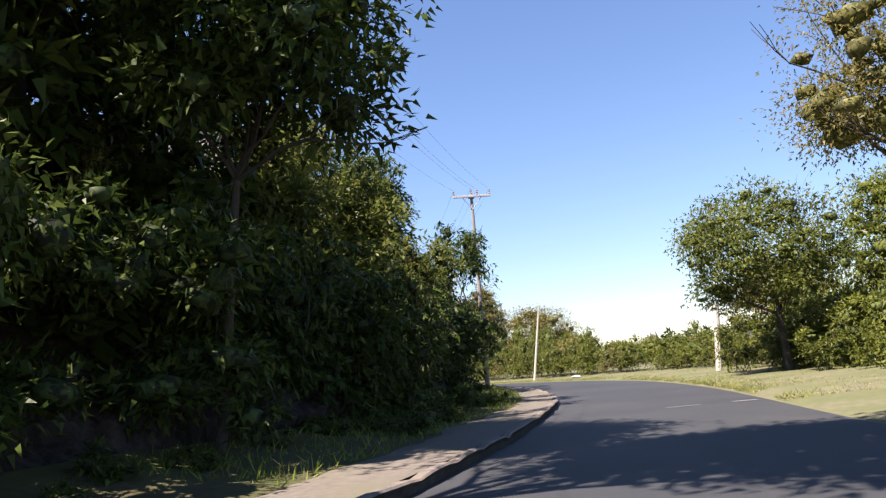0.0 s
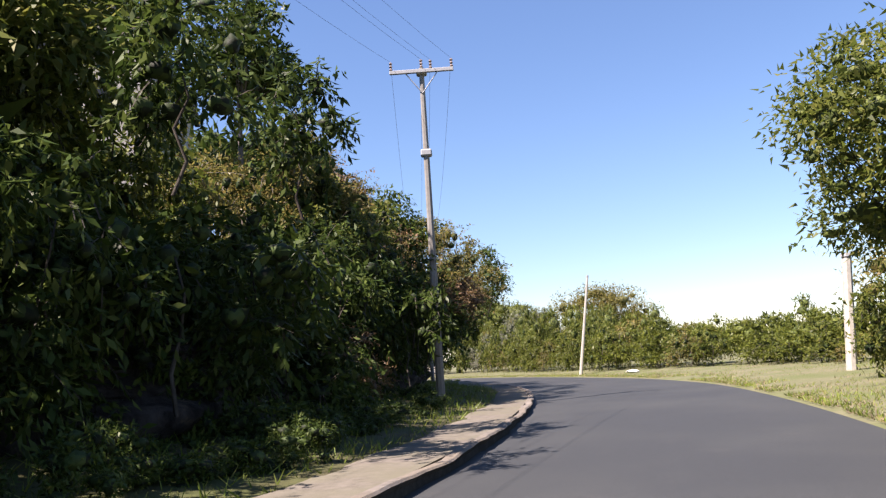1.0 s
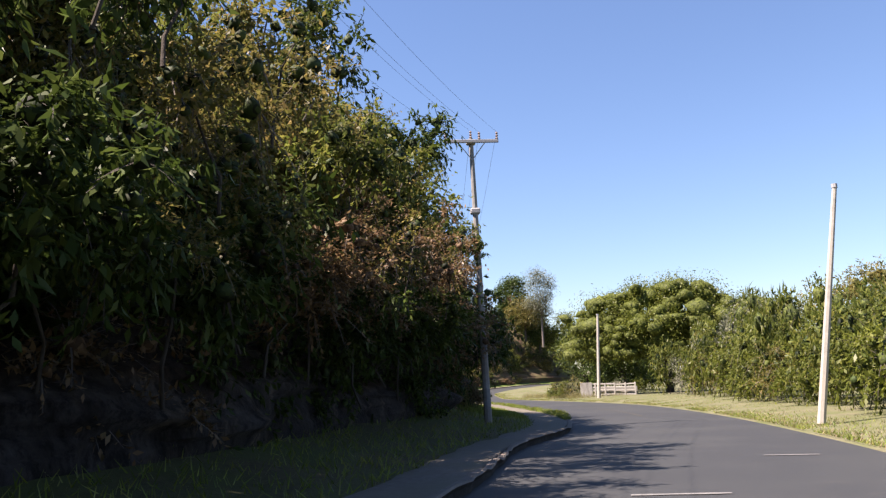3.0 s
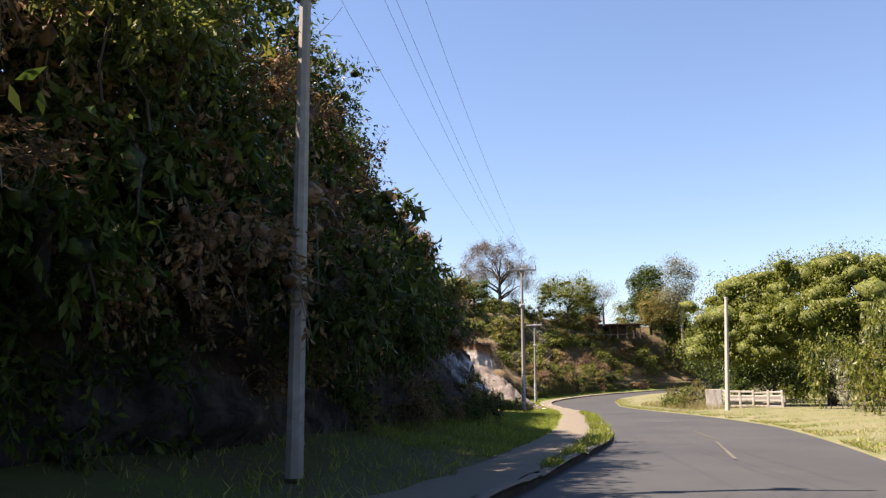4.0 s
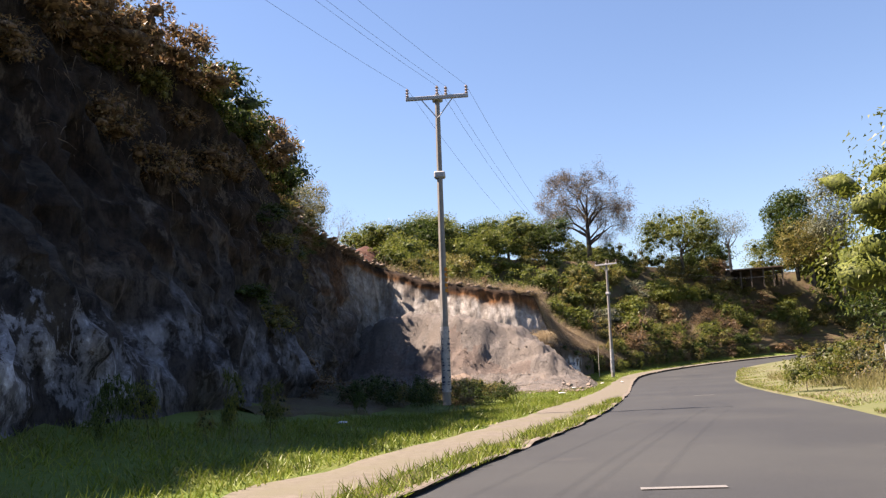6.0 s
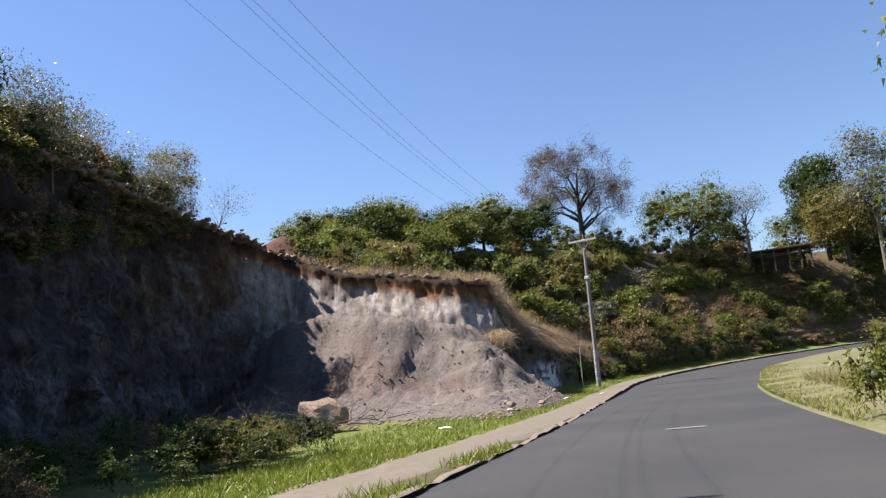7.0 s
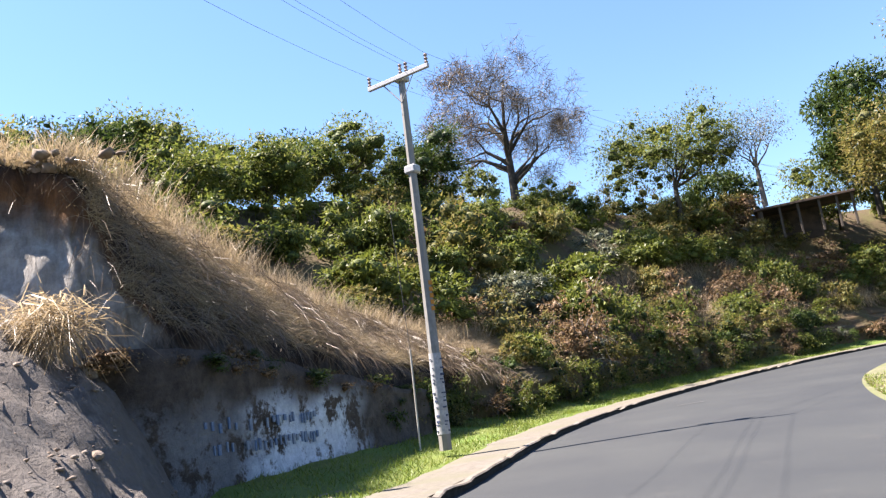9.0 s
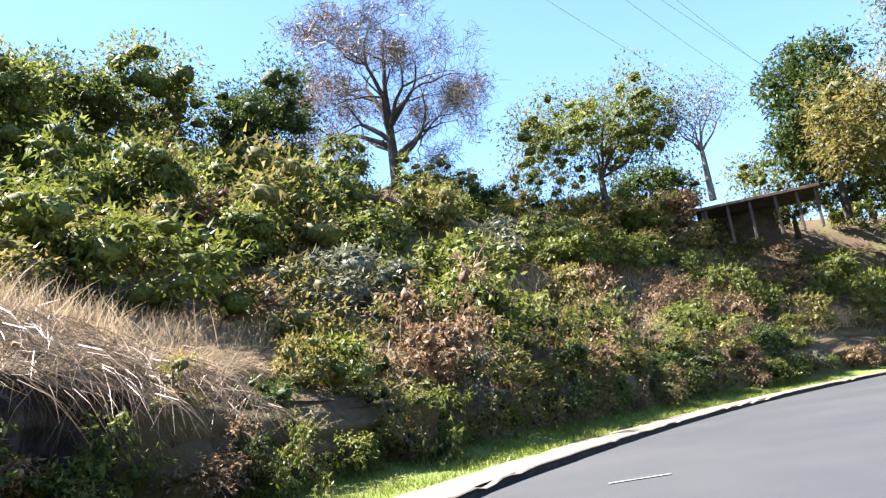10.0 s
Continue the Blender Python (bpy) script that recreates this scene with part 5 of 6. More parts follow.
for yk, d, z, s in ((92.6, 5.4, 3.4, 1.1), (93.6, 5.8, 5.0, 1.2), (93.0, 7.3, 6.2, 1.2), (95.0, 7.6, 5.9, 1.2), (96.4, 8.5, 7.3, 1.2), (94.6, 5.6, 3.6, 1.0), (96.2, 6.0, 4.6, 1.0), (97.6, 7.2, 5.6, 1.0), (98.6, 8.8, 7.3, 1.1), (94.0, 5.2, 1.4, 0.9), (100.2, 9.6, 8.2, 1.0), (96.0, 5.2, 1.6, 0.7), (97.4, 5.8, 2.0, 0.9)):
    at = on_bank(yk, d)
    at.z = z - 0.8
    plants.append((hill.choice(["dark", "dry", "dark", "olive"]), at, s, 1.0))
for yk in np.arange(157.9, 168, 0.45):
    yk = float(yk)
    at = on_bank(yk, float(bank_at(yk)[0]) - 0.25 + hill.uniform(-0.15, 0.2))
    at.z = 2.95 - 0.2 * (yk - 157.9) + float(road_z(yk)) + hill.uniform(-0.15, 0.2)
    plants.append((hill.choice(["dry", "dry", "dark"]), at, hill.uniform(0.4, 0.65), hill.uniform(0.6, 0.9)))
    if int(yk * 20) % 3 == 0:
        up = hill.uniform(0.55, 0.9)
        shrub(hill.choice(["dry", "dry", "olive"]), on_bank(yk, float(bank_at(yk)[0]) + float(bank_at(yk)[2]) * hill.uniform(0.2, 0.8), -0.3), up, hill, "dry brush over the wall", tall=hill.uniform(0.6, 0.9), label="tangled dry brush hanging over the plaster wall")
thicket("cliff_brush", plants, "dry brown brush overhanging the cliff edge", hill)
# Brush at the foot of the hillside, over the bare earth.
plants, foot = [], []
for yk in np.arange(164.5, 206, 1.15):
    yk = float(yk)
    d0 = bank_at(yk)[0]
    for off, z in ((-0.25, 0.0), (0.5, 1.3)):
        if off > 0 and yk < 176 and hill.random() < 0.4:
            continue
        at = on_bank(yk + hill.uniform(-0.4, 0.4), d0 + off + hill.uniform(-0.15, 0.25))
        at.z = float(road_z(yk)) + 0.35 + z * hill.uniform(0.8, 1.3)
        if off > 0:
            plants.append((hill.choice(["dry", "dark", "olive", "olive", "green"]), at, hill.uniform(0.7, 1.1), hill.uniform(0.8, 1.2)))
            continue
        foot.append((hill.choice(["dry", "dark", "olive", "olive", "green", "green"]), at, hill.uniform(0.65, 1.05), hill.uniform(0.8, 1.2)))
for yk in np.arange(198, 216, 2.6):
    for d in (13, 17, 21):
        plants.append((hill.choice(["green", "dark", "olive"]), on_bank(float(yk), d + hill.uniform(-1, 1), -0.3), hill.uniform(1.5, 2.1), hill.uniform(0.9, 1.2)))
for yk, d, s in ((206.5, 9.5, 1.2), (208.5, 10.5, 1.4), (211.0, 9.8, 1.5), (213.0, 9.2, 1.6), (214.5, 11.0, 1.6), (216.5, 9.6, 1.5)):
    plants.append(("dry", on_bank(yk, d, -0.1), s, 0.9))
for yk, d, s, kind in ((187, 3.9, 1.3, "dry"), (188.6, 4.4, 1.4, "dry"), (189.8, 5.4, 1.5, "olive"), (188, 6.2, 1.5, "olive"), (199, 7.2, 1.4, "dry"), (201.5, 8.0, 1.5, "dry"), (204, 7.4, 1.4, "dry"), (203, 9.6, 1.4, "dry")):
    shrub(kind, on_bank(yk, d, 0.2), s, hill, "dry bushes on the hillside", tall=0.95, label="mound of withered brown creeper on the hillside")
thicket("foot_brush", foot, "dense brush at the foot of the hillside", hill, True)
thicket("hill_brush", plants, "dense brush on the lower and upper hillside", hill)
for i, (yk, d, h, r) in enumerate(((134.0, 19.2, 4.2, 2.0), (135.6, 18.4, 3.8, 1.9), (143.2, 23.0, 4.2, 2.2), (146.0, 22.5, 3.2, 1.8), (141, 24.5, 4.0, 2.1), (138.5, 21.5, 3.6, 1.9), (149, 23.5, 2.4, 1.4))):
    tree(on_bank(yk, d, -0.2), h, (r, r, h * 0.42), "leafless grey bush on the quarry edge", "leafgrey", 120 + i, 2200, 0.075, 34, 0.05, 0.2, 0.8, bark="palebark", depth=3, core=0, stray=0.6, group="grey bushes on the quarry edge", name="bush")
for yk, d, s, kind in ((139, 22.0, 1.3, "grey"), (142, 23.5, 1.5, "olive"), (144.5, 23.6, 1.5, "grey"), (147.5, 23.4, 1.0, "grey"), (137, 20.5, 1.4, "olive"), (133.5, 19.2, 1.5, "olive"), (127, 16.0, 1.4, "dark"), (125.6, 15.0, 1.4, "dark"), (124, 14.6, 1.5, "olive"), (164.0, 22.4, 0.9, "red"), (163.2, 22.9, 0.7, "red")):
    shrub(kind, on_bank(yk, d, -0.2), s, hill, "brush on the cliff edge", tall=1.2)
tree(on_bank(148.0, 23.2, -0.2), 4.6, (1.7, 1.7, 1.9), "grey-green leafy bush standing on the quarry rim", "leafolive", 190, 3000, 0.085, 30, 0.06, 0.2, 0.8, bark="palebark", depth=3, core=0.25, stray=0.45, name="bush")
tree(on_bank(151.4, 23.0, -0.2), 3.3, (1.9, 1.6, 1.3), "small leafless bush with spreading branches on the quarry rim", "leafgrey", 191, 260, 0.07, 26, 0.05, 0.15, 0.8, bark="palebark", depth=4, core=0, stray=0.5, lean=(1.2, 0.8), name="bush")
for yk, d, s, kind, tall in ((158.6, 19.5, 1.0, "olive", 1.1), (159.0, 17.6, 1.2, "olive", 1.2), (158.7, 15.8, 1.2, "bright", 1.1), (159.2, 14.2, 1.1, "olive", 1.1), (159.0, 12.6, 0.9, "dry", 1.0), (159.6, 11.0, 0.9, "grey", 1.0), (160.0, 16.6, 1.3, "green", 1.2), (158.4, 10.2, 0.7, "dry", 1.0)):
    shrub(kind, on_bank(yk, d, -0.25), s, hill, "brush above the quarry wall", tall=tall, label="low olive brush mixed with straw above the quarry wall")
plants = []
for i in range(64):
    yk = hill.uniform(131, 148)
    d0, z0, wf, h, dp, hp = bank_at(yk)
    f = hill.uniform(float(np.interp(yk, [131, 138, 148], [0.62, 0.68, 0.93])), 1.03)
    at = on_bank(yk, d0 + wf * face_lean(yk, min(f, 1.0)) + 0.25)
    at.z = z0 + (h - z0) * f - 0.75
    plants.append((hill.choice(["dry", "dark", "olive", "dark", "dry"]), at, hill.uniform(0.65, 1.1), hill.uniform(0.7, 1.0)))
for i in range(16):
    yk = hill.uniform(132, 146.5)
    d0, z0, wf, h, dp, hp = bank_at(yk)
    plants.append((hill.choice(["dark", "olive", "dry", "olive"]), on_bank(yk, d0 + wf + hill.uniform(0.2, 1.4), -0.4), hill.uniform(1.1, 1.6), hill.uniform(0.85, 1.1)))
thicket("rim_brush", plants, "dark brown brush hanging over the quarry rim", hill)
for i in range(22):
    yk = hill.uniform(122, 137)
    d0 = float(bank_at(yk)[0])
    shrub(hill.choice(["dry", "dry", "dark", "grey", "dry"]), on_bank(yk, d0 - hill.uniform(0.4, 4.2), -0.15), hill.uniform(0.35, 0.75), hill, "dry brush at the bay foot", tall=hill.uniform(0.6, 1.0), label="dry brown brush at the foot of the quarry cliff")
plants = []
for i in range(26):
    yk = hill.uniform(121, 132.5)
    plants.append((hill.choice(["dark", "dark", "dry", "dark", "olive"]), on_bank(yk, hill.uniform(5.6, 8.8), -0.12), hill.uniform(0.3, 0.62), hill.uniform(0.7, 1.0)))
# Darker plants here stand in for the cliff's shadow on the verge.
for i in range(26):
    plants.append((hill.choice(["dark", "dark", "dark", "dark", "olive"]), on_bank(hill.uniform(122.5, 130), hill.uniform(4.4, 8.2), -0.12), hill.uniform(0.3, 0.55), hill.uniform(0.8, 1.1)))
thicket("bay_brush", plants, "low tangled brown and green brush on the bay floor", hill, True)
for i in range(12):
    shrub(hill.choice(["dry", "dark", "dark", "olive"]), on_bank(hill.uniform(120.5, 127), hill.uniform(4.2, 8.0), -0.12), hill.uniform(0.3, 0.55), hill, "dry brush at the bay foot", tall=hill.uniform(0.7, 1.1), label="low shaded brush on the verge below the cliff")
for i in range(20):
    shrub(hill.choice(["green", "olive", "dark"]), on_bank(hill.uniform(98, 117), hill.uniform(4.4, 5.8), -0.05), hill.uniform(0.12, 0.3), hill, "weeds at the cliff foot", tall=hill.uniform(1.4, 2.4), label="leafy weed at the foot of the cliff")

# ---------------------------------------------------------------- quarry heap
def heap_z(yk, d):
    rise = float(np.interp(d, [2.4, 4.0, 6.4, 8.2, 12, 17.5, 22], [0.1, 0.8, 3.0, 4.2, 4.8, 5.4, 4.6]))
    edge = float(np.interp(d, [3, 5, 8, 11, 14, 20], [147.0, 148.6, 149.6, 149.8, 150.6, 153.0])) + 0.5 * math.sin(d * 0.9)
    side = float(np.interp(yk - edge, [-8, -4.5, -2.2, -0.8, 0.2, 2.5], [0.0, 0.08, 0.22, 0.55, 0.95, 1.0]))
    end = float(np.interp(d, [3.0, 4.6, 6.2, 8.0], [153.9, 155.6, 157.6, 159.3]))
    right = float(np.interp(yk - end, [-3.6, -2.0, -0.8, 0.2], [1.0, 0.86, 0.45, 0.0]))
    crest = 0.45 * math.exp(-((yk - edge - 1.2) ** 2) / 2.5) * min(1, max(0, (d - 8) / 4))
    return rise * side * right + crest


def heap_top(y, d):
    """Ground height on the heap, with its lumps and gullies."""
    c, n = kerb_at(y)
    p = c + n * d
    z = heap_z(y, d)
    lump = 0.34 * fbm((p[0], p[1], z), 0.6, 6) + 0.3 * abs(fbm((p[0], p[1], 7), 1.5, 5)) + 0.12 * fbm((p[0], p[1], 4), 4.0, 3)
    slope = 1.0 - abs(2 * float(np.interp(z, [0.3, 4.2], [0, 1])) - 1)
    lump += slope * float(np.interp(y, [145, 147, 151, 152.5], [0, 1, 1, 0])) * (0.55 * abs(noise.noise(Vector((d * 1.6, y * 0.3, 1)))) + 0.35 * abs(fbm((p[0], p[1], z), 2.4, 4)))
    gully = -0.25 * max(0, noise.noise(Vector((y * 1.1, d * 0.2, 3)))) - 0.12 * max(0, noise.noise(Vector((y * 3.1, d * 0.4, 8))))
    return p[0], p[1], float(np.interp(d, [1.7, 6, 12], [0.12, 0.2, 0.45])) + z + (lump + gully) * min(1, z / 0.6) - 0.3 * max(0.0, 1 - z / 0.2)


def heap():
    ys, ds = np.arange(132, 159.4, 0.2), np.arange(2.3, 21.8, 0.2)
    verts, faces = [], []
    for y in ys:
        verts += [heap_top(float(y), float(d)) for d in ds]
    k = len(ds)
    faces = [(i * k + j, i * k + j + 1, (i + 1) * k + j + 1, (i + 1) * k + j) for i in range(len(ys) - 1) for j in range(k - 1)]
    ob = new("spoil_mound", mesh_from("spoil_mound", verts, faces, MAT["rubble"], True))
    ob.data.materials.append(MAT["rawsoil"])
    for poly in ob.data.polygons:
        q = poly.center
        y, d = ys[poly.index // (k - 1)], ds[poly.index % (k - 1)]
        if y < np.interp(d, [3, 8, 14, 20], [145.8, 148.0, 149.4, 151.6]) + 0.9 * noise.noise(q * 0.9) and q.z > 1.2:
            poly.material_index = 1
    tagged(ob, "pale heap of collapsed earth and gravel below the cliff", "earth heap")


heap()


def gravel():
    """Clods and pebbles scattered over the heap and its foot."""
    r = np.random.RandomState(17)
    cents, sizes = [], []
    for _ in range(4600):
        yk, d = r.uniform(137, 158), 2.4 + 14 * r.rand() ** 1.4
        p = heap_top(yk, d)
        cents.append((p[0], p[1], max(p[2], 0.16) + 0.005))
        sizes.append(0.012 + 0.06 * r.rand() ** 4)
    cents, sizes = np.array(cents), np.array(sizes)
    wob = 1 + 0.25 * r.normal(size=(len(cents), len(ICO_V), 1))
    v = (cents[:, None] + ICO_V[None] * wob * sizes[:, None, None] * np.array([1.2, 1.1, 0.55])).reshape(-1, 3)
    f = (np.arange(len(cents))[:, None, None] * len(ICO_V) + ICO_F[None]).reshape(-1, 3)
    tagged(new("gravel", fast_mesh("gravel", v, [(f, 0)], [MAT["stone"]])), "loose clods and gravel on the heap", "gravel", kind="stuff")


gravel()


def stone_mesh(seed, rough=0.35):
    bm = bmesh.new()
    bmesh.ops.create_icosphere(bm, subdivisions=2, radius=1)
    for v in bm.verts:
        v.co *= 1 + rough * noise.noise(v.co * 1.3 + Vector((seed * 3.1, 0, 0))) + 0.12 * noise.noise(v.co * 3.5 + Vector((0, seed, 0)))
        v.co.z *= 0.65
    me = bpy.data.meshes.new("stone")
    bm.to_mesh(me)
    bm.free()
    me.materials.append(MAT["stone"])
    return me


STONES = [stone_mesh(i) for i in range(6)]
peb = random.Random(3)
for i in range(24):
    yk, d = peb.uniform(140, 157), 2.6 + 7 * peb.random() ** 1.5
    p = on_bank(yk, d)
    ob = new("stone", STONES[i % 6])
    s = 0.05 + 0.16 * peb.random() ** 2.5
    ob.matrix_basis = Matrix.LocRotScale((p.x, p.y, 0.2 + heap_z(yk, d) + s * 0.2), Euler((peb.uniform(-0.4, 0.4), peb.uniform(-0.4, 0.4), peb.uniform(0, 6))), (s, s, s))
    tagged(ob, "small pale stone lying on the earth heap", "stone", "stones on the heap")


def boulder(at, s, seed, label):
    ob = new("boulder", STONES[seed])
    ob.matrix_basis = Matrix.LocRotScale(at, Euler((0.2, 0.1, seed)), s)
    tagged(ob, label, "boulder", "boulders by the heap")


rock = on_bank(137.4, 8.95)
boulder((rock.x, rock.y, 0.86), (0.92, 0.75, 0.72), 1, "large pale boulder at the foot of the heap")
boulder((rock.x + 0.7, rock.y - 0.7, 0.55), (0.62, 0.52, 0.5), 2, "flat boulder leaning on a larger one")
boulder((rock.x - 0.9, rock.y + 0.7, 0.38), (0.45, 0.4, 0.4), 3, "small boulder beside the heap")


# ---------------------------------------------------------------- poles and wires
def ring_pole(base, top, rb, rt, sides, material, steps=6):
    """A tapered pole with flat sides, in world coordinates relative to base."""
    bm = bmesh.new()
    rings = []
    for i in range(steps + 1):
        f = i / steps
        c = Vector(top) * f
        r = rb + (rt - rb) * f
        rings.append([bm.verts.new(c + Vector((math.cos((k + 0.5) * 2 * math.pi / sides) * r, math.sin((k + 0.5) * 2 * math.pi / sides) * r, 0))) for k in range(sides)])
    for a, b in zip(rings, rings[1:]):
        for k in range(sides):
            bm.faces.new((a[k], a[(k + 1) % sides], b[(k + 1) % sides], b[k]))
    bm.faces.new(rings[-1])
    me = bpy.data.meshes.new("shaft")
    bm.to_mesh(me)
    bm.free()
    me.materials.append(material)
    return me


def box_mesh(name, size, material, bevel=0.01, centre=(0, 0, 0), turn=None):
    bm = bmesh.new()
    bmesh.ops.create_cube(bm, size=1)
    for v in bm.verts:
        v.co = Vector((v.co.x * size[0], v.co.y * size[1], v.co.z * size[2]))
    if bevel:
        bmesh.ops.bevel(bm, geom=bm.edges[:], offset=min(bevel, min(size) * 0.3), segments=1, affect="EDGES")
    for v in bm.verts:
        v.co = (turn @ v.co if turn else v.co) + Vector(centre)
    me = bpy.data.meshes.new(name)
    bm.to_mesh(me)
    bm.free()
    me.materials.append(material)
    return me


def insulator_mesh(height=0.3, r=0.06):
    segs = []
    for i in range(3):
        z = i * height / 3
        segs += [((0, 0, z), (0, 0, z + height * 0.14), r * 0.5, r), ((0, 0, z + height * 0.14), (0, 0, z + height * 0.3), r, r * 0.45)]
    return tubes_mesh("insulator", segs, MAT["porcelain"], 8)


INSULATOR = insulator_mesh()
ENDS = []


def power_pole(base, top, arm, label, posters=False, thick=0.14):
    base, tip = Vector(base), Vector(top) - Vector(base)
    ob = empty("power_pole", base, label, "power pole", "power poles along the footpath")
    ob.location = base
    low = Vector((0, 0, -0.5))
    part("shaft", ring_pole(low, tip + Vector((0, 0, 0.15)), thick, thick * 0.58, 8, MAT["concrete"]), ob)
    across = Vector((arm[0], arm[1], 0)).normalized()
    turn = Matrix.Rotation(math.atan2(across.y, across.x), 3, "Z")
    front = turn @ Vector((0, -0.16, 0))
    part("crossarm", box_mesh("crossarm", (2.05, 0.10, 0.12), MAT["steel"], 0.012, tip + front, turn), ob, "galvanised steel crossarm")
    part("collar", box_mesh("collar", (0.34, 0.34, 0.16), MAT["steel"], 0.03, tip + Vector((0, 0, 0.0)), turn), ob)
    clamp = tip * 0.74
    part("clamp", box_mesh("clamp", (0.36, 0.30, 0.22), MAT["steel"], 0.04, clamp, turn), ob)
    for side in (-1, 1):
        a, b = tip + front + across * 0.55 * side, tip * 0.93
        part("brace", tubes_mesh("brace", [(a, b + front * 0.6, 0.018, 0.018)], MAT["steel"], 4), ob)
    ends = []
    for x in (-0.97, 0.30, 0.97):
        p = tip + front + across * x + Vector((0, 0, 0.06))
        ins = part("insulator", INSULATOR, ob)
        ins.location = p
        ends.append(base + p + Vector((0, 0, 0.3)))
    p = tip + Vector((0, 0, 0.16))
    part("insulator", INSULATOR, ob).location = p
    ends.append(base + p + Vector((0, 0, 0.3)))
    ENDS.append(ends)
    if posters:
        segs = [(tip * f0, tip * f1, thick * (1 - 0.42 * f0) + 0.012, thick * (1 - 0.42 * f1) + 0.012) for f0, f1 in ((0.04, 0.245),)]
        sheet = part("poster", tubes_mesh("poster", segs, MAT["paper"], 8), ob, "white paper posters wrapped round the pole")
        rng = random.Random(4)
        for k in range(16):
            f = 0.05 + 0.0118 * k + rng.uniform(-0.003, 0.003)
            if k % 5 == 4:
                continue
            part("print_bar", box_mesh("print_bar", (rng.uniform(0.05, 0.13), 0.012, rng.uniform(0.02, 0.06)), MAT["ink"], 0, tip * f + Vector((rng.uniform(-0.05, 0.05), -thick - 0.004, 0))), sheet)
            part("print_bar", box_mesh("print_bar", (0.012, rng.uniform(0.05, 0.13), rng.uniform(0.02, 0.06)), MAT["ink"], 0, tip * f + Vector((thick + 0.004, rng.uniform(-0.05, 0.05), 0))), sheet)
        for k in range(5):
            part("painted_mark", box_mesh("painted_mark", (0.012, 0.12, 0.11), MAT["orange"], 0, tip * (0.36 + 0.017 * k) + Vector((thick * 0.86, 0.02, 0))), ob, "orange painted mark")
    return ob


power_pole((-6.0, 3.0, 0.4), (-6.0, 3.0, 10.6), (0.95, -0.3), "grey concrete power pole at the start of the road")
power_pole((2.08, 42.6, 0.5), (2.2, 42.6, 10.75), (0.98, 0.1), "grey concrete power pole in front of the hedge")
power_pole((-2.45, 77.0, 0.35), (-2.7, 77.3, 10.7), (0.87, 0.49), "slender grey concrete power pole on the verge")
power_pole((-22.44, 118.53, 0.4), (-22.34, 118.63, 10.3), (0.75, 0.66), "grey concrete power pole with posters by the cliff", True)
power_pole((-44.94, 160.82, 0.45), (-44.78, 160.87, 10.32), (0.97, 0.22), "leaning concrete power pole with torn posters", True, 0.165)
FAR_END = [Vector((-47.5 + 0.9 * k, 204, 12.2)) for k in range(4)]


def wire(k):
    segs = []
    knots = [e[k] for e in ENDS] + [FAR_END[k]]
    for a, b, sag in zip(knots, knots[1:], (1.1, 1.1, 1.1, 2.4, 1.2)):
        prev = a
        for i in range(1, 17):
            f = i / 16
            q = a.lerp(b, f) - Vector((0, 0, sag * 4 * f * (1 - f)))
            segs.append((prev, q, 0.005, 0.005))
            prev = q
    ob = new("power_line", tubes_mesh("power_line", segs, MAT["wire"], 4))
    tagged(ob, "thin dark overhead cable strung between the poles", "cable", "overhead cables")


for k in range(4):
    wire(k)


def plain_pole(name, base, top, rb, rt, label):
    base = Vector(base)
    ob = empty(name, base, label, "post", "pale posts along the verge")
    part("shaft", ring_pole((0, 0, 0), Vector(top) - base, rb, rt, 8, MAT["paleconcrete"]), ob)
    part("cap", ring_pole((0, 0, 0), Vector((0, 0, 0.12)), rt * 1.25, rt * 1.2, 8, MAT["steel"], 1), ob, "grey metal cap").location = Vector(top) - base
    return ob


plain_pole("concrete_post", (15.94, 47.8, 0.1), (16.35, 47.9, 4.2), 0.19, 0.16, "pale concrete post under a spreading tree")
plain_pole("concrete_post", (8.17, 76.4, 0.1), (9.3, 76.4, 7.0), 0.13, 0.075, "pale leaning concrete post on the verge")
plain_pole("concrete_post", (-10.78, 126.58, 0.15), (-10.35, 126.7, 8.0), 0.17, 0.11, "pale concrete post beside a low white wall")
guy = on_bank(163.4, 3.4)
guy_ob = empty("guy_stay", guy, "thin pale stay guard beside the leaning pole", "stay")
part("guard", tubes_mesh("guard", [((0, 0, -0.2), (0.05, 0.05, 2.7), 0.028, 0.028)], MAT["whitewash"], 6), guy_ob)
part("stay_wire", tubes_mesh("stay_wire", [((0.05, 0.05, 2.7), (0.12, -0.1, 6.6), 0.01, 0.01)], MAT["wire"], 4), guy_ob)


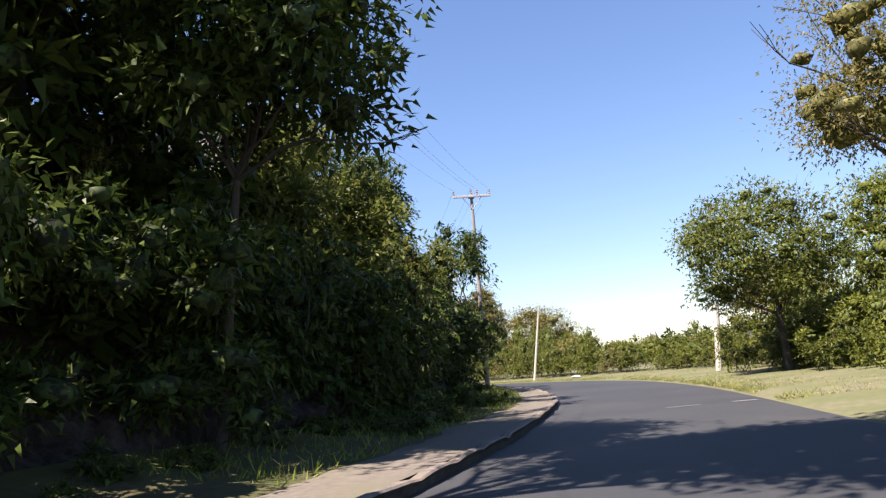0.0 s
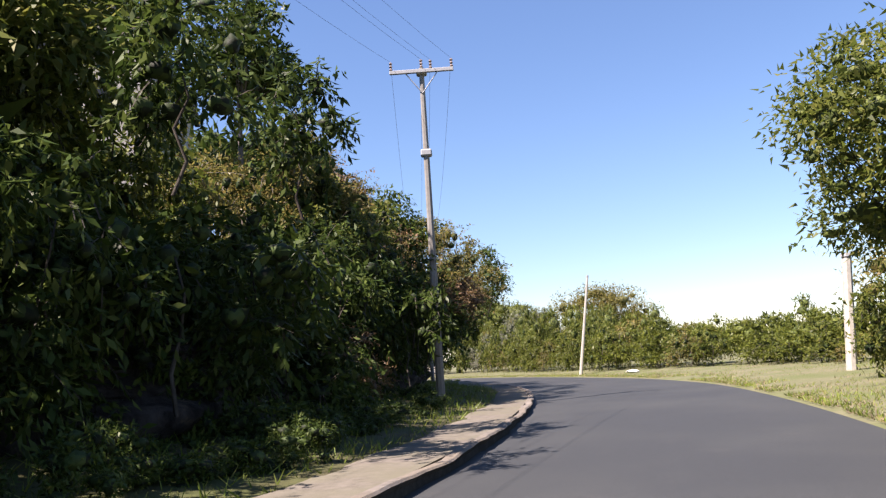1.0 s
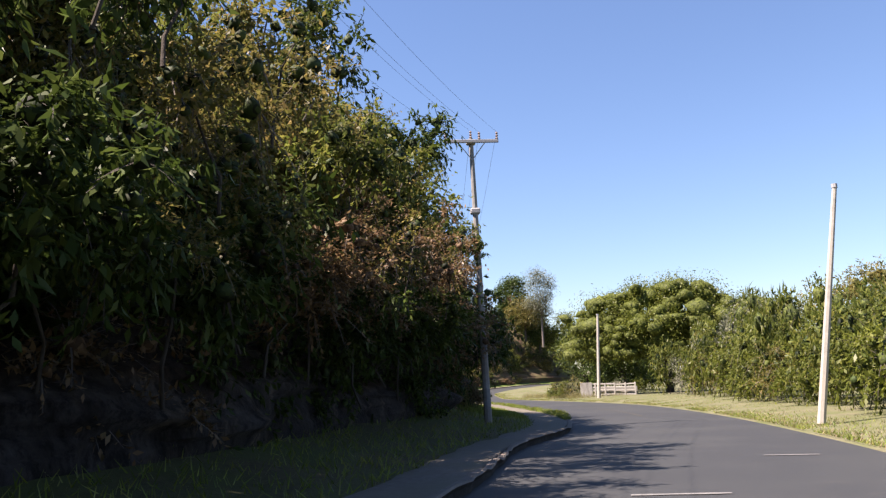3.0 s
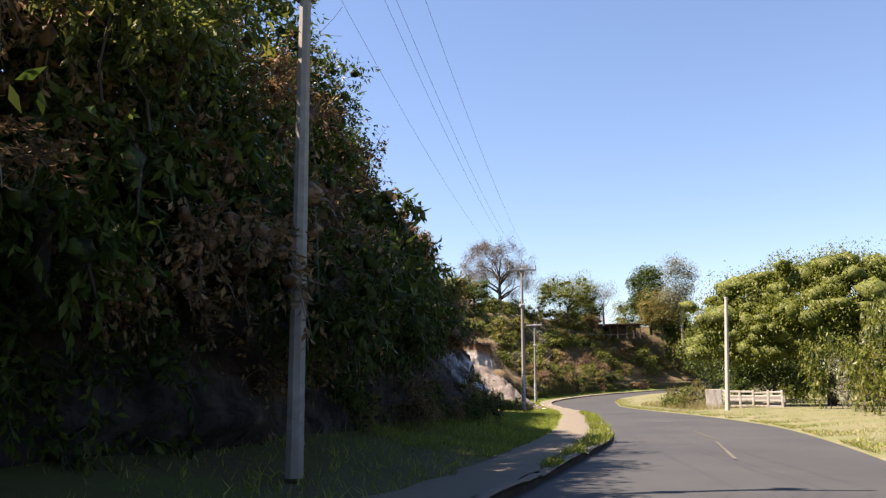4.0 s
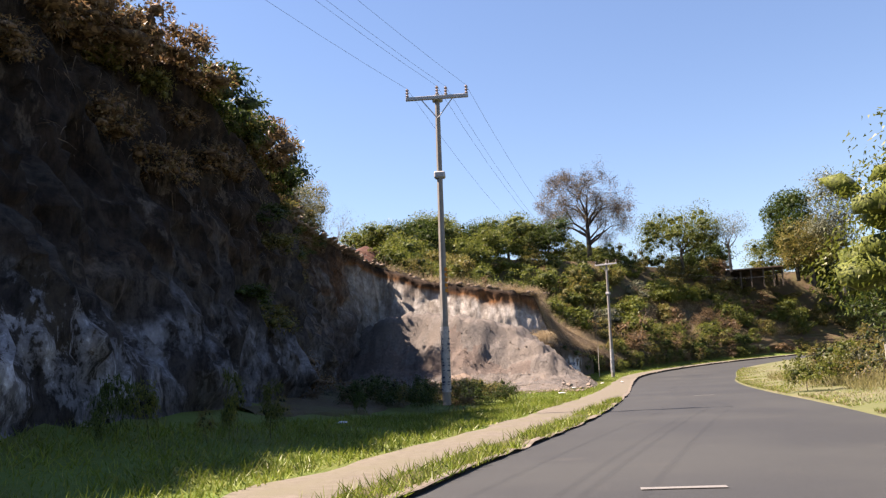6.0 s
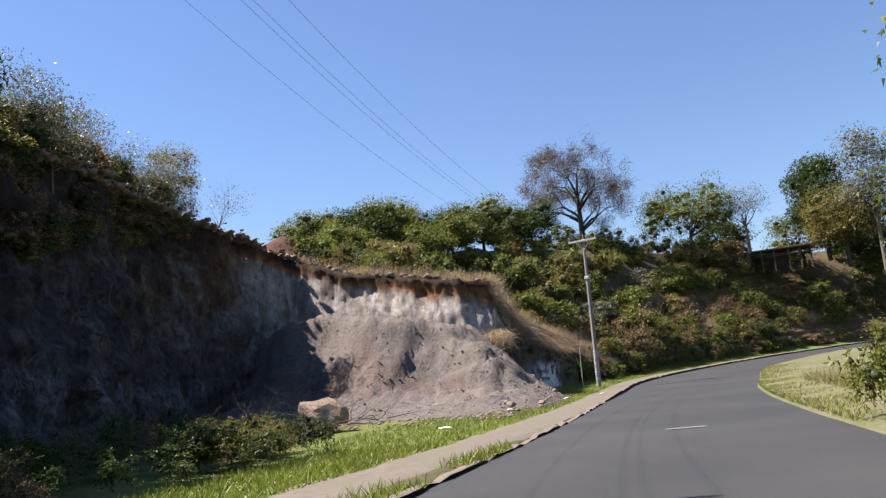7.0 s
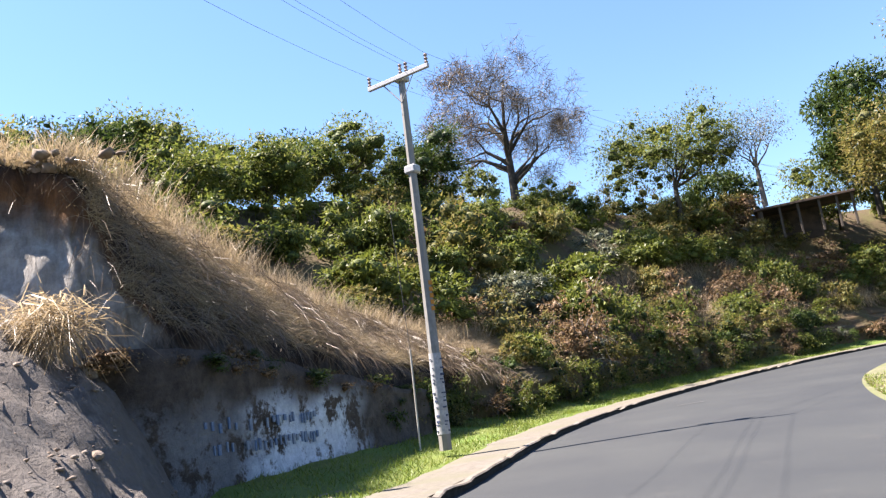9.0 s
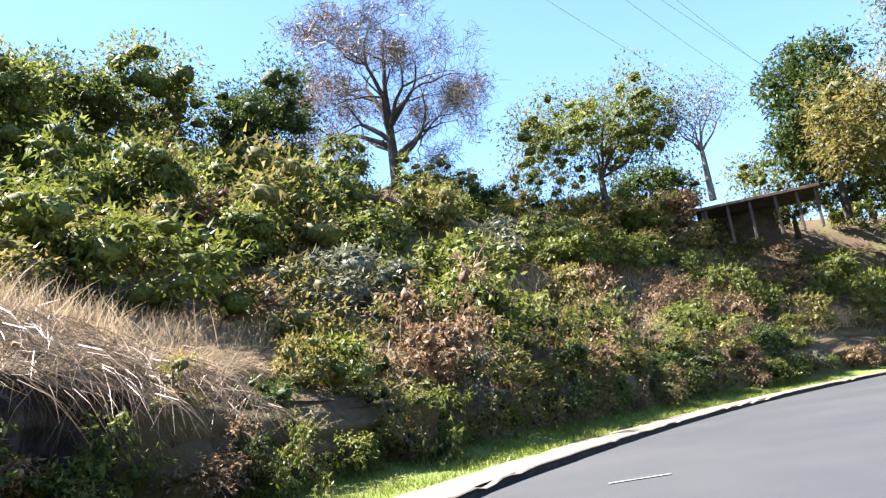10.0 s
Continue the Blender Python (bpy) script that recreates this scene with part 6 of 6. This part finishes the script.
# ---------------------------------------------------------------- low white wall with its rail frames
def white_wall():
    """A low wall: a solid end panel, then sagging frames of posts and rails with a grey slab behind."""
    at = Vector((-14.0, 132.14, 0.2))
    ob = empty("low_wall", at, "low whitewashed wall with open concrete frames and peeling paint", "wall")
    way = Vector((0.97, 0.22, 0))
    turn = Matrix.Rotation(math.atan2(way.y, way.x), 3, "Z")

    def slat(name, x, z, size, tilt=0.0, back=0.0, mat="whitewash", label=""):
        spin = turn @ Matrix.Rotation(tilt, 3, "Y")
        return part(name, box_mesh(name, size, MAT[mat], 0.02, way * x + Vector((-0.22, 0.97, 0)) * back + Vector((0, 0, z)), spin), ob, label)

    slat("end_panel", 0.6, 0.72, (1.2, 0.2, 1.5), 0.0, 0.0, "stained", "solid stained whitewashed end panel")
    for x, tilt in ((1.5, 0.02), (2.5, -0.03), (3.45, 0.02), (4.5, 0.05), (5.5, -0.02)):
        slat("post", x, 0.68, (0.16, 0.16, 1.36), tilt)
    for i, z in enumerate((0.2, 0.66, 0.94, 1.28)):
        slat("rail", 2.35, z, (2.3, 0.12, 0.15), 0.012 * (i - 1))
        slat("rail", 4.5, z - 0.04 - 0.05 * (i % 2), (2.2, 0.12, 0.14), 0.03 - 0.02 * i)
    slat("back_slab", 3.6, 0.5, (4.2, 0.1, 0.95), 0.0, 0.35, "wall", "grey slab behind the frames")


white_wall()


def plaster_wall():
    """The old plastered foot of the bank by the leaning pole, with washed-out painted writing."""
    ys = np.concatenate([np.arange(157.5, 158, 0.05), np.arange(158, 166.4, 0.15)])
    verts, k = [], 12
    for y in ys:
        d0 = float(bank_at(y)[0])
        high = 3.25 - 0.2 * max(0, y - 157.9) + 0.15 * noise.noise(Vector((y * 0.9, 2, 0)))
        for i in range(k):
            z = -0.1 + (high + 0.1) * min(1.0, i / (k - 2))
            wave = 0.10 * fbm((y * 0.6, z * 0.6, 4), 1.0, 4)
            p = plan(float(y), d0 - 0.72 + 0.9 * float(np.interp(y, [157.5, 158.3], [1, 0])) + wave + (0.5 if i == k - 1 else 0.04 * z))
            verts.append((p[0], p[1], z + float(road_z(y)) + 0.25))
    faces = [(i * k + j, i * k + j + 1, (i + 1) * k + j + 1, (i + 1) * k + j) for i in range(len(ys) - 1) for j in range(k - 1)]
    ob = tagged(new("plaster_wall", mesh_from("plaster_wall", verts, faces, MAT["plaster"], True)), "dirty plaster wall foot with flaking whitewash and faded blue writing", "wall")
    white = [float(np.interp(v[1] + 1.0 * noise.noise(Vector((v[1], v[2], 5))), [155.4, 156.4, 157.2, 159.8, 160.8, 161.6], [0.2, 0.6, 1, 1, 0.3, 0.03])) * float(np.interp(v[2] + 0.5 * noise.noise(Vector((v[1] * 0.8, v[2], 9))), [0.3, 0.5, 1.9, 2.5], [0.7, 1, 1, 0])) for v in verts]
    ob.data.attributes.new("limed", "FLOAT", "POINT").data.foreach_set("value", white)
    r = random.Random(9)
    for row in range(2):
        y = 158.5 + 0.2 * r.random()
        while y < 161.4:
            wide, z = r.uniform(0.05, 0.13), 1.75 - 0.5 * row
            d = float(bank_at(y)[0]) - 0.72 + 0.04 * z + 0.10 * fbm((y * 0.6, z * 0.6, 4), 1.0, 4) - 0.03
            a, b = plan(y, d), plan(y + 0.1, d)
            turn = Matrix.Rotation(math.atan2(b[1] - a[1], b[0] - a[0]), 3, "Z")
            part("painted_bar", box_mesh("painted_bar", (wide, 0.03, r.uniform(0.12, 0.26)), MAT["blueink"], 0, Vector((a[0], a[1], z + r.uniform(-0.05, 0.05))), turn), ob)
            y += wide + r.choice([0.04, 0.06, 0.22])


plaster_wall()


# ---------------------------------------------------------------- shed and house on the hill
def shed():
    at = Vector((-60.4, 215.8, 11.9))
    ob = empty("shed", at, "open-fronted dark shed with a flat roof on posts", "shed")
    way = Vector((0.92, 0.38, 0))
    back = Vector((-0.38, 0.92, 0))
    turn = Matrix.Rotation(math.atan2(way.y, way.x), 3, "Z")
    part("roof", box_mesh("roof", (8.2, 4.4, 0.2), MAT["roof"], 0.02, way * 3.8 + back * 1.8 + Vector((0, 0, 2.85)), turn), ob, "flat dark sheet roof")
    part("rear_wall", box_mesh("rear_wall", (5.0, 0.2, 2.75), MAT["roof"], 0.01, way * 2.5 + back * 3.6 + Vector((0, 0, 1.37)), turn), ob)
    part("side_wall", box_mesh("side_wall", (0.2, 3.6, 2.75), MAT["roof"], 0.01, way * 0.1 + back * 1.8 + Vector((0, 0, 1.37)), turn), ob)
    for x in (0.3, 1.8, 3.3, 5.0, 6.4, 7.6):
        part("post", box_mesh("post", (0.2, 0.2, 2.75), MAT["timber"], 0.03, way * x + Vector((0, 0, 1.37)), turn), ob)
    part("low_wall", box_mesh("low_wall", (9.0, 0.2, 0.9), MAT["wall"], 0.01, way * -5.0 + back * 2 + Vector((0, 0, 1.5)), turn), ob, "low grey wall beside the shed")


shed()


def house():
    """A rendered house with an arched gable, half hidden above the hedge."""
    at = Vector((-16.0, 50.5, 7.0))
    ob = empty("house", at, "grey rendered house with a dark arched roof behind the hedge", "house")
    turn = Matrix.Rotation(radians(12), 3, "Z")
    half, eave, rise, deep = 5.0, 9.0, 4.0, 9.0
    outline = [(-half, 0), (half, 0), (half, eave)] + [(half * math.cos(t), eave + rise * math.sin(t)) for t in np.linspace(0.15, math.pi - 0.15, 14)] + [(-half, eave)]
    k = len(outline)
    verts = [turn @ Vector((x, 0, z)) for x, z in outline] + [turn @ Vector((x, deep, z)) for x, z in outline]
    faces = [tuple(range(k)), tuple(reversed(range(k, 2 * k)))] + [(i, i + k, (i + 1) % k + k, (i + 1) % k) for i in range(k)]
    part("wall", mesh_from("wall", verts, faces, MAT["wall"]), ob)
    ro = [((half + 0.3) * math.cos(t), eave + (rise + 0.25) * math.sin(t)) for t in np.linspace(-0.02, math.pi + 0.02, 18)]
    ri = [((half + 0.02) * math.cos(t), eave + (rise + 0.02) * math.sin(t)) for t in np.linspace(-0.02, math.pi + 0.02, 18)]
    verts, faces = [], []
    for yy in (-0.5, deep + 0.4):
        verts += [turn @ Vector((x, yy, z)) for x, z in ro] + [turn @ Vector((x, yy, z)) for x, z in ri]
    for i in range(17):
        faces += [(i, i + 1, i + 37, i + 36), (i + 18, i + 54, i + 55, i + 19), (i, i + 18, i + 19, i + 1), (i + 36, i + 37, i + 55, i + 54)]
    part("roof", mesh_from("roof", verts, faces, MAT["roof"]), ob, "dark arched roof edge")
    for x, z in ((-2.6, 7.0), (0.2, 7.6), (2.8, 7.2), (0.2, 10.6)):
        win = part("window", box_mesh("window", (1.1, 0.12, 1.7), MAT["timber"], 0.01, turn @ Vector((x, -0.03, z)), turn), ob)
        part("pane", box_mesh("pane", (0.92, 0.06, 1.5), MAT["pane"], 0, turn @ Vector((x, -0.09, z)), turn), win)


house()


def soil_mound():
    """A dark mound of dug-out soil behind the quarry rim, with a pale branch leaning on it."""
    at = Vector((-64.0, 149.0, 12.3))
    verts, faces = [], []
    rings, around = 14, 40
    for i in range(rings):
        f = i / (rings - 1)
        for k in range(around):
            t = k / around * 2 * math.pi
            r = 2.3 * (1 - f) * (1 + 0.15 * noise.noise(Vector((math.cos(t), math.sin(t), 2)) * 1.4))
            q = Vector((r * math.cos(t) * 1.15, r * math.sin(t), 1.75 * (1 - (1 - f) ** 2.2) - 0.3))
            q += Vector((0, 0, 0.14)) * fbm((q.x, q.y, 3), 1.6, 4)
            verts.append(tuple(q))
    faces = [(i * around + k, i * around + (k + 1) % around, (i + 1) * around + (k + 1) % around, (i + 1) * around + k) for i in range(rings - 1) for k in range(around)]
    ob = new("earth_mound", mesh_from("earth_mound", verts, faces, MAT["redsoil"], True))
    ob.location = at
    tagged(ob, "rounded mound of dark red-brown soil behind the quarry", "earth mound")
    stick = new("dead_branch", tubes_mesh("dead_branch", [((0, 0, 0), (1.0, 0.5, 0.6), 0.07, 0.05), ((1.0, 0.5, 0.6), (1.5, 0.8, 0.75), 0.05, 0.03)], MAT["palebark"], 5))
    stick.location = at + Vector((1.1, 0.2, 0.3))
    tagged(stick, "pale bare branch leaning on the soil mound", "branch")


soil_mound()


# ---------------------------------------------------------------- road marks and litter
def paint(name, at, way, length, width, material, label):
    c, w = Vector((at[0], at[1], 0)), Vector((way[0], way[1], 0)).normalized()
    s = Vector((-w.y, w.x, 0))
    verts, faces = [], []
    steps = max(2, int(length / 0.25))
    r = random.Random(int(at[0] * 7 + at[1]))
    for i in range(steps + 1):
        p = c + w * length * (i / steps - 0.5)
        ww = width * r.uniform(0.7, 1.05)
        k, b = kerb_at(p.y)[0], right_at(p.y)[0]
        f = min(1.03, max(0.0, (p.x - k[0]) / (b[0] - k[0])))
        z = float(road_z(p.y)) + 0.10 * (0.25 - (f - 0.5) ** 2) + 0.012
        verts += [(p.x + s.x * ww / 2, p.y + s.y * ww / 2, z), (p.x - s.x * ww / 2, p.y - s.y * ww / 2, z)]
    faces = [(2 * i, 2 * i + 1, 2 * i + 3, 2 * i + 2) for i in range(steps)]
    tagged(new(name, mesh_from(name, verts, faces, material)), label, "road marking", "road markings", "structure")


for x, y, wx, wy, length, width, mat in ((6.4, 61.5, 1.0, 0.25, 1.3, 0.14, "whitepaint"), (7.6, 67.3, 1.0, 0.2, 1.0, 0.14, "whitepaint"), (6.1, 21.5, 1.0, 0.1, 0.9, 0.2, "whitepaint"), (7.8, 21.7, 1.0, 0.1, 0.7, 0.3, "whitepaint"),
                                         (-8.9, 108.8, 1.0, 0.75, 0.9, 0.16, "whitepaint"), (-20.6, 131.2, 1.0, 0.8, 0.8, 0.28, "whitepaint"), (-44.6, 172.0, 0.8, 0.5, 0.9, 0.2, "whitepaint"),
                                         (-0.2, 90.0, -0.35, 0.94, 6.5, 0.10, "yellowpaint"), (-3.0, 97.0, -0.42, 0.9, 6.0, 0.08, "yellowpaint"), (-6.0, 103.6, -0.44, 0.9, 5.5, 0.06, "yellowpaint")):
    paint("road_marking", (x, y), (wx, wy), length, width, MAT[mat], "worn faded paint mark on the asphalt")
trash = random.Random(12)
for i, (x, y, z, s) in enumerate(((11.0, 69.4, 0.25, 0.45), (-27.6, 131.0, 0.25, 0.18), (-33.5, 139.8, 0.22, 0.2), (-38.6, 152.6, 0.2, 0.16), (-20.5, 113.0, 0.3, 0.14), (-36.2, 146.6, 0.28, 0.2))):
    ob = new("litter", STONES[i % 6].copy())
    ob.data.materials[0] = MAT["litter"]
    ob.matrix_basis = Matrix.LocRotScale((x, y, z), Euler((0, 0, i)), (s, s * 0.6, s * 0.35))
    tagged(ob, "crumpled white plastic litter on the verge", "litter", "litter on the verge")


# ---------------------------------------------------------------- grass
gr = np.random.RandomState(21)


def grass_patch(name, count, ymin, ymax, place, length, width, material, label, up=1.0, bend=0.35, segs=1, power=1.0):
    roots, ways = [], []
    for _ in range(count):
        y = ymin + (ymax - ymin) * gr.rand() ** power
        p = place(y)
        if p is not None:
            roots.append(tuple(p))
            ways.append((gr.normal() * 0.4, gr.normal() * 0.4, up))
    k = len(roots)
    ob = new(name, blades_mesh(name, roots, ways, length * (0.5 + gr.rand(k)), np.full(k, width), MAT[material], bend, segs))
    return tagged(ob, label, "grass", kind="stuff")


def verge_place(y):
    d0 = bank_at(y)[0]
    lim, d1 = min(d0, float(np.interp(y, [118, 122, 129, 134, 140], [6.5, 4.7, 4.7, 6.6, 6.5]))), walk_edges(y)[1] - 0.05
    d = d1 + (lim - d1) * gr.rand()
    c, n = kerb_at(y)
    p = c + n * d
    if noise.noise(Vector((p[0] * 0.5, p[1] * 0.5, 0))) < -0.62:
        return None
    f = (d - d1) / (d0 - d1)
    return (p[0], p[1], float(road_z(y)) + kerb_h(y) - 0.05 + (bank_at(y)[1] - 0.12) * f * f)


grass_patch("verge_grass", 40000, 84, 130, verge_place, 0.22, 0.024, "grass", "thick green grass at the cliff foot")
grass_patch("verge_grass", 38000, 128, 205, verge_place, 0.20, 0.022, "grass", "short green grass on the verge")
grass_patch("verge_grass", 7000, 10, 84, verge_place, 0.28, 0.025, "grass", "tufty green grass in the shade of the hedge")


def kerb_place(y):
    c, n = kerb_at(y)
    if noise.noise(Vector((y * 0.35, 4, 0))) < -0.15:
        return None
    p = c + n * (walk_edges(y)[0] * gr.rand() ** 1.3 - 0.02)
    return (p[0], p[1], float(road_z(y)) + kerb_h(y) - 0.04)


grass_patch("kerb_grass", 9000, 82, 128, kerb_place, 0.24, 0.02, "grass", "tall weeds growing along the kerb")


def right_place(y):
    d = -0.15 + 7 * gr.rand() ** 2.2
    c, n = right_at(y)
    p = c + n * d
    if noise.noise(Vector((p[0] * 0.4, p[1] * 0.4, 9))) < -0.2:
        return None
    return (p[0], p[1], float(road_z(y)) + 0.06 + 0.03 * d)


grass_patch("dry_grass", 26000, 20, 175, right_place, 0.11, 0.022, "straw", "short dry yellow grass on the verge")
grass_patch("verge_grass", 42000, 20, 175, right_place, 0.14, 0.022, "grass", "sparse green grass on the verge")


def corner_place(y):
    p = on_right(y, 1.6 + 5.5 * gr.rand(), 0.15)
    return tuple(p) if noise.noise(Vector((p.x * 0.6, p.y * 0.6, 3))) > -0.15 else None


grass_patch("dry_grass", 7000, 128, 152, corner_place, 0.75, 0.02, "palegrass", "tall pale seeding grass round the low wall", 1.2, 0.4, 2)


def rim_place(y):
    d0, z0, wf, h, dp, hp = bank_at(y)
    off = gr.rand() ** 1.2 * (4.0 + 0.85 * wf) - 0.85 * wf
    d = d0 + wf + off
    p = plan(y, d)
    return (p[0], p[1], bank_z(y, d) - 0.05)


def mane(name, count, ymin, ymax, low, length, label):
    """Long dry grass flowing over the edge of a bank and down its face."""
    roots, ways = [], []
    while len(roots) < count:
        y = ymin + (ymax - ymin) * gr.rand()
        d0, z0, wf, h, dp, hp = bank_at(y)
        c, n = kerb_at(y)
        along = np.array([n[1], -n[0]])
        if noise.noise(Vector((y * 0.7, 3.3, 0))) < -0.3 and gr.rand() < 0.6:
            continue
        if gr.rand() < 0.3:
            d = d0 + wf + 1.8 * gr.rand() ** 1.5
            z = bank_z(y, d)
        else:
            base = max(low, float(np.interp(y, [167, 171], [low, 0.76])))
            f = base + (1 - base) * gr.rand()
            d = d0 + wf * face_lean(y, f) - 0.15
            z = float(road_z(y)) + z0 + (h - float(road_z(y)) - z0) * f
        p = plan(y, d)
        tuft = Vector((p[0] * 1.6, p[1] * 1.6, z * 1.6))
        if noise.noise(tuft * 0.8 + Vector((4, 4, 4))) < -0.08 and gr.rand() < 0.8:
            continue
        roots.append((p[0], p[1], z))
        w = -n * (0.5 + 0.7 * noise.noise(tuft)) + along * (0.35 + 0.9 * noise.noise(tuft + Vector((9, 0, 0))))
        ways.append((w[0] + gr.normal() * 1.1, w[1] + gr.normal() * 1.1, 0.6 + 1.3 * noise.noise(tuft + Vector((0, 9, 0))) + 0.8 * gr.normal()))
    ob = new(name, blades_mesh(name, roots, ways, length * (0.4 + gr.rand(count)), np.full(count, 0.013), MAT["straw"], 0.55, 2))
    tagged(ob, label, "grass", kind="stuff")


mane("dry_grass", 42000, 158.0, 176, 0.5, 0.75, "long dry grass flowing over the bank")
mane("dry_grass", 13000, 172.0, 180, 0.3, 0.95, "long dry grass thinning out towards the hillside")


def tuft_place(y):
    p = rim_place(y)
    return p if noise.noise(Vector((p[0] * 0.55, p[1] * 0.55, 2))) > 0.12 else None


def quarry_rim(y):
    d0, z0, wf, h, dp, hp = bank_at(y)
    d = d0 + wf + 0.1 + 5 * gr.rand() ** 1.5
    p = on_bank(y, d, -0.05)
    return tuple(p) if noise.noise(Vector((p[0] * 0.4, p[1] * 0.4, 5))) > -0.05 else None


grass_patch("dry_grass", 12000, 166, 214, tuft_place, 1.2, 0.02, "straw", "tufts of tall dry grass among the shrubs", 1.0, 0.4, 2)
grass_patch("dry_grass", 2600, 138, 152, quarry_rim, 0.45, 0.02, "straw", "dry grass along the quarry rim", 1.0, 0.3, 2)


def dry_slope(y):
    d = 5 + 9 * gr.rand()
    p = on_bank(y, d, 0.2)
    return tuple(p) if noise.noise(Vector((p.x * 0.35, p.y * 0.35, 7))) > -0.05 else None


grass_patch("dry_grass", 13000, 193, 214, dry_slope, 1.5, 0.02, "straw", "tall dry grass on the slope below the shed", 1.0, 0.4, 2)


def cliff_edge(y):
    d0, z0, wf, h, dp, hp = bank_at(y)
    return tuple(on_bank(y, d0 + wf + 2.5 * gr.rand() ** 1.5 - 0.3, -0.05))


grass_patch("dry_grass", 3000, 98, 128, cliff_edge, 0.45, 0.02, "straw", "dry grass on the cliff edge", 0.8, 0.5, 2)


def far_rim(y):
    if noise.noise(Vector((float(bank_at(y)[0]) * 0.7, 5, 0))) < -0.12:
        return None
    p = plan(y, bank_at(y)[0] + bank_at(y)[2] + 3.0 * gr.rand() ** 1.6 - 0.2)
    return (p[0], p[1], float(bank_at(y)[3]) - 0.1)


def ridge(y):
    if noise.noise(Vector((y * 1.3, 8, 0))) < -0.15:
        return None
    p = plan(y, bank_at(y)[0] + bank_at(y)[2] + gr.normal() * 0.5)
    return (p[0], p[1], float(bank_at(y)[3]) - 0.1)


grass_patch("dry_grass", 9000, 155.7, 158.4, far_rim, 1.15, 0.018, "straw", "dry grass fringing the quarry wall", 1.0, 0.35, 2)
grass_patch("dry_grass", 11000, 158, 176, ridge, 1.05, 0.014, "straw", "upright dry grass along the bank ridge", 1.1, 0.3, 2)


def rim_clods():
    """Crumbled reddish clods along the lip of the quarry."""
    r = np.random.RandomState(6)
    cents, sizes = [], []
    for _ in range(2600):
        y = r.uniform(134, 158)
        d0, z0, wf, h, dp, hp = bank_at(y)
        off = r.normal() * 0.6 + 0.3
        p = plan(y, d0 + wf + off)
        cents.append((p[0], p[1], h + 0.05 + 0.15 * max(0.0, off) * r.rand()))
        sizes.append(0.04 + 0.26 * r.rand() ** 2.5)
    cents, sizes = np.array(cents), np.array(sizes)
    wob = 1 + 0.3 * r.normal(size=(len(cents), len(ICO_V), 1))
    v = (cents[:, None] + ICO_V[None] * wob * sizes[:, None, None] * np.array([1.3, 1.0, 0.6])).reshape(-1, 3)
    f = (np.arange(len(cents))[:, None, None] * len(ICO_V) + ICO_F[None]).reshape(-1, 3)
    tagged(new("rim_clods", fast_mesh("rim_clods", v, [(f, 0)], [MAT["redclod"]])), "crumbled reddish clods along the quarry lip", "clods", kind="stuff")


rim_clods()


def hanging(name, count, ymin, ymax, drop, material, label):
    """Dry creepers and roots hanging down the face from its upper edge."""
    roots, ways = [], []
    for _ in range(count):
        y = ymin + (ymax - ymin) * gr.rand()
        d0, z0, wf, h, dp, hp = bank_at(y)
        f = 0.45 + 0.55 * gr.rand()
        d = d0 + wf * face_lean(y, f) - 0.45
        n = kerb_at(y)[1]
        p = plan(y, d)
        if noise.noise(Vector((p[0] * 0.35, p[1] * 0.35, 11))) < -0.1:
            continue
        roots.append((p[0], p[1], z0 + (h - z0) * f + 0.3))
        ways.append((gr.normal() * 0.35 - n[0] * 0.3, gr.normal() * 0.35 - n[1] * 0.3, -0.5 + 0.5 * gr.rand()))
    k = len(roots)
    ob = new(name, blades_mesh(name, roots, ways, drop * (0.4 + gr.rand(k)), np.full(k, 0.013), MAT[material], 0.5, 2))
    tagged(ob, label, "creeper", kind="stuff")


hanging("dry_creeper", 900, 97, 124, 0.35, "root", "dry brown creepers hanging down the cliff")
hanging("dry_creeper", 5000, 157.8, 172, 0.9, "root", "dry roots hanging from the bank edge")
hanging("dry_creeper", 1200, 150, 157.6, 0.6, "root", "short roots hanging from the quarry rim")


def heap_tuft():
    """A fallen sod of dry grass and roots on the heap."""
    at = np.array((-45.2, 151.7, 4.0))
    ways = gr.normal(size=(900, 3)) * (1, 1, 0.6) + (0.3, -0.4, 0.25)
    ob = new("grass_sod", blades_mesh("grass_sod", at + gr.normal(size=(900, 3)) * (0.45, 0.35, 0.2), ways, 0.5 + 0.7 * gr.rand(900), np.full(900, 0.025), MAT["straw"], 0.7, 2))
    tagged(ob, "fallen sod of dry grass and roots on the heap", "grass", kind="stuff")


heap_tuft()


def sticks():
    """Cut branches thrown down by the boulders."""
    r = random.Random(31)
    for i in range(46):
        p = on_bank(r.gauss(131.5, 3.4), r.uniform(5.6, 9.6))
        p.z = 0.5
        segs, tips = [], []
        t = r.uniform(0, 6.28)
        branches(r, (0, 0, 0), (math.cos(t), math.sin(t), r.uniform(0.05, 0.4)), r.uniform(0.5, 0.95), 0.022, 3, segs, tips, 0.45, 0.05)
        ob = new("dead_branch", tubes_mesh("dead_branch", segs, MAT["timber"], 4))
        ob.location = p
        tagged(ob, "dry grey branch thrown down below the cliff", "branch", "dead branches by the boulders")


sticks()
